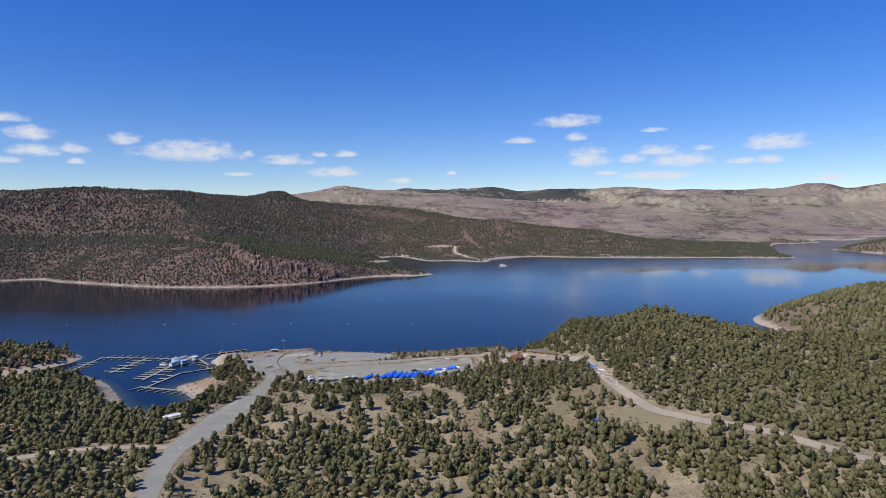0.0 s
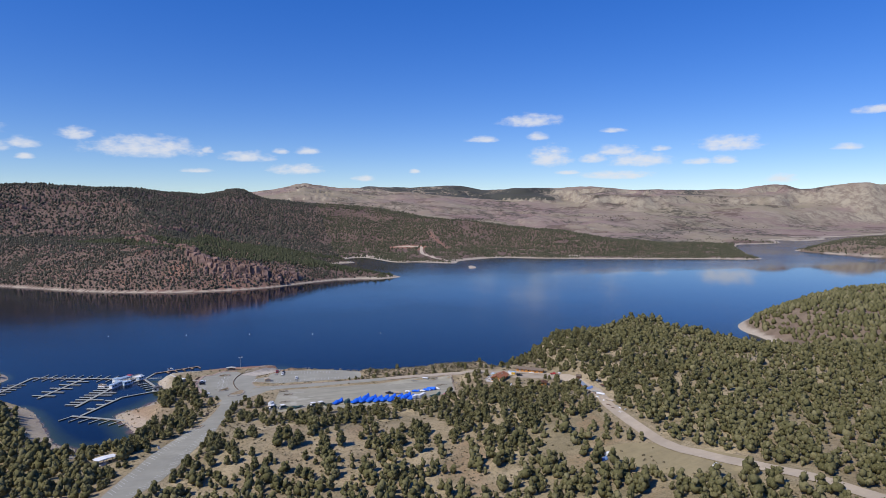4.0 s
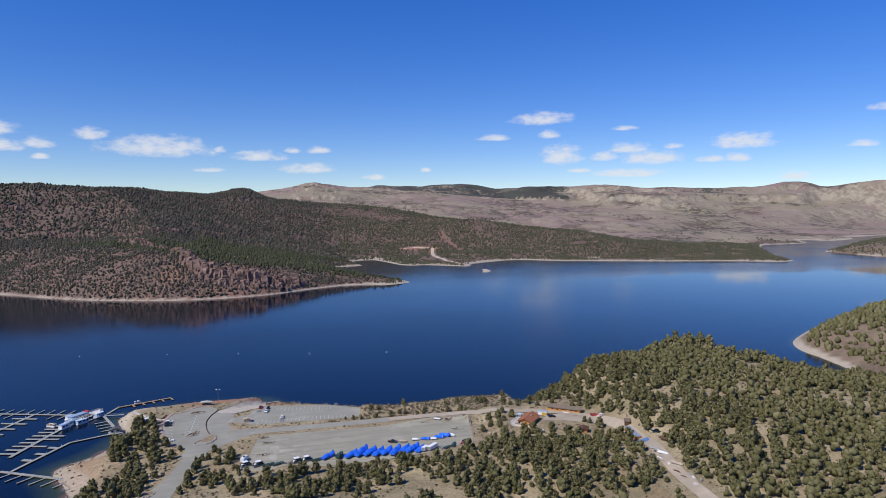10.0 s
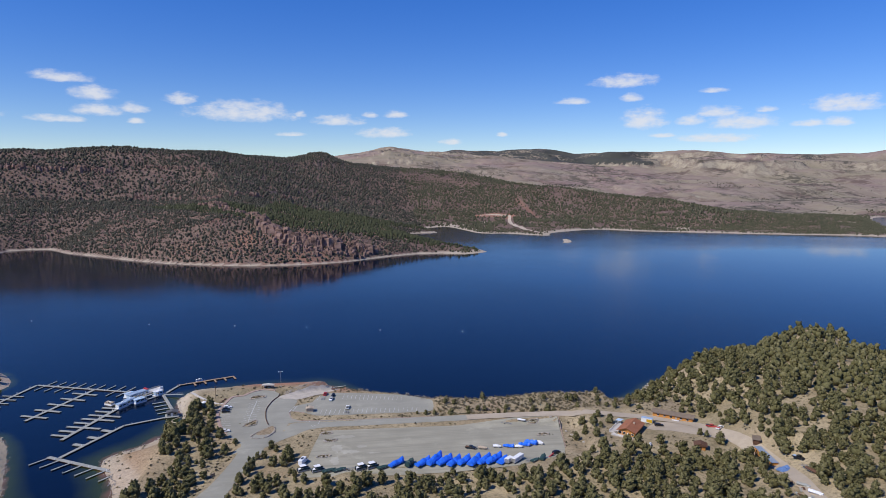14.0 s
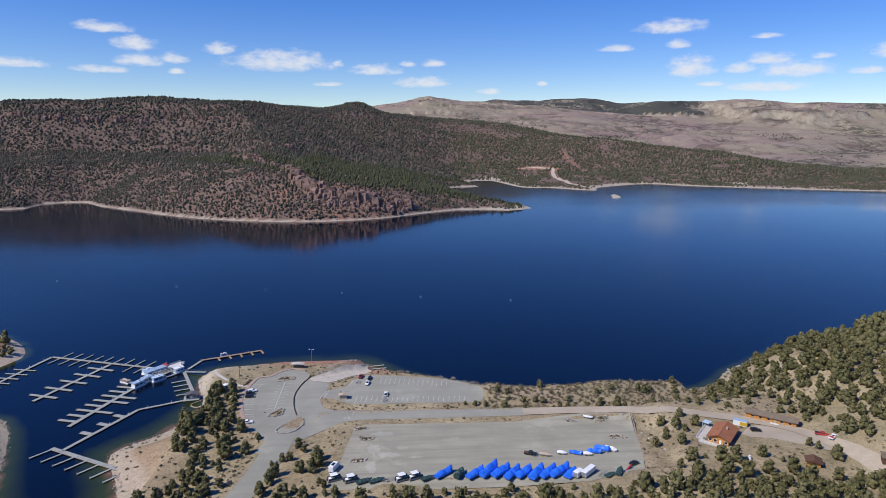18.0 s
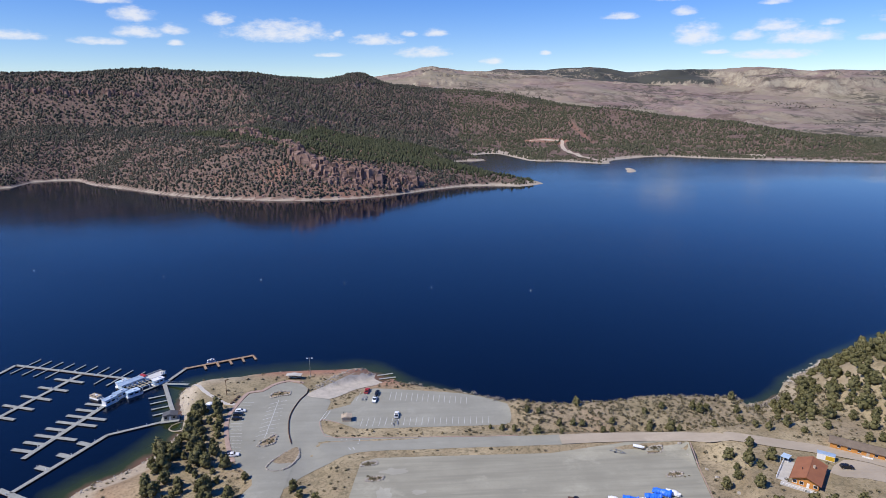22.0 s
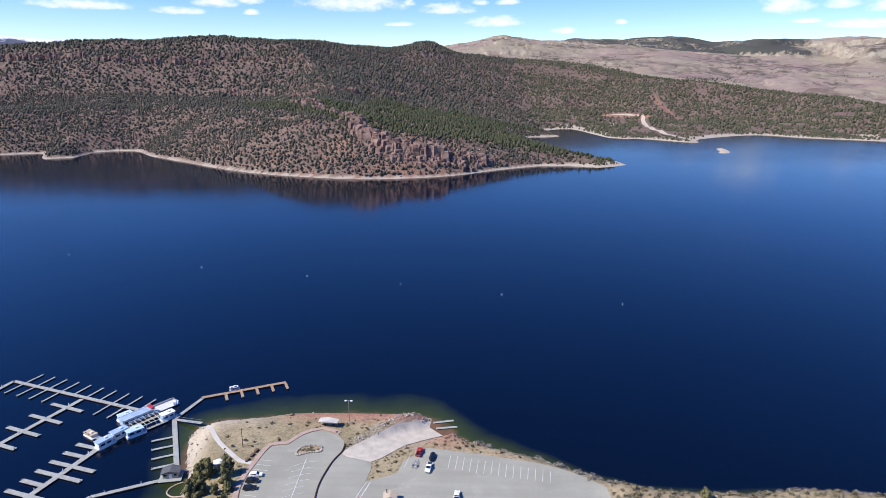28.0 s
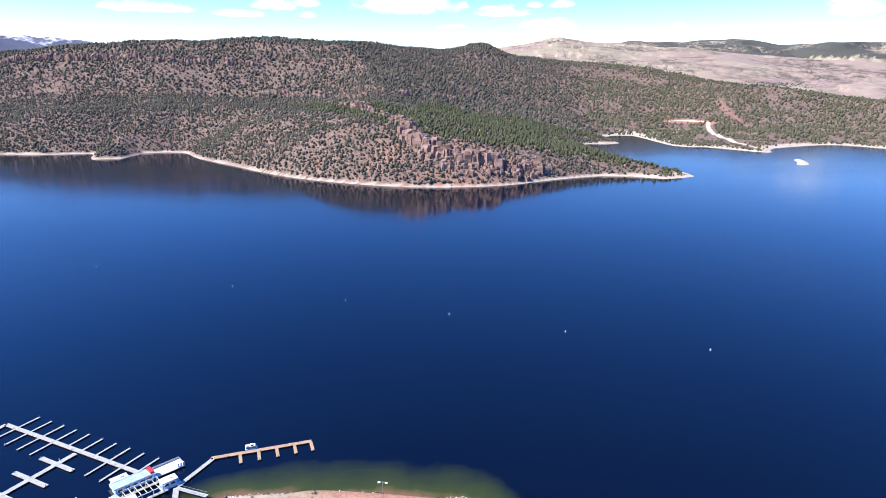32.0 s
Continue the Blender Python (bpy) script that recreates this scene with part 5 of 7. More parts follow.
# ---------------------------------------------------------------- vehicles (front towards +x)
def pickup(paint, label, x, y, turn, cover=None):
    car = thing("pickup_truck", label, "truck", x, y, height(x, y) + 0.13, turn, "parked vehicles")
    part("body", slab([(-2.8, 0.5), (-2.8, 1.05), (-0.9, 1.08), (0.9, 1.08), (2.55, 1.0), (2.75, 0.85), (2.75, 0.45), (-2.7, 0.42)], -0.98, 0.98, 0.06), paint, car)
    part("cab", slab([(-0.85, 1.02), (-0.7, 1.75), (0.55, 1.78), (1.15, 1.05)], -0.88, 0.88, 0.08), paint, car)
    part("windscreen", slab([(0.66, 1.72), (1.18, 1.12), (1.2, 1.1), (0.7, 1.74)], -0.76, 0.76), M_GLASS, car)
    part("side_window", box((-0.05, 0, 1.2, 1.2, 1.79, 0.42), bevel=0.02), M_GLASS, car)
    part("rear_window", box((-0.83, 0, 1.25, 0.06, 1.4, 0.4), bevel=0.01), M_GLASS, car)
    part("cargo_bed", box((-1.8, 0, 1.02, 1.75, 1.6, 0.08)), cover or M_BLACK, car)
    part("bumper", box((2.8, 0, 0.45, 0.14, 1.9, 0.22)), M_STEEL, car)
    for s in (-1, 1):
        part("headlight", box((2.74, 0.72 * s, 0.78, 0.06, 0.36, 0.16), bevel=0.01), M_LAMP, car)
        for wx in (-1.75, 1.75):
            wheel(car, wx, 0.9 * s)
    return car


def suv(paint, label, x, y, turn, name="car"):
    car = thing(name, label, "car", x, y, height(x, y) + 0.13, turn, "parked vehicles")
    part("body", slab([(-2.3, 0.45), (-2.35, 0.95), (-2.2, 1.05), (1.1, 1.05), (2.2, 0.92), (2.35, 0.7), (2.3, 0.4)], -0.92, 0.92, 0.07), paint, car)
    part("cabin", slab([(-2.2, 1.0), (-1.95, 1.58), (0.25, 1.62), (1.15, 1.02)], -0.82, 0.82, 0.1), paint, car)
    part("windscreen", slab([(0.36, 1.56), (1.13, 1.08), (1.17, 1.08), (0.42, 1.58)], -0.7, 0.7), M_GLASS, car)
    part("side_window", box((-0.75, 0, 1.12, 2.0, 1.67, 0.36), bevel=0.02), M_GLASS, car)
    for s in (-1, 1):
        part("headlight", box((2.3, 0.66 * s, 0.72, 0.06, 0.34, 0.14), bevel=0.01), M_LAMP, car)
        for wx in (-1.45, 1.45):
            wheel(car, wx, 0.84 * s, 0.34, 0.22)
    return car


def boat_trailer(x, y, turn, load=None, size=6.0):
    tr = thing("boat_trailer", "galvanised steel boat trailer on two wheels" if load is None else "steel trailer carrying a small covered boat", "trailer", x, y, height(x, y) + 0.13, turn, "boat trailers")
    h = size / 2
    part("frame_rail", bar((-h, -0.75, 0.5), (h * 0.4, -0.75, 0.5), 0.1, 0.14), M_STEEL, tr)
    part("frame_rail", bar((-h, 0.75, 0.5), (h * 0.4, 0.75, 0.5), 0.1, 0.14), M_STEEL, tr)
    for s in (-1, 1):
        part("tongue", bar((h * 0.4, 0.75 * s, 0.5), (h, 0, 0.48), 0.1, 0.12), M_STEEL, tr)
        wheel(tr, -h * 0.3, 0.95 * s, 0.32, 0.2)
        part("mudguard", box((-h * 0.3, 0.95 * s, 0.66, 0.9, 0.26, 0.05)), M_STEEL, tr)
    for cx in (-h * 0.8, -h * 0.2, h * 0.3):
        part("crossbar", bar((cx, -0.75, 0.5), (cx, 0.75, 0.5), 0.08, 0.1), M_STEEL, tr)
    if load:
        part("covered_hull", hull(size * 0.8, 1.9, 0.55, 1.5, 0.2), load, tr, "fitted boat cover")
    return tr


def hull(size, beam, low, high, sag, seed=1):
    """A boat under a loose cover: blunt bow, broad sagging top held up by a few props, folds down the sides."""
    rng = random.Random(seed)
    rings = []
    props = [rng.uniform(-0.1, 0.1) * high for _ in range(4)]
    for k in range(13):
        t = k / 12
        x = (t - 0.5) * size
        w = beam / 2 * (1 - max(0, (t - 0.62) / 0.38) ** 2 * 0.72) * (1 - 0.06 * (k == 0)) + rng.uniform(-0.05, 0.05)
        prop = props[min(3, int(t * 4))] - 0.16 * abs(math.sin(t * 4 * math.pi)) * sag * 3
        top = high * (0.92 - 0.16 * max(0, t - 0.7) * 3) + prop
        fold = 0.09 if k % 2 else -0.05
        rings.append([(x, -w * 0.8, low * 0.7), (x, -w - fold, low + 0.3), (x, -w * 0.97, low + (top - low) * 0.66 + rng.uniform(-0.08, 0.08)), (x, -w * 0.62, top - 0.06), (x, 0, top + 0.12 + rng.uniform(0, 0.14)),
                      (x, w * 0.62, top - 0.06), (x, w * 0.97, low + (top - low) * 0.66 + rng.uniform(-0.08, 0.08)), (x, w + fold, low + 0.3), (x, w * 0.8, low * 0.7)])
    return loft(rings)


def tent(size, beam, low, high, seed=1):
    """A tarpaulin tented over props on a boat: sharp ridge with peaks, rising to the bow, skirts hanging in folds."""
    rng = random.Random(seed)
    peaks = sorted(rng.uniform(0.2, 0.75) for _ in range(2)) + [0.93]
    rings = []
    for k in range(15):
        t = k / 14
        x = (t - 0.5) * size
        near = min(abs(t - q) for q in peaks)
        top = high * (0.66 + 0.34 * t) * (1.06 - 1.1 * min(near, 0.2)) + rng.uniform(-0.08, 0.08)
        w = beam / 2 * (1 - 0.45 * max(0, (t - 0.7) / 0.3) ** 2) + rng.uniform(-0.09, 0.09)
        lean = rng.uniform(-0.12, 0.12)
        fold = 0.16 if k % 2 else -0.08
        edge = low * rng.uniform(0.5, 1.1)
        rings.append([(x, -w * 0.85, edge), (x, -w - fold, low + 0.35), (x, -w * 0.93 - fold * 0.5, low + (top - low) * 0.5), (x, -w * 0.42 + lean, top * 0.90), (x, lean, top + 0.1),
                      (x, w * 0.42 + lean, top * 0.90), (x, w * 0.93 + fold * 0.5, low + (top - low) * 0.5), (x, w + fold, low + 0.35), (x, w * 0.85, edge)])
    return loft(rings)


def tarped_boat(x, y, turn, size, beam, high, seed, cover=None, label="pontoon boat wrapped in a bright blue tarpaulin", cover_name="tarpaulin"):
    b = thing("covered_boat", label, "boat", x, y, height(x, y) + 0.12, turn, "boats stored on the gravel lot")
    part(cover_name, hull(size, beam, 0.45, high, 0.3, seed) if cover else tent(size, beam, 0.45, high * 1.12, seed), cover or M_BLUE, b)
    for s in (-1, 1):
        part("pontoon", round_bar((-size * 0.42, s * beam * 0.3, 0.45), (size * 0.40, s * beam * 0.3, 0.45), 0.3, sides=10), M_STEEL, b)
    for cx in (-size * 0.3, 0.0, size * 0.3):
        part("support_block", box((cx, 0, 0, 0.3, beam * 0.7, 0.2), bevel=0.02), M_TIMBER, b)
    for k in range(3 if cover else 0):
        cx = (k - 1) * size * 0.27
        part("strap", bar((cx, -beam * 0.44, high * 0.72), (cx, beam * 0.44, high * 0.72), 0.06, 0.03), M_WHITE, b)
    return b


def canopy_boat(x, y, turn, body=None):
    b = thing("pontoon_boat", "pontoon boat with a white square canopy, stored ashore", "boat", x, y, height(x, y) + 0.12, turn, "boats stored on the gravel lot")
    for s in (-1, 1):
        part("pontoon", round_bar((-3.0, s * 0.85, 0.4), (2.7, s * 0.85, 0.4), 0.32, sides=10), M_STEEL, b)
        part("side_rail", box((0, 1.15 * s, 0.82, 5.4, 0.06, 0.75)), body or M_GREEN, b)
    part("deck", box((0, 0, 0.7, 5.8, 2.4, 0.12)), M_STEEL, b)
    part("seat", box((-1.8, 0, 0.82, 1.0, 2.0, 0.55)), M_WHITE, b)
    part("helm", box((0.3, -0.6, 0.82, 0.7, 0.7, 0.95)), M_GREEN, b)
    part("canopy", box((-0.4, 0, 2.62, 2.9, 2.5, 0.14), bevel=0.06), M_WHITE, b)
    for px in (-1.7, 0.9):
        for s in (-1, 1):
            part("canopy_pole", bar((px, 1.1 * s, 0.8), (px, 1.1 * s, 2.65), 0.05), M_STEEL, b)
    part("outboard_motor", box((-3.1, 0, 0.5, 0.45, 0.4, 0.95), bevel=0.08), M_BLACK, b)
    return b


# ---------------------------------------------------------------- marina
def dock(label, a, b, wide, left=(), right=(), reach=9.5, fat=1.0, deck=None, skew=0.0, group="docks of the marina"):
    """A floating walkway from a to b with finger piers at given shares of its length, on its left and right."""
    a, b = Vector((*a, 0)), Vector((*b, 0))
    d = b - a
    size, deck = d.length, deck or M_DOCK
    ob = thing("dock", label, "dock", a.x, a.y, 0.0, math.degrees(math.atan2(-d.x, d.y)), group)
    part("walkway", box((0, size / 2, 0.38, wide, size, 0.16), bevel=0.02), deck, ob)
    part("rub_rail", box((wide / 2 + 0.03, size / 2, 0.30, 0.06, size, 0.16), (-wide / 2 - 0.03, size / 2, 0.30, 0.06, size, 0.16), bevel=0), M_TIMBER, ob)
    n = max(2, int(size / 6))
    for k in range(n):
        part("float", box((0, (k + 0.5) * size / n, -0.25, wide * 0.9, size / n * 0.7, 0.62), bevel=0.05), M_FLOAT, ob)
    for side, shares in ((-1, left), (1, right)):
        for s in shares:
            y0 = s * size
            finger = part("finger_pier", bar((side * wide / 2, y0, 0.44), (side * (wide / 2 + reach), y0 + skew * side, 0.44), fat, 0.16), deck, ob)
            part("finger_float", bar((side * (wide / 2 + reach * 0.35), y0 + skew * side * 0.35, 0.1), (side * (wide / 2 + reach * 0.95), y0 + skew * side * 0.95, 0.1), fat * 0.8, 0.55), M_FLOAT, finger)
            part("pile", round_bar((side * (wide / 2 + reach * 0.98), y0 + skew * side, -1), (side * (wide / 2 + reach * 0.98), y0 + skew * side, 1.1), 0.11, sides=6), M_STEEL, finger)
    for k in range(max(2, int(size / 12))):
        part("power_post", box((wide * 0.4, (k + 0.5) * 12, 0.5, 0.2, 0.2, 1.0), bevel=0.02), M_WHITE, ob)
    return ob


ten = [(k + 0.9) / 10.6 for k in range(10)]
dock("long grey floating dock with slender finger piers", (-228, 285.5), (-149, 259.5), 2.0, ten, ten[:4] + ten[7:], 9.0, 0.9)
dock("grey floating dock with short finger piers", (-228, 285.5), (-247, 198), 2.0, [0.25 + 0.075 * k for k in range(10)], [0.25 + 0.075 * k for k in range(10)], 6.5, 1.2)
five = [0.14 + 0.185 * k for k in range(5)]
dock("grey floating dock with broad paired finger piers", (-185, 269.5), (-203, 216.5), 2.2, five, five, 8.2, 2.0)
nine = [0.13 + 0.098 * k for k in range(9)]
dock("wide grey floating dock with broad finger piers", (-152, 245), (-169, 184.5), 2.4, [nine[3], nine[4], nine[6]], nine, 9.5, 2.0)
dock("grey floating dock with four finger piers", (-135, 254), (-118, 218), 2.0, (), [0.36, 0.53, 0.70, 0.87], 8.0, 1.2)
dock("narrow grey gangway dock", (-122, 212), (-142, 202), 1.8)
dock("narrow grey dock with wide pads", (-142, 202), (-160, 160), 2.0, (), [0.2, 0.42, 0.64], 6.0, 2.6)
dock("grey floating dock with slanted finger piers", (-166, 162.5), (-122, 138.5), 2.4, (), [0.02 + 0.158 * k for k in range(7)], 9.0, 1.0, skew=-1.5)
dock("grey walkway to the wooden dock", (-135, 255), (-130, 273), 1.8)
dock("brown wooden dock with stub piers", (-131, 273), (-96, 289.5), 2.0, (), [0.28, 0.46, 0.64, 0.82, 0.99], 6.0, 1.3, deck=M_WOODDOCK)
gang = thing("gangway", "grey metal gangway from the shore to the docks", "gangway", -135, 254, 0.5)
part("deck", bar((0, 0, 0.05), (14, -4.5, 1.3), 1.6, 0.12), M_DOCK, gang)
for s in (-0.8, 0.8):
    part("handrail", bar((0, s, 1.0), (14, -4.5 + s, 2.25), 0.07), M_STEEL, gang)


def cabin_boat(label, x, y, turn, size, wide, tall, wall, roof, name="houseboat"):
    h = thing(name, label, "houseboat", x, y, 0.0, turn, "houseboats at the marina")
    part("hull", slab([(-size / 2, -0.3), (-size / 2, 0.75), (size / 2 + 0.6, 0.75), (size / 2, -0.3)], -wide / 2, wide / 2, 0.08), M_WHITE, h)
    part("cabin", box((-size * 0.04, 0, 0.75, size * 0.8, wide * 0.86, tall), bevel=0.06), wall, h)
    part("roof", box((-size * 0.02, 0, 0.75 + tall, size * 0.92, wide * 1.02, 0.18), bevel=0.05), roof, h)
    n = max(2, int(size / 2.6))
    for k in range(n):
        for s in (-1, 1):
            part("window", box((-size * 0.4 + (k + 0.5) * size * 0.72 / n, s * wide * 0.435, 1.4, size * 0.5 / n, 0.06, 0.8), bevel=0.01), M_GLASS, h)
    part("foredeck_rail", box((size * 0.47, 0, 0.75, 0.06, wide * 0.9, 0.9), bevel=0.01), M_STEEL, h)
    part("roof_unit", box((size * 0.1, 0, 0.93 + tall, 1.1, 0.9, 0.5), bevel=0.05), M_WHITE, h)
    return h


plat = thing("floating_platform", "pale floating fuel platform with a flat white deck", "dock", -144.5, 264.5, 0.0, 52, "docks of the marina")
part("deck", box((0, 0, 0.4, 12, 6.0, 0.3)), M_PALEDECK, plat)
part("float", box((0, 0, -0.3, 11.4, 5.4, 0.7)), M_FLOAT, plat)
part("railing", box((5.9, 0, 0.7, 0.1, 5.9, 0.9), (0, 2.95, 0.7, 11.8, 0.1, 0.9)), M_STEEL, plat)
for k in range(3):
    part("fuel_pump", box((3.5 + 1.0 * k, -2.5, 0.7, 0.6, 0.5, 1.5), bevel=0.05), M_WHITE, plat)
store = thing("marina_store", "light blue floating marina store with white trim and red sign", "building", -151.0, 253.5, 0.0, 52)
part("float", box((0, 0, -0.3, 15, 6.6, 0.9)), M_FLOAT, store)
part("wall", box((0, 0, 0.6, 13.5, 3.8, 2.4)), M_LIGHTBLUE, store)
part("roof", slab([(-7.2, 3.2), (-7.2, 3.4), (7.2, 3.4), (7.2, 3.2)], -2.3, 2.3, 0.04), M_BLUEROOF, store)
part("parapet", box((0, -2.3, 3.2, 14.6, 0.15, 0.4), (0, 2.3, 3.2, 14.6, 0.15, 0.4)), M_WHITE, store)
part("sign", box((6.3, 0, 3.4, 1.4, 4.2, 0.8), bevel=0.05), M_RED, store, "red roof sign")
for k in range(5):
    w = part("window", box((-5.2 + 2.6 * k, -1.93, 1.3, 1.5, 0.08, 1.2), bevel=0.02), M_GLASS, store)
    part("window_frame", box((-5.2 + 2.6 * k, -1.96, 1.2, 1.7, 0.05, 0.1), (-5.2 + 2.6 * k, -1.96, 2.45, 1.7, 0.05, 0.1), bevel=0), M_WHITE, w)
part("door", box((0, 1.93, 0.65, 1.0, 0.08, 2.1), bevel=0.02), M_WHITE, store)
slip = thing("covered_slip", "open boat slip framed with cream beams", "dock", -144.5, 249.5, 0.0, 52, "docks of the marina")
part("walkway", box((0, 3.4, 0.4, 14, 1.4, 0.2), (0, -3.4, 0.4, 14, 1.4, 0.2), (-6.6, 0, 0.4, 1.2, 6.0, 0.2)), M_DOCK, slip)
for k in range(7):
    part("beam", bar((-6 + 2 * k, -3.6, 2.7), (-6 + 2 * k, 3.6, 2.7), 0.2, 0.2), M_CREAM, slip)
for s in (-1, 1):
    part("rail", bar((-6.4, 3.6 * s, 2.85), (6.4, 3.6 * s, 2.85), 0.2), M_LIGHTBLUE, slip)
    for k in range(4):
        part("post", bar((-6 + 4 * k, 3.6 * s, 0.5), (-6 + 4 * k, 3.6 * s, 2.8), 0.14), M_WHITE, slip)
cabin_boat("light blue rental houseboat with a flat roof", -146.5, 242.5, 46, 7.5, 4.2, 2.0, M_LIGHTBLUE, M_LIGHTBLUE)
cabin_boat("white houseboat with a pale blue roof", -156.5, 254.0, 52, 6.5, 3.2, 2.1, M_WHITE, M_LIGHTBLUE)
cabin_boat("small blue-roofed houseboat beside the dock", -152.0, 241.0, 60, 7.5, 3.6, 2.4, M_WHITE, M_BLUEROOF)
cabin_boat("small white houseboat moored at the dock", -154.5, 234.0, 62, 7.5, 3.4, 2.4, M_WHITE, M_BLUEROOF)
cabin_boat("short white houseboat with a blue hull band", -138.5, 255.5, 52, 6.5, 3.6, 2.2, M_LIGHTBLUE, M_WHITE)
cabin_boat("small white patrol boat at the wooden dock", -118.5, 281.5, 25, 4.2, 1.8, 0.9, M_FADED, M_WHITE, "cabin_cruiser")
cabin_boat("low pale yellow pontoon boat beside the dock", -164.0, 240.5, -30, 6.5, 3.0, 0.9, M_TAN, M_TAN, "pontoon_boat")
hut = thing("dock_hut", "dark-roofed hut on the corner of the docks", "hut", -118.5, 214.5, 0.4, 12)
part("float", box((0, 0, -0.7, 8, 6.4, 0.8)), M_FLOAT, hut)
part("deck", box((0, 0, 0.1, 8.2, 6.6, 0.2)), M_DOCK, hut)
part("wall", box((0, 0.5, 0.3, 5.5, 3.6, 2.3)), M_DOCK, hut)
part("roof", slab([(-3.4, 2.6), (0, 3.5), (3.4, 2.6), (3.4, 2.45), (-3.4, 2.45)], -1.8, 2.9), M_GREYROOF, hut)
part("door", box((0, -1.33, 0.3, 1.0, 0.08, 2.0), bevel=0.02), M_WHITE, hut)
part("window", box((-1.8, -1.33, 1.2, 1.0, 0.08, 0.8), (1.8, -1.33, 1.2, 1.0, 0.08, 0.8), bevel=0.02), M_GLASS, hut)
boom = thing("floating_boom", "cream floating hose curled along the shore", "hose", -113, 207, 0.1)
bend = curve([(0, 5), (-3, 2), (-3.2, -1.5), (-0.5, -3.5), (3, -4), (6, -4.5)], 1.0, False)
for a, b in zip(bend[:-1], bend[1:]):
    part("segment", round_bar((*a, 0.05 + max(0, a[0]) * 0.2), (*b, 0.05 + max(0, b[0]) * 0.2), 0.28, sides=6), M_TAN, boom)

# buoys strung across the lake
buoy = thing("buoy", "small white marker buoy floating on the lake", "buoy", -331, 498, 0.0, 0, "line of buoys")
part("float", round_bar((0, 0, -0.3), (0, 0, 0.4), 0.4, 0.34, 12), M_WHITE, buoy)
part("post", round_bar((0, 0, 0.4), (0, 0, 1.0), 0.17, 0.12, 8), M_WHITE, buoy)
part("band", round_bar((0, 0, 0.6), (0, 0, 0.78), 0.19, 0.17, 8), M_YELLOW, buoy)
for x, y in ((-210, 469), (-125, 452), (-55, 437), (15, 418), (92, 403)):
    copy_thing(buoy, pose(x, y, 0))

# ---------------------------------------------------------------- round the parking loop
kiosk = thing("entrance_kiosk", "long information shelter with a pale roof", "shelter", -65, 242.6, None, -6)
part("roof", slab([(-4.0, 2.5), (0, 3.0), (4.0, 2.5), (4.0, 2.35), (-4.0, 2.35)], -1.6, 1.6), M_CONCRETE, kiosk)
part("back_wall", box((0, 0.9, 0, 7.0, 0.2, 2.4)), M_TAN, kiosk)
for px in (-3.4, 3.4):
    for s in (-1.2, 1.2):
        part("post", box((px, s, -0.3, 0.2, 0.2, 2.7)), M_TIMBER, kiosk)
part("notice_board", box((0, 0.75, 0.9, 3.0, 0.08, 1.1)), M_TIMBER, kiosk)
part("bench", box((-2.2, 0.3, 0, 1.8, 0.5, 0.5), (2.2, 0.3, 0, 1.8, 0.5, 0.5)), M_TIMBER, kiosk)
lamp = thing("floodlight_pole", "tall grey pole with twin floodlights over the ramp", "street lamp", -57, 245)
part("pole", round_bar((0, 0, -0.3), (0, 0, 10.5), 0.14, 0.09), M_STEEL, lamp)
part("arm", bar((-1.3, 0, 10.4), (1.3, 0, 10.4), 0.12), M_STEEL, lamp)
for s in (-1, 1):
    head = part("lamp_head", box((1.2 * s, -0.15, 10.1, 0.9, 0.5, 0.4), bevel=0.06), M_WHITE, lamp)
    part("lens", box((1.2 * s, -0.41, 10.14, 0.7, 0.04, 0.3), bevel=0.01), M_LAMP, head)
part("footing", round_bar((0, 0, -0.4), (0, 0, 0.4), 0.4), M_CONCRETE, lamp)
pole = thing("utility_pole", "slim weathered wooden utility pole", "pole", -95, 226)
part("pole", round_bar((0, 0, -0.3), (0, 0, 8.0), 0.16, 0.11), M_TIMBER, pole)
part("crossarm", bar((-0.9, 0, 7.5), (0.9, 0, 7.5), 0.12), M_TIMBER, pole)
toilet = thing("restroom", "small tan concrete restroom with a pale roof", "restroom", -34.5, 196.5, None, 4)
part("wall", box((0, 0, -0.2, 4.0, 3.0, 2.7)), M_TAN, toilet)
part("roof", slab([(-2.4, 2.45), (0, 3.1), (2.4, 2.45), (2.4, 2.3), (-2.4, 2.3)], -1.9, 1.9), M_TAN, toilet)
part("door", box((2.02, 0, 0, 0.08, 1.0, 2.0), bevel=0.02), M_TIMBER, toilet)
part("vent_pipe", round_bar((-1.2, 1.0, 2.4), (-1.2, 1.0, 4.0), 0.15), M_BLACK, toilet)
for k, (x, y) in enumerate(((-90.4, 217.5), (-89.6, 220.6), (-88.9, 223.6))):
    planter = thing("planter", "low dark timber planter beside the sidewalk", "planter", x, y, None, 75, "planters by the sidewalk")
    part("box", box((0, 0, -0.1, 2.2, 0.8, 0.75)), M_TIMBER, planter)
    part("rim", box((0, 0.43, 0.6, 2.4, 0.12, 0.1), (0, -0.43, 0.6, 2.4, 0.12, 0.1)), M_TIMBER, planter)
    part("soil", box((0, 0, 0.62, 2.0, 0.7, 0.06), bevel=0.01), M_BARK, planter)
tank = thing("storage_shed", "white service shed with a shallow roof", "shed", -99, 212.5, None, 20)
part("wall", box((0, 0, -0.2, 3.6, 2.6, 2.3)), M_WHITE, tank)
part("roof", slab([(-2.1, 2.1), (0, 2.6), (2.1, 2.1), (2.1, 1.98), (-2.1, 1.98)], -1.6, 1.6), M_WHITE, tank)
part("door", box((0, -1.33, 0, 0.9, 0.07, 1.9), bevel=0.02), M_TAN, tank)
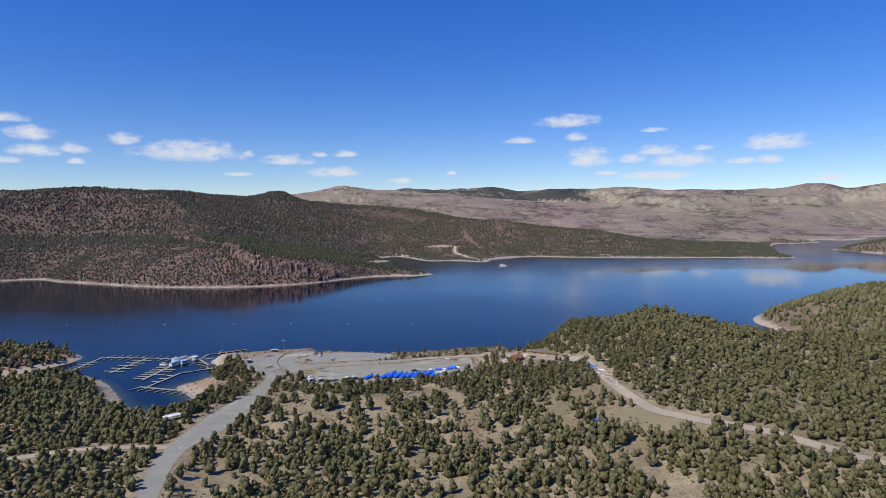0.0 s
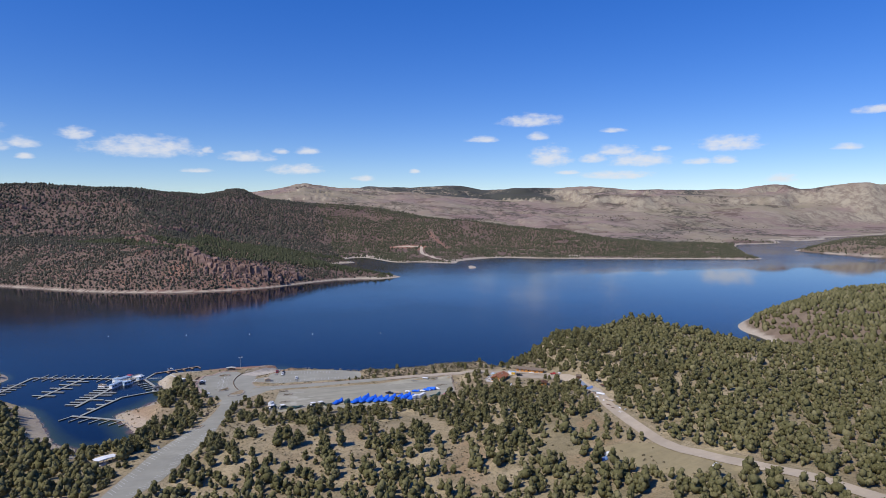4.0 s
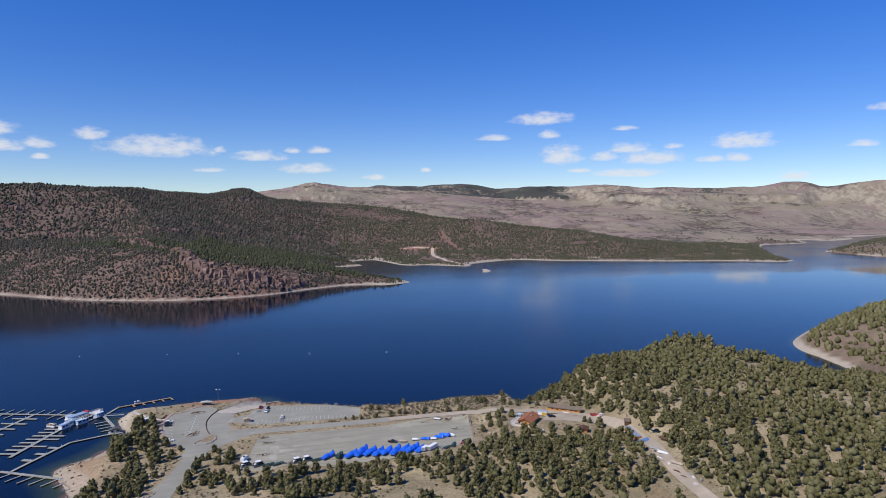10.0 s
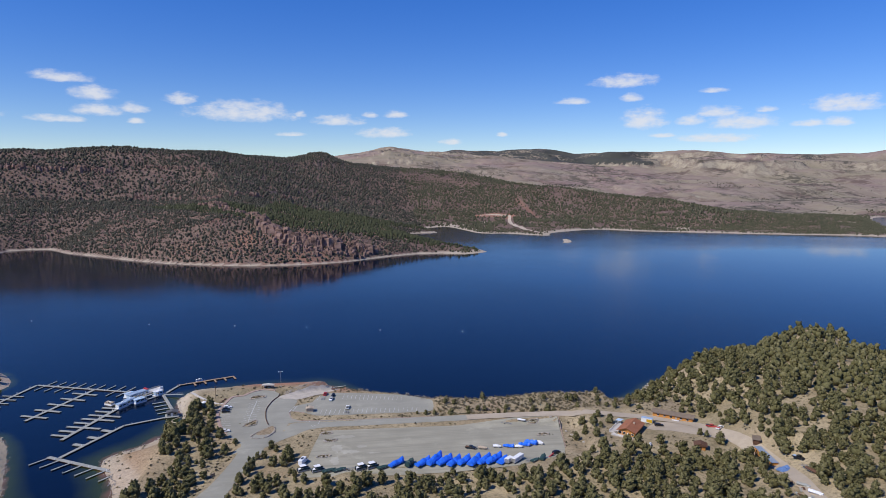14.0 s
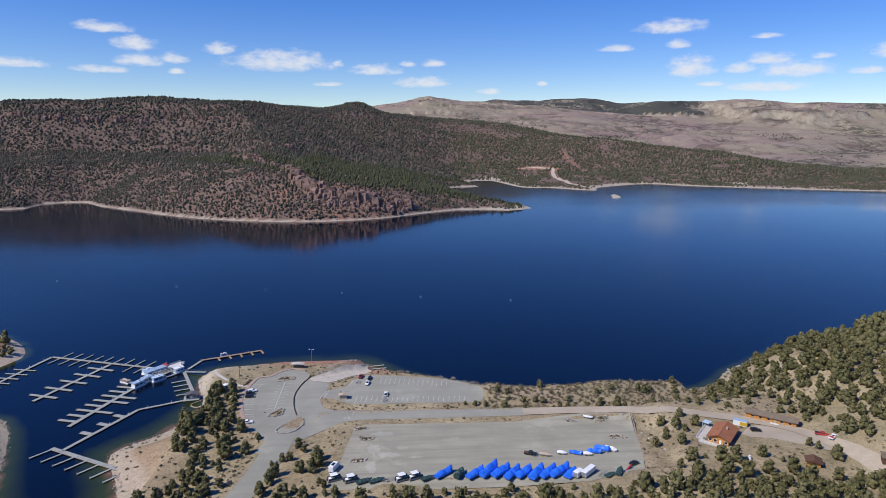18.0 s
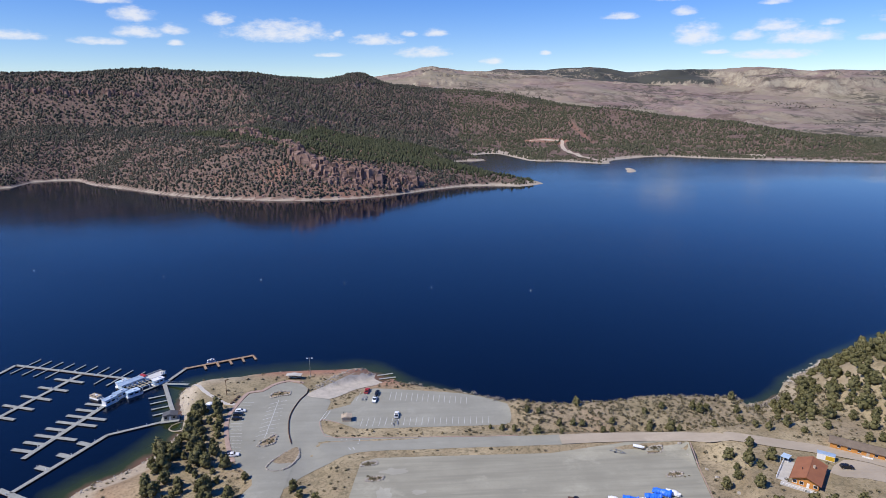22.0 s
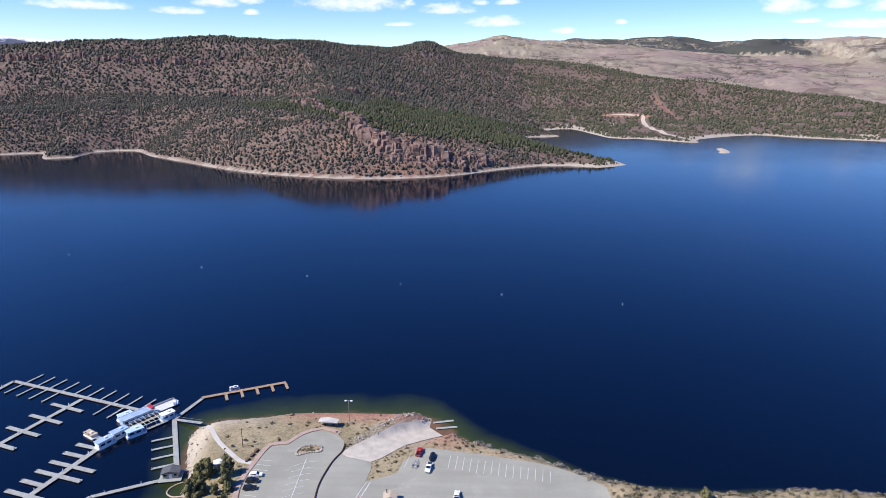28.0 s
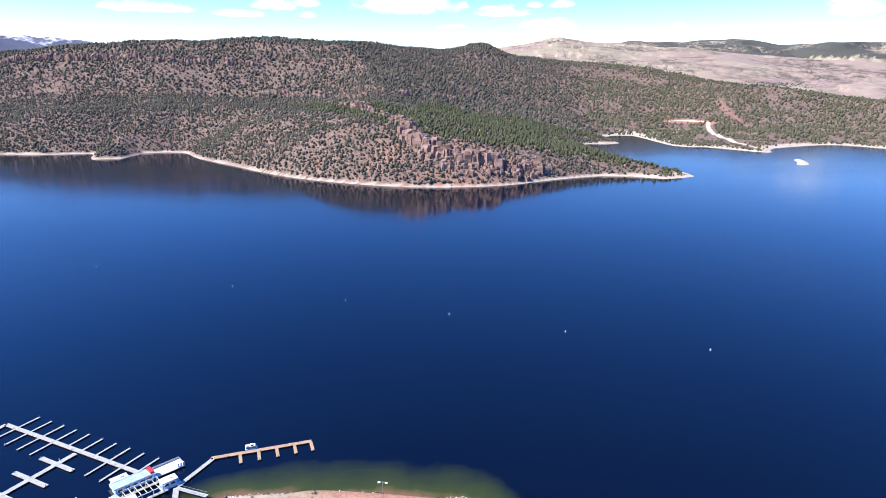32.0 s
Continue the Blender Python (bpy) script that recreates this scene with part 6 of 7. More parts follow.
suv(M_WHITE, "white car parked beside the sidewalk", -84.2, 208.2, 8)
suv(M_BLACK, "black car parked beside the sidewalk", -84.4, 204.8, 6)
suv(M_BLACK, "dark grey car parked beside the sidewalk", -84.0, 200.8, 8)
pickup(M_WHITE, "white pickup truck parked at the loop's edge", -78.4, 169.5, 10)
pickup(M_RED, "red pickup truck parked with an empty trailer", -26.7, 224.5, 80, M_BLACK)
boat_trailer(-27.6, 217.2, 80)
pickup(M_WHITE, "white pickup truck with a loaded trailer behind", -22.6, 214.8, -98)
boat_trailer(-21.7, 221.2, -98, M_BLACK)
pickup(M_WHITE, "white pickup truck parked in a trailer stall", -12.1, 199.0, 86)
boat_trailer(-12.5, 192.2, 86)
for k, (x, y) in enumerate(((-22.5, 256.0), (-21.0, 251.5))):
    pad = thing("ramp_dock", "weathered courtesy dock beside the ramp", "dock", x, y, 0.0, 14 - 3 * k, "docks of the ramp")
    part("walkway", box((4, 0, 0.25, 9, 1.3, 0.16)), M_DOCK, pad)
    for px in (1.0, 4.0, 7.0):
        part("float", box((px, 0, -0.2, 1.6, 1.1, 0.5)), M_FLOAT, pad)

# ---------------------------------------------------------------- stored boats on the gravel lot
van = thing("motor_van", "white van parked at the corner of the gravel lot", "van", -32.0, 120.0, height(-32, 120) + 0.13, 68, "parked vehicles")
part("body", slab([(-3.2, 0.45), (-3.2, 2.7), (1.6, 2.75), (2.2, 1.6), (3.1, 1.35), (3.2, 0.45)], -1.1, 1.1, 0.08), M_WHITE, van)
part("windscreen", slab([(1.72, 2.6), (2.24, 1.66), (2.3, 1.66), (1.78, 2.62)], -0.95, 0.95), M_GLASS, van)
part("side_window", box((1.2, 0, 1.7, 0.8, 2.24, 0.7), bevel=0.02), M_GLASS, van)
part("roof_panel", box((-0.8, 0, 2.72, 2.2, 1.2, 0.08)), M_BLACK, van)
for s in (-1, 1):
    for wx in (-1.9, 2.0):
        wheel(van, wx, 1.0 * s, 0.38)
for x, y, t in ((-31.0, 111.2, 22), (-24.3, 110.0, 20), (-4.2, 109.6, 24), (1.0, 110.6, 24)):
    canopy_boat(x, y, t)
tarped_boat(-19.3, 109.0, 24, 6.5, 2.4, 1.5, 3, M_GREEN, "open boat under a dark green cover", "fitted_cover")
tarped_boat(-14.4, 109.2, 24, 6.5, 2.4, 1.4, 4, M_GREEN, "open boat under a dark green cover", "fitted_cover")
boat_trailer(-9.6, 109.4, 24)
tarped_boat(6.0, 109.8, 26, 6.0, 2.3, 1.3, 6, M_GREEN, "low boat under a dark green cover", "fitted_cover")
tarped_boat(12.4, 112.2, 38, 8.5, 3.0, 2.7, 7)
tarped_boat(18.8, 111.6, 60, 6.5, 2.8, 2.5, 8, M_GREEN, "boat under a dark green cover", "fitted_cover")
for k, (x, y, size, high) in enumerate(((25.0, 111.6, 8.5, 2.8), (30.8, 112.4, 9.5, 3.6), (35.6, 111.2, 8.5, 2.9), (40.2, 110.8, 8, 2.6), (44.8, 110.2, 8.5, 2.7), (49.8, 110.2, 9, 3.1), (54.6, 109.8, 8.5, 2.9), (59.4, 109.6, 9, 3.0), (63.4, 108.2, 7, 2.4))):
    tarped_boat(x, y + (k * 7 % 5 - 2) * 0.3, 34 + (k * 11 % 7) * 2.5, size * (0.96 + 0.06 * (k * 5 % 4)), 3.3 + 0.2 * (k % 3), high * 1.08, 11 + k)


def box_trailer(x, y, turn, size, label):
    t = thing("enclosed_trailer", label, "trailer", x, y, height(x, y) + 0.13, turn, "trailers")
    part("box", box((0, 0, 0.6, size, 2.3, 2.1), bevel=0.06), M_WHITE, t)
    part("door", box((-size / 2 - 0.02, 0, 0.7, 0.06, 2.0, 1.9), bevel=0.02), M_STEEL, t)
    part("skirt", box((0, 0, 0.45, size * 0.98, 2.2, 0.18)), M_BLACK, t)
    part("tongue", bar((size / 2, 0, 0.55), (size / 2 + 1.3, 0, 0.5), 0.14), M_STEEL, t)
    for s in (-1, 1):
        for wx in (-0.5, 0.4):
            wheel(t, wx, 1.05 * s, 0.33)
    return t


box_trailer(66.0, 106.6, 44, 4.5, "small white enclosed trailer beside the covered boats")
box_trailer(70.5, 107.6, 44, 8.0, "long white enclosed trailer on the gravel lot")
boat_trailer(76.0, 105.4, 40)
tarped_boat(78.2, 103.8, 30, 5.0, 2.2, 1.2, 31, M_GREEN, "small boat under a dark green cover", "fitted_cover")
tarped_boat(82.4, 105.0, 60, 6.0, 2.4, 1.7, 32, M_GREEN, "boat under a dark green cover", "fitted_cover")
beam = thing("steel_beam", "long red steel beam lying on the ground", "beam", 87.5, 109.5, None, 50)
part("web", box((0, 0, 0.1, 8, 0.15, 0.6), bevel=0.01), M_RED, beam)
part("flange", box((0, 0, 0.0, 8, 0.6, 0.1), (0, 0, 0.7, 8, 0.6, 0.1), bevel=0.01), M_RED, beam)
suv(M_BLACK, "small dark utility vehicle at the lot's edge", 92.2, 114.9, 30, "utility_vehicle")
pickup(M_BLACK, "dark flatbed truck parked on the gravel", 51.0, 126.6, -24, M_TIMBER)
boat_trailer(57.0, 125.4, -24, M_TAN)
boat_trailer(64.6, 126.4, -20, M_WHITE, 5.0)
tarped_boat(70.6, 126.0, -26, 5.6, 2.4, 1.8, 41, label="boat wrapped in a bright blue tarpaulin")
boat_trailer(75.4, 124.6, -15, M_WHITE, 5.0)
tarped_boat(79.0, 126.6, -20, 6.0, 2.6, 2.0, 42, label="boat wrapped in a bright blue tarpaulin")
tarped_boat(83.0, 128.6, -38, 6.6, 2.8, 2.4, 43, label="boat wrapped in a bright blue tarpaulin")
tarped_boat(86.8, 128.0, -34, 5.2, 2.4, 1.9, 44, M_WHITE, "boat under a white cover", "fitted_cover")
boat_trailer(77.0, 158.5, -30)
tarped_boat(86.0, 159.5, -28, 4.5, 1.9, 1.2, 45, M_WHITE, "small white boat on the gravel", "fitted_cover")

# ---------------------------------------------------------------- house, cabins and yard
house = thing("lake_house", "orange log house with a rust-brown gabled roof", "house", 137.2, 128.8, 12.6, -41)
house.scale = (0.87, 0.87, 0.9)
part("wall", slab([(-4.8, 0), (-4.8, 3.0), (0, 4.6), (4.8, 3.0), (4.8, 0)], -8.4, 8.4), M_LOG, house)
for s in (-1, 1):
    part("roof_slope", loft([[(s * 0.0, -9.6, 5.25), (s * 5.8, -9.6, 3.0), (s * 5.8, -9.6, 2.8), (0, -9.6, 5.0)], [(s * 0.0, 9.6, 5.25), (s * 5.8, 9.6, 3.0), (s * 5.8, 9.6, 2.8), (0, 9.6, 5.0)]]), M_ROOF, house)
part("ridge_cap", box((0, 0, 5.2, 0.5, 19.2, 0.12)), M_ROOF, house)
part("chimney", box((1.6, 1.0, 4.2, 0.8, 0.8, 1.6)), M_TAN, house)
part("vent_pipe", round_bar((-2.2, -2.5, 4.0), (-2.2, -2.5, 5.3), 0.12), M_BLACK, house)
door = part("door", box((1.0, -8.44, 0.1, 1.0, 0.1, 2.1)), M_WHITE, house)
part("handle", box((1.35, -8.52, 1.05, 0.08, 0.06, 0.14), bevel=0.01), M_STEEL, door)
for wx in (-3.8, -1.4, 3.6):
    w = part("window", box((wx, -8.43, 1.0, 1.3, 0.1, 1.2)), M_GLASS, house)
    part("window_frame", box((wx, -8.47, 0.9, 1.55, 0.08, 0.1), (wx, -8.47, 2.2, 1.55, 0.08, 0.1), (wx - 0.72, -8.47, 0.9, 0.1, 0.08, 1.4), (wx + 0.72, -8.47, 0.9, 0.1, 0.08, 1.4), bevel=0), M_WHITE, w)
for wy in (-5.5, -1.5, 2.5, 6.0):
    w = part("window", box((-4.84, wy, 1.0, 0.1, 1.4, 1.2)), M_GLASS, house)
    part("window_frame", box((-4.88, wy, 0.9, 0.06, 1.6, 0.1), (-4.88, wy, 2.2, 0.06, 1.6, 0.1), bevel=0), M_WHITE, w)
deck = thing("veranda", "wooden deck with white railings round the house", "deck", 133.9, 131.6, 12.65, -41)
deck.scale = (0.87, 0.87, 0.9)
part("floor", box((-3.6, 0.5, 0.0, 4.4, 17.5, 0.25), (3.6, -10.2, 0.0, 14.0, 3.6, 0.25)), M_CONCRETE, deck)
for k in range(9):
    part("rail_post", box((-5.7, -8.0 + 2.1 * k, 0.2, 0.12, 0.12, 1.1)), M_WHITE, deck)
part("handrail", box((-5.7, 0.4, 1.2, 0.14, 17.2, 0.12), (-5.7, 0.4, 0.65, 0.08, 17.2, 0.1), bevel=0.01), M_WHITE, deck)
part("front_rail", box((3.4, -11.9, 1.2, 13.6, 0.14, 0.12), (3.4, -11.9, 0.65, 13.6, 0.08, 0.1), bevel=0.01), M_WHITE, deck)
for k in range(6):
    part("front_post", box((-3.3 + 2.65 * k, -11.9, 0.2, 0.12, 0.12, 1.1)), M_WHITE, deck)
pool = thing("blue_awning", "pale blue awning over the corner of the house", "awning", 135.8, 140.4, None, 40)
part("sheet", box((0, 0, 2.2, 3.6, 3.0, 0.1), bevel=0.02), M_LIGHTBLUE, pool)
for px in (-1.6, 1.6):
    for s in (-1.3, 1.3):
        part("post", bar((px, s, -0.2), (px, s, 2.25), 0.1), M_WHITE, pool)
bus = thing("storage_container", "white and yellow container behind the house", "container", 151.6, 140.2, None, -36)
part("box", box((0, 0, 0, 6.0, 2.4, 2.4), bevel=0.05), M_WHITE, bus)
part("roof", box((0, 0, 2.4, 6.1, 2.5, 0.12)), M_BLUEROOF, bus)
part("side_panel", box((1.4, -1.23, 0.3, 3.0, 0.06, 1.7), bevel=0.01), M_YELLOW, bus)
cabin = thing("long_cabin", "long orange log cabin with a grey-brown roof", "cabin", 168.5, 143.5, None, -38)
part("wall", slab([(-2.6, -0.4), (-2.6, 2.6), (0, 3.7), (2.6, 2.6), (2.6, -0.4)], -10.6, 10.6), M_LOG, cabin)
cabin.matrix_basis = cabin.matrix_basis @ Matrix.Rotation(radians(90), 4, "Z")
for s in (-1, 1):
    part("roof_slope", loft([[(0, -11.3, 4.0), (s * 3.3, -11.3, 2.6), (s * 3.3, -11.3, 2.42), (0, -11.3, 3.8)], [(0, 11.3, 4.0), (s * 3.3, 11.3, 2.6), (s * 3.3, 11.3, 2.42), (0, 11.3, 3.8)]]), M_SHINGLE, cabin)
for s in (-1, 1):
    for wy in (-8.0, -4.6, 0.8, 4.2, 7.6):
        w = part("window", box((2.63 * s, wy, 1.0, 0.08, 1.1, 1.0)), M_GLASS, cabin)
        part("window_frame", box((2.66 * s, wy, 0.92, 0.06, 1.3, 0.1), (2.66 * s, wy, 1.98, 0.06, 1.3, 0.1), bevel=0), M_WHITE, w)
    part("door", box((2.63 * s, -2.0, 0.0, 0.08, 1.0, 2.0)), M_TAN, cabin)
porch = part("porch", box((-3.6, -2.0, -0.3, 2.0, 3.6, 0.3)), M_TIMBER, cabin)
part("porch_rail", box((-4.5, -2.0, 0.0, 0.1, 3.6, 0.95), (-3.6, -3.75, 0.0, 1.8, 0.1, 0.95)), M_WHITE, porch)
suv(M_BLACK, "black car parked beside the house", 155.0, 133.2, -12)
pickup(M_RED, "red pickup truck parked in the yard", 180.6, 125.2, -35, M_BLACK)
pickup(M_WHITE, "white pickup truck parked in the yard", 182.6, 120.4, 30, M_RED)
shed = thing("log_shed", "small orange shed with a dark brown roof", "shed", 161.5, 102.4, None, -28)
part("wall", box((0, 0, -0.4, 4.6, 4.0, 2.8)), M_LOG, shed)
part("roof", slab([(-3.2, 2.3), (0, 3.4), (3.2, 2.3), (3.2, 2.1), (-3.2, 2.1)], -2.7, 2.7), M_TIMBER, shed)
part("door", box((0, -2.03, 0, 1.1, 0.08, 1.9)), M_TIMBER, shed)
gas = thing("propane_tank", "white propane tank on legs in the grass", "tank", 138.4, 108.7, None, 60)
part("tank", round_bar((-1.6, 0, 1.0), (1.6, 0, 1.0), 0.55, sides=14), M_WHITE, gas)
part("leg", box((-1.0, 0, -0.2, 0.2, 0.9, 0.8), (1.0, 0, -0.2, 0.2, 0.9, 0.8)), M_STEEL, gas)
part("valve", box((0, 0, 1.5, 0.4, 0.4, 0.25)), M_STEEL, gas)
for k in range(7):
    x, y = 112 + 1.3 * k - 9, 160 - 5.5 * k
    r = thing("boulder", "pale weathered boulder at the lot's edge", "rock", x, y, height(x, y) - 0.2, 40 * k, "boulders by the lot")
    v, f = blob(np.random.RandomState(90 + k), np.array([0, 0, 0.35]), np.array([0.9, 0.7, 0.6]))
    mesh_object("stone", v, f, M_STONE, r)

# ---------------------------------------------------------------- along the dirt road
barn = thing("construction_trailer", "long yellow-orange trailer with a blue roof", "trailer", 180.5, 79.5, None, 80, "trailers")
part("box", box((0, 0, 0.5, 17, 3.0, 2.6), bevel=0.05), M_LOG, barn)
part("roof", slab([(-8.8, 3.1), (-8.8, 3.25), (8.8, 3.25), (8.8, 3.1)], -1.65, 1.65), M_SHEETROOF, barn)
for k in range(4):
    part("window", box((-6 + 4 * k, 1.52, 1.5, 1.2, 0.06, 0.9), (-6 + 4 * k, -1.52, 1.5, 1.2, 0.06, 0.9), bevel=0.01), M_GLASS, barn)
part("door", box((2, 1.53, 0.6, 0.9, 0.06, 2.0), bevel=0.01), M_WHITE, barn)
part("skirt", box((0, 0, -0.3, 16.6, 2.7, 0.8)), M_TIMBER, barn)
heap = thing("tarpaulin_heap", "heap of goods under a blue tarpaulin", "tarpaulin", 178.0, 63.5, None, 20)
part("tarpaulin", tent(5.5, 4.0, 0.2, 1.9, 51), M_FADED, heap)
part("pallet", box((0, 0, -0.2, 5.0, 3.4, 0.5)), M_TIMBER, heap)
pickup(M_BLACK, "dark blue truck parked on the dirt road's verge", 187.5, 67.0, -65, M_BLUEROOF)
boat_trailer(184.8, 58.0, -65)
# long brown flatbed, made with the loaded boat trailer's shape; no boat here
boat_trailer(183.4, 52.5, -80, M_TIMBER, 9.0)
# three pale scrap heaps, made with the covered boat's shape
tarped_boat(171.0, 42.0, -50, 5.0, 2.0, 1.3, 52, M_DOCK, "white scrap heap beside the dirt road, built as a covered boat", "fitted_cover")
tarped_boat(170.5, 34.5, -55, 5.2, 2.1, 1.3, 53, M_WHITE, "white scrap heap beside the dirt road, built as a covered boat", "fitted_cover")
tarped_boat(169.6, 21.5, -60, 5.5, 2.2, 1.4, 54, M_TAN, "cream scrap heap beside the dirt road, built as a covered boat", "fitted_cover")
shacks = thing("wooden_shack", "small brown shack beside the dirt road", "shed", 186.0, 95.0, None, 60)
part("wall", box((0, 0, -0.3, 4.5, 3.0, 2.6)), M_TIMBER, shacks)
part("roof", slab([(-2.7, 2.2), (-2.7, 2.35), (2.7, 2.75), (2.7, 2.6)], -1.9, 1.9), M_SHINGLE, shacks)
part("door", box((0, -1.53, 0, 0.9, 0.06, 1.9), bevel=0.01), M_TAN, shacks)
for k in range(26):
    rr = random.Random(700 + k)
    x, y = 168.5 + rr.uniform(-4, 2.0), 50 - 1.9 * k + rr.uniform(-1, 1)
    j = thing("lumber_stack", "stack of weathered planks and scrap beside the road", "lumber", x, y, None, rr.uniform(40, 130), "scrap beside the road")
    part("plank", box(*[(rr.uniform(-0.3, 0.3), 0.3 * i - 0.4, 0.0, rr.uniform(2, 3.5), 0.26, rr.uniform(0.15, 0.5)) for i in range(4)]), rr.choice((M_WHITE, M_TAN, M_DOCK, M_TIMBER)), j)
camp = thing("camp_tarpaulin", "blue tarpaulin shelter at the edge of the clearing", "tarpaulin", 126.5, -47.0, None, 20)
part("tarpaulin", tent(5.0, 3.2, 0.2, 1.6, 61), M_FADED, camp)
part("pole", bar((0, 0, 0), (0, 0, 1.7), 0.1), M_STEEL, camp)
tarped_boat(131.5, -42.5, 30, 3.6, 2.0, 1.8, 62, M_WHITE, "small white camper cover beside the clearing", "fitted_cover")
suv(M_WHITE, "white car parked in the dry grass clearing", 166.0, -80.5, 20)

# ---------------------------------------------------------------- by the lake road
shelter = thing("picnic_shelter", "open shelter with a long white roof beside the road", "shelter", -117.5, 42.5, None, 34)
part("roof", slab([(-5.4, 2.9), (0, 3.25), (5.4, 2.9), (5.4, 2.7), (-5.4, 2.7)], -2.6, 2.6), M_WHITE, shelter)
for px in (-4.6, 0, 4.6):
    for s in (-2.1, 2.1):
        part("post", box((px, s, -0.4, 0.22, 0.22, 3.2)), M_TIMBER, shelter)
part("floor", box((0, 0, -0.25, 10.4, 4.8, 0.35)), M_CONCRETE, shelter)
for px in (-2.3, 2.3):
    part("picnic_table", box((px, 0, 0.75, 1.8, 0.8, 0.08), (px, 0.7, 0.45, 1.8, 0.3, 0.06), (px, -0.7, 0.45, 1.8, 0.3, 0.06), (px, 0, 0.1, 0.2, 1.0, 0.66)), M_TIMBER, shelter)
board = thing("sign_board", "small pale sign board on posts by the road", "sign", -72.5, 113.0, None, 30)
part("panel", box((0, 0, 0.8, 2.0, 0.1, 1.2)), M_TAN, board)
part("bar", box((0, -0.07, 1.6, 1.5, 0.02, 0.12), (0, -0.07, 1.3, 1.3, 0.02, 0.12), bevel=0), M_TIMBER, board)
for s in (-0.9, 0.9):
    part("post", box((s, 0, -0.3, 0.14, 0.14, 2.4)), M_TIMBER, board)
booth = thing("pay_station", "white pay station by the lake road", "booth", -93.5, 57.0, None, 20)
part("case", box((0, 0, 0, 0.9, 0.7, 1.6), bevel=0.05), M_WHITE, booth)
part("hood", box((0, 0, 1.6, 1.1, 0.9, 0.12)), M_TIMBER, booth)


# rings of stones round the planted islands of the lots
stone_shapes = []
for k in range(4):
    v, f = blob(np.random.RandomState(200 + k), np.array([0, 0, 0.22]), np.array([0.55, 0.45, 0.36]), 0.22)
    ob = mesh_object("stone", v, f, M_STONE)
    stone_shapes.append(ob.data)
    bpy.data.objects.remove(ob)


def stone_ring(label, outline, seed, inner=True):
    line = curve(outline, 0.85)
    cx, cy = line.mean(0)
    ring = thing("stone_ring", label, "planted island", cx, cy, None, 0, "stone-ringed islands")
    base = height(cx, cy)
    if inner:
        v = np.concatenate([[(0, 0, 0.32)], np.column_stack([line - (cx, cy), np.full(len(line), 0.16)])])
        n = len(line)
        mesh_object("soil", v, [(0, k + 1, (k + 1) % n + 1) for k in range(n)], M_EARTH, ring)
    rr = random.Random(seed)
    for x, y in line:
        s = new("stone", rr.choice(stone_shapes))
        s.parent = ring
        k = rr.uniform(0.7, 1.35)
        s.matrix_basis = pose(x - cx, y - cy, height(x, y) - base + 0.08, 0, 0, rr.uniform(0, 360)) @ Matrix.Diagonal((k, k, k * rr.uniform(0.8, 1.2), 1))
    return ring


stone_ring("heap of pale stones ringing a planted island in the loop", [(-73, 221.7), (-72, 227), (-65.2, 227.7), (-64.5, 224.3), (-68, 223.5)], 1)
stone_ring("pale stones ringing a small planted island", [(-70, 178.4), (-64.4, 186.0), (-63.4, 182), (-63.7, 178.9), (-68.2, 176.4)], 2)
stone_ring("pale stones ringing a bare earth island at the junction", [(-62.9, 159.8), (-59.6, 167.5), (-53.5, 174.1), (-51.5, 167), (-54.4, 158.6), (-60, 156.8)], 3)
for k, (x, y) in enumerate(((-20.3, 147), (-22.8, 127), (-23, 158), (93, 141), (92, 158))):
    stone_ring("loose ring of pale stones on the gravel lot", [(x - 3.2, y - 1.2), (x - 1.2, y + 1.3), (x + 3.2, y + 1.2), (x + 2.0, y - 1.1)], 10 + k)
stone_ring("loose ring of pale stones beside the lake road", [(-80, 88), (-77, 93), (-73, 93), (-75, 88)], 20)

# ---------------------------------------------------------------- rocks, crags and brush
def rocks(name, spots, material, label, seed, tall=1.0):
    rng = np.random.RandomState(seed)
    shapes = [blob(rng, np.array([0, 0, 0.2]), np.array([0.5, 0.42, 0.5 * tall]), 0.35) for _ in range(8)]
    return spread(name, shapes, spots, material, label, "rocks", False)


def scatter_on(line, wide, count, small, big, seed):
    """Spots for stones along a line of the plan."""
    rng = np.random.RandomState(seed)
    p = np.array(line, float)[rng.randint(len(line), size=count)] + rng.normal(0, wide, (count, 2))
    s = rng.uniform(small, big, count)
    return np.column_stack([p, lay(p[:, 0], p[:, 1]) - s * 0.15, s, s * rng.uniform(0.6, 1.1, count), rng.uniform(0, 6.28, count)])


beach = [s for s in SHORE_NEAR if s[0] < 60 and s[1] > 60]
rocks("shore_stones", scatter_on(curve(beach, 3, False), 2.6, 2600, 0.3, 1.2, 301), M_STONE, "pale loose stones along the near shore", 302)
rocks("riprap", scatter_on(curve([(-52, 233), (-43, 244), (-31, 256), (-22, 259)], 1, False), 1.1, 300, 0.4, 1.1, 303), M_STONE, "pale riprap boulders beside the boat ramp", 304)
rocks("cove_rocks", scatter_on(curve([(190, 231), (200, 238), (212, 245), (230, 258)], 1, False), 2.2, 160, 0.6, 2.4, 307), M_STONE, "pale boulders on the shore of the cove", 308)
rocks("riprap_bank", scatter_on(curve([(-18, 242), (-8, 236), (15, 228), (40, 215), (80, 209), (130, 209), (164, 209)], 1, False), 1.2, 420, 0.4, 1.1, 305), M_STONE, "pale riprap boulders under the trailer lot", 306)

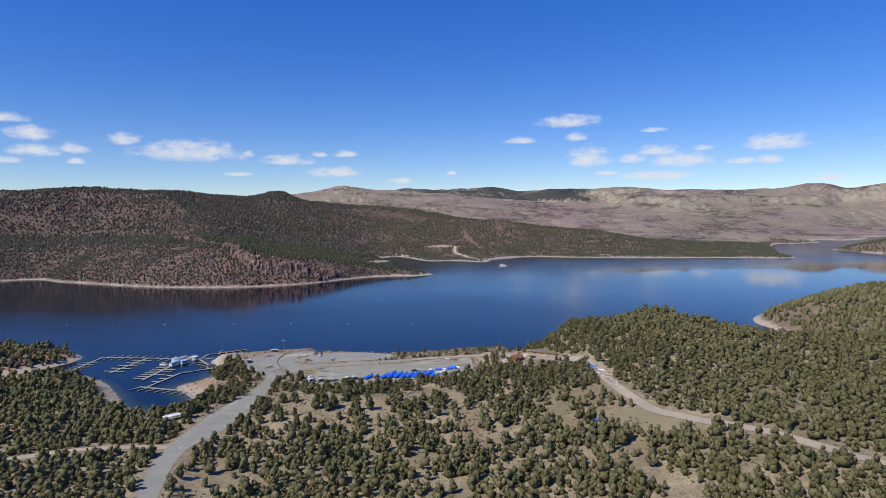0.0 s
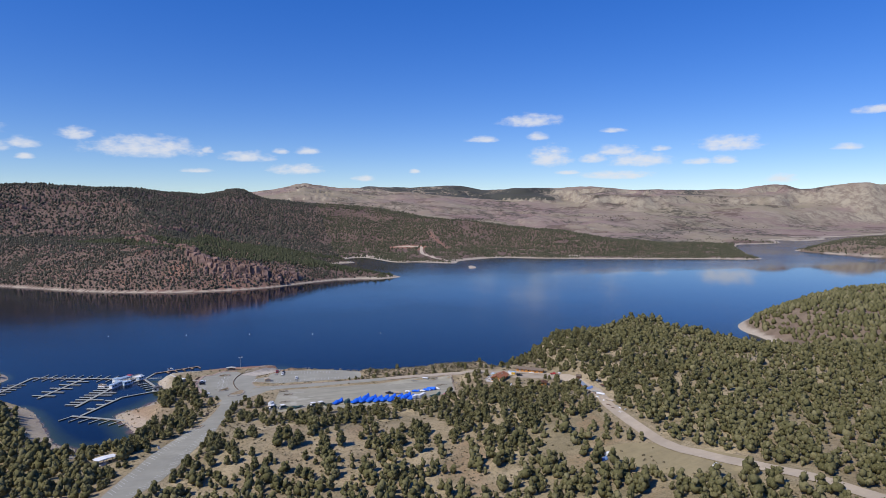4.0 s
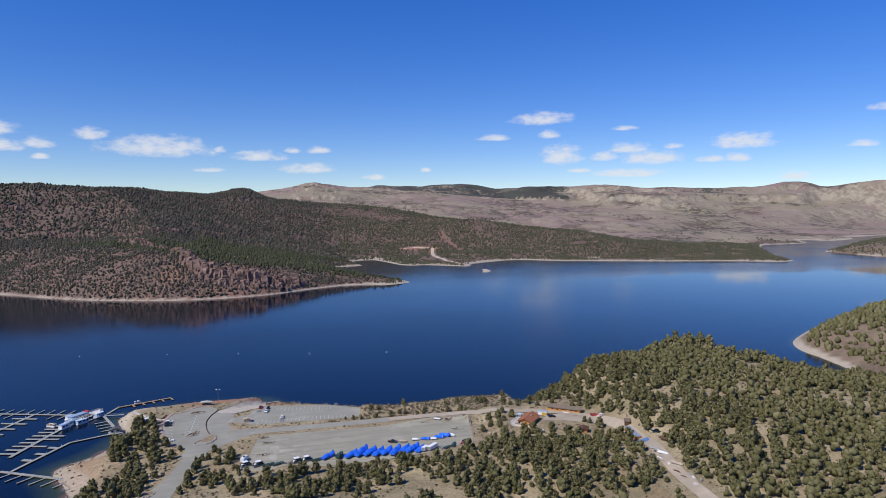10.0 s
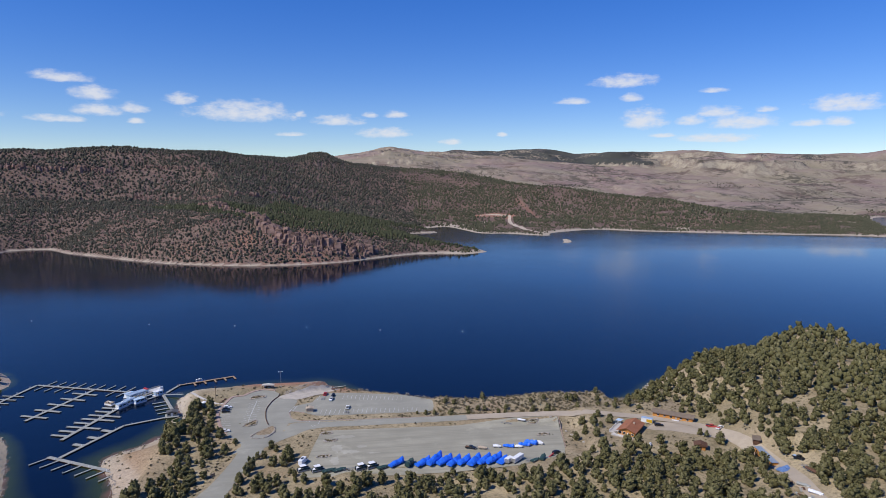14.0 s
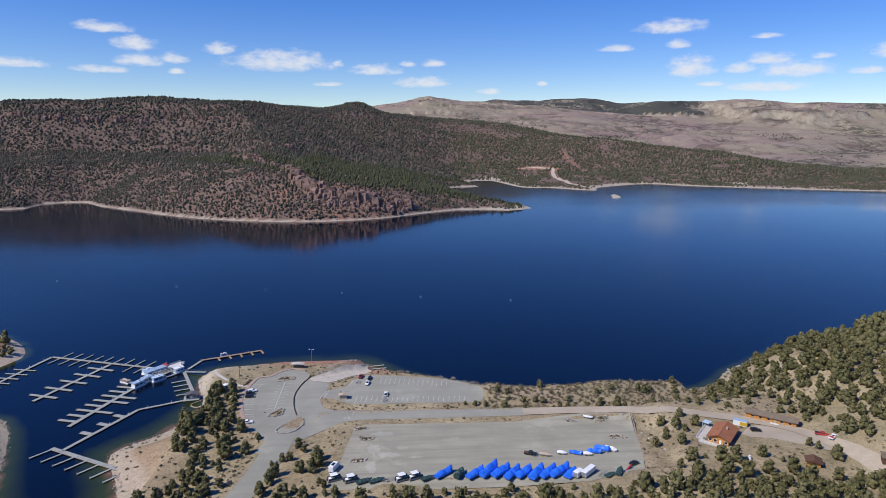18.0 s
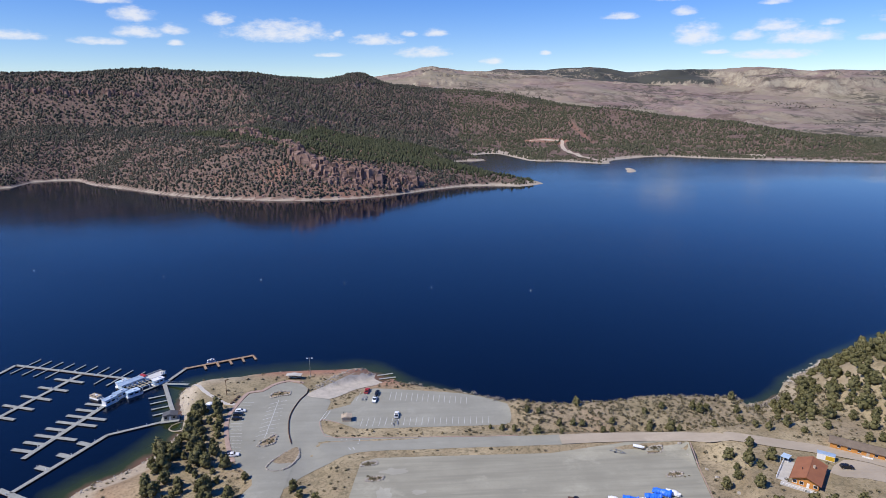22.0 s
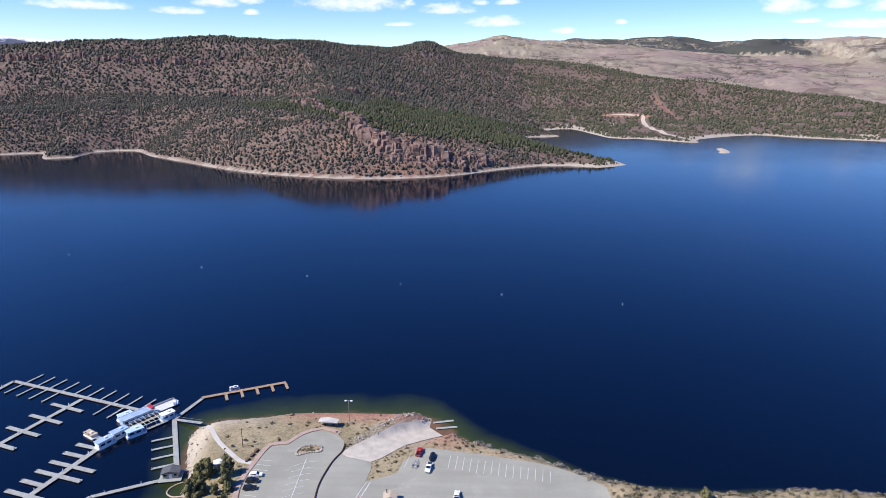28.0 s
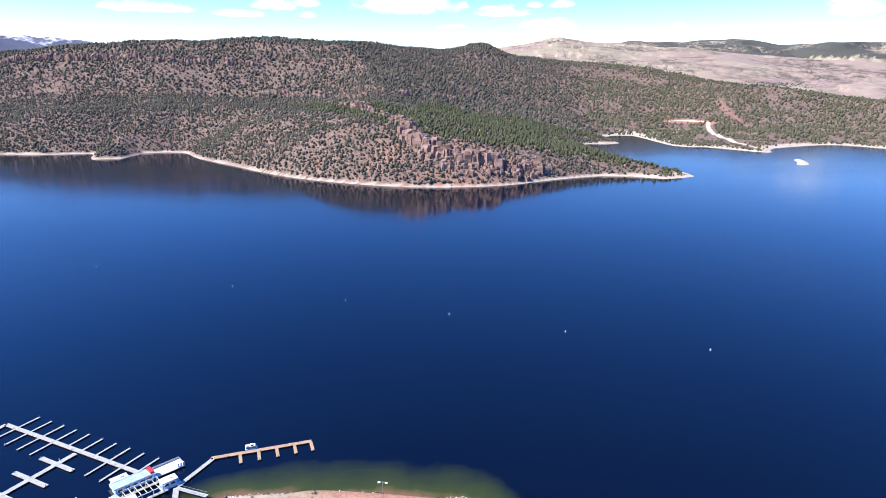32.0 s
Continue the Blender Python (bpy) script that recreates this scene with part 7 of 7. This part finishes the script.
# crags on the far hillside: split, upright blocks along broken ledges, and the cliff of the spur
def crag_block(rng):
    """An upright block of rock with a sloping, split top and a spreading foot."""
    n = rng.randint(4, 7)
    a = np.sort(np.arange(n) / n * 2 * math.pi + rng.uniform(-0.4, 0.4, n))
    r = rng.uniform(0.42, 0.62, n)
    tilt = rng.uniform(-0.28, 0.28, 2)
    rows = []
    for h, k in ((-0.4, 1.12), (0.42, rng.uniform(0.95, 1.08)), (0.80, rng.uniform(0.85, 1.02)), (rng.uniform(0.94, 1.06), rng.uniform(0.66, 0.9))):
        x, y = np.cos(a) * r * k, np.sin(a) * r * k
        rows.append(np.stack([x + rng.uniform(-0.05, 0.05), y + rng.uniform(-0.05, 0.05), h + (x * tilt[0] + y * tilt[1]) * (h > 0.5)], 1))
    v = np.concatenate(rows + [rows[-1].mean(0)[None] + (0, 0, rng.uniform(-0.05, 0.12))])
    f = []
    for k in range(3):
        for i in range(n):
            j = (i + 1) % n
            f += [(k * n + i, k * n + j, k * n + n + j), (k * n + i, k * n + n + j, k * n + n + i)]
    f += [(3 * n + i, 3 * n + (i + 1) % n, 4 * n) for i in range(n)]
    return v, np.array(f)


rng = np.random.RandomState(310)
CRAGS = [crag_block(rng) for _ in range(9)]


def crags(name, line, count, wide, tall, deep, label, seed, gaps=0.35):
    """Blocks along a ledge of the hillside, in clusters with gaps between them."""
    rng = np.random.RandomState(seed)
    p = curve(line, 3, False)
    at = rng.randint(len(p), size=count * 3)
    keep = (wave(at * 3.0, 0.0 * at, 26, seed) > gaps - 0.5) & (rng.rand(at.size) < 0.9)
    at = at[keep][:count]
    q = p[at] + rng.normal(0, 1, (at.size, 2)) * deep
    w = rng.uniform(0.5, 1.25, at.size) * wide
    h = tall * rng.uniform(0.45, 1.2, at.size) * np.clip(1 + 0.5 * wave(q[:, 0], q[:, 1], 40, seed + 1), 0.4, 1.6)
    return spread(name, CRAGS, np.column_stack([q, lay(q[:, 0], q[:, 1]) - h * 0.15, w, h, rng.uniform(0, 6.28, at.size)]), M_CRAG, label, "rocks", False)


crags("upper_crags", [(-1500, 1600), (-1127, 1650), (-1037, 1670), (-910, 1650), (-811, 1680), (-650, 1715)], 460, 10, 13, 4, "long broken ledge of grey-pink crags high on the hillside", 321, 0.2)
crags("ridge_crags", [(-600, 1765), (-500, 1737), (-430, 1725)], 60, 7, 8, 4, "short grey ledge of crags below the ridge", 322, 0.1)
crags("middle_crags", [(-560, 1530), (-500, 1500), (-400, 1430), (-343, 1384), (-283, 1414), (-220, 1530), (-158, 1640)], 190, 6, 9, 4, "grey crags along the bench above the spur", 323, 0.25)
crags("spur_crest", [(-330, 1260), (-284, 1200), (-232, 1140), (-190, 1040), (-168, 984)], 240, 9, 7.5, 8, "reddish rocks along the spur's descending crest", 324, 0.0)
crags("spur_cliff", [(-168, 975), (-140, 955), (-113, 938), (-84, 936), (-58, 938), (-38, 944)], 190, 13, 15, 4.5, "steep grey-red rock cliff along the spur", 325, 0.0)
crags("spur_cliff_end", [(-40, 944), (-20, 952), (5, 963), (26, 970)], 60, 9, 7.5, 3.5, "low grey-red cliff running out along the spur", 329, 0.0)
crags("spur_cliff_foot", [(-150, 930), (-112, 918), (-54, 924), (5, 953)], 150, 7, 6, 7, "broken blocks below the spur's cliff", 326, 0.0)
rng = np.random.RandomState(327)
cx, cy = rng.uniform(-1400, 60, 60000), rng.uniform(880, 1700, 60000)
cd, cw = inland(cx, cy)
face = (cd > 12) & (cw == 2) & (wave(cx, cy, 60, 63) + 0.9 * np.exp(-(((cx + 170) / 190) ** 2)) * (cd < 150) > 0.25)
pick = np.flatnonzero(face)[:2800]
s = rng.uniform(1.2, 4.6, pick.size)
spread("hillside_boulders", CRAGS, np.column_stack([cx[pick], cy[pick], lay(cx[pick], cy[pick]) - 0.3, s, s * rng.uniform(0.5, 1.1, pick.size), rng.uniform(0, 6.28, pick.size)]), M_CRAG, "reddish boulders scattered over the hillside", "rocks", False)


# loose rubble between the pines of the hillside
ux, uy, ud, uw, uz, rng = sow(-1400, 150, 860, 1750, 11.0, 328, lambda x, y, d, which: np.where((which == 2) & (d > 3), 0.45 + 0.5 * wave(x, y, 70, 67) + 0.4 * ss((90 - d) / 60), 0))
w = rng.uniform(0.9, 3.4, ux.size)
spread("hillside_rubble", TINY, np.column_stack([ux, uy, uz - 0.2, w, w * rng.uniform(0.5, 0.9, ux.size), rng.uniform(0, 6.28, ux.size)]), M_RUBBLE, "pale pinkish rubble scattered over the hillside", "rocks", False)


# low sagebrush between the junipers
def brush_chance(x, y, d, which):
    c = 0.20 + 0.35 * wave(x, y, 30, 71)
    c = np.where((x > 40) & (x < 200) & (y > 168) & (along(DIRT_ROAD, x, y) > 7), 1.0 + 0.3 * wave(x, y, 14, 73), c)
    c = np.where((x > 150) & (x < 200) & (y > 150) & (along(DIRT_ROAD, x, y) > 7), 0.6, c)
    c = np.where((x > -20) & (x < 42) & (y > 222), 0.9, c)
    c = np.where((x < -85) & (y > 215), 0.12, c)
    c = np.where((x > -46) & (x < 42) & (y > 179 - 0.1 * x) & (y < 189), 0.45 + 0.4 * wave(x, y, 12, 74), c)
    c = np.where((x > -45) & (x < -32) & (y > 206) & (y < 234), 0.75, c)
    c = np.where((x > -60) & (x < -24) & (y > 140) & (y < 162), 0.35, c)
    left = (x < -60) & (x > -100) & (y > 95) & (y < 165) & (along(LAKE_ROAD, x, y) < 17)
    c = np.where(left, 1.0, c)
    c = np.where((x > 104) & (x < 150) & (y > 100) & (y < 156), 0.22 + 0.3 * wave(x, y, 10, 75), c)
    paved = np.maximum.reduce([inside(np.array(o), x, y) for o in (LOOP, LOT, BIG, RAMP, YARD)])
    return np.where((which == 0) & (d > 1.0) & (along(LAKE_ROAD, x, y) > 1.5 + lake_wide(y) / 2) & (along(DIRT_ROAD, x, y) > 5.5) & (paved < -1.0) & ~((x > -118) & (x < -108) & (y > 95) & (y < 165)) & ~((x > 130) & (x < 150) & (y > 122) & (y < 146)), c, 0)


bx, by, bd, bw, bz, rng = sow(-160, 300, -140, 262, 2.5, 72, brush_chance)
w = rng.uniform(0.8, 2.0, bx.size) * np.where((bx > 42) & (by > 168), 1.6, 1.1)
tuft = [merged(sprays(rng, [(np.array([0, 0, 0.2]), np.array([0.36, 0.36, 0.28])), (np.array([0, 0, 0.12]), np.array([0.2, 0.2, 0.15]))], 26, 0.22)) for _ in range(5)]
spread("sagebrush", tuft, np.column_stack([bx, by, bz - 0.05, w, w * rng.uniform(0.6, 1.0, bx.size), rng.uniform(0, 6.28, bx.size)]), M_SAGE, "low grey-green sagebrush and dry shrubs", "shrubs")
# bare grey willow shrubs along the edge of the bank
rng = np.random.RandomState(78)
edge = curve([(-6, 234), (15, 227), (40, 212), (60, 207), (80, 204), (107, 206), (130, 204), (147, 202), (164, 204), (178, 211)], 1.2, False)
p = np.repeat(edge, 2, 0) + rng.normal(0, 1.3, (2 * len(edge), 2))
p = p[rng.rand(len(p)) < 0.8]
w = rng.uniform(1.3, 3.4, len(p))
willow = [merged(sprays(rng, [(np.array([0, 0, 0.3]), np.array([0.36, 0.36, 0.34])), (np.array([0, 0, 0.2]), np.array([0.2, 0.2, 0.2]))], 46, 0.15)) for _ in range(4)]
spread("willow_shrubs", willow, np.column_stack([p, lay(p[:, 0], p[:, 1]) - 0.05, w, w * rng.uniform(0.6, 0.95, len(p)), rng.uniform(0, 6.28, len(p))]), M_WILLOW, "bare pale grey willow shrubs along the bank", "shrubs")
# dry brush growing in the stone-ringed islands of the lots
heaps = np.array([(-69, 225), (-67, 181), (-20.3, 147), (-22.8, 127), (-23, 158), (93, 141), (92, 158)], float)
rng = np.random.RandomState(77)
p = heaps[rng.randint(len(heaps), size=150)] + rng.normal(0, 1, (150, 2)) * (1.7, 0.8)
w = rng.uniform(0.8, 1.6, 150)
spread("island_brush", tuft, np.column_stack([p, lay(p[:, 0], p[:, 1]) + 0.15, w, w * 0.8, rng.uniform(0, 6.28, 150)]), M_SAGE, "dry grey brush in the stone-ringed islands", "shrubs")
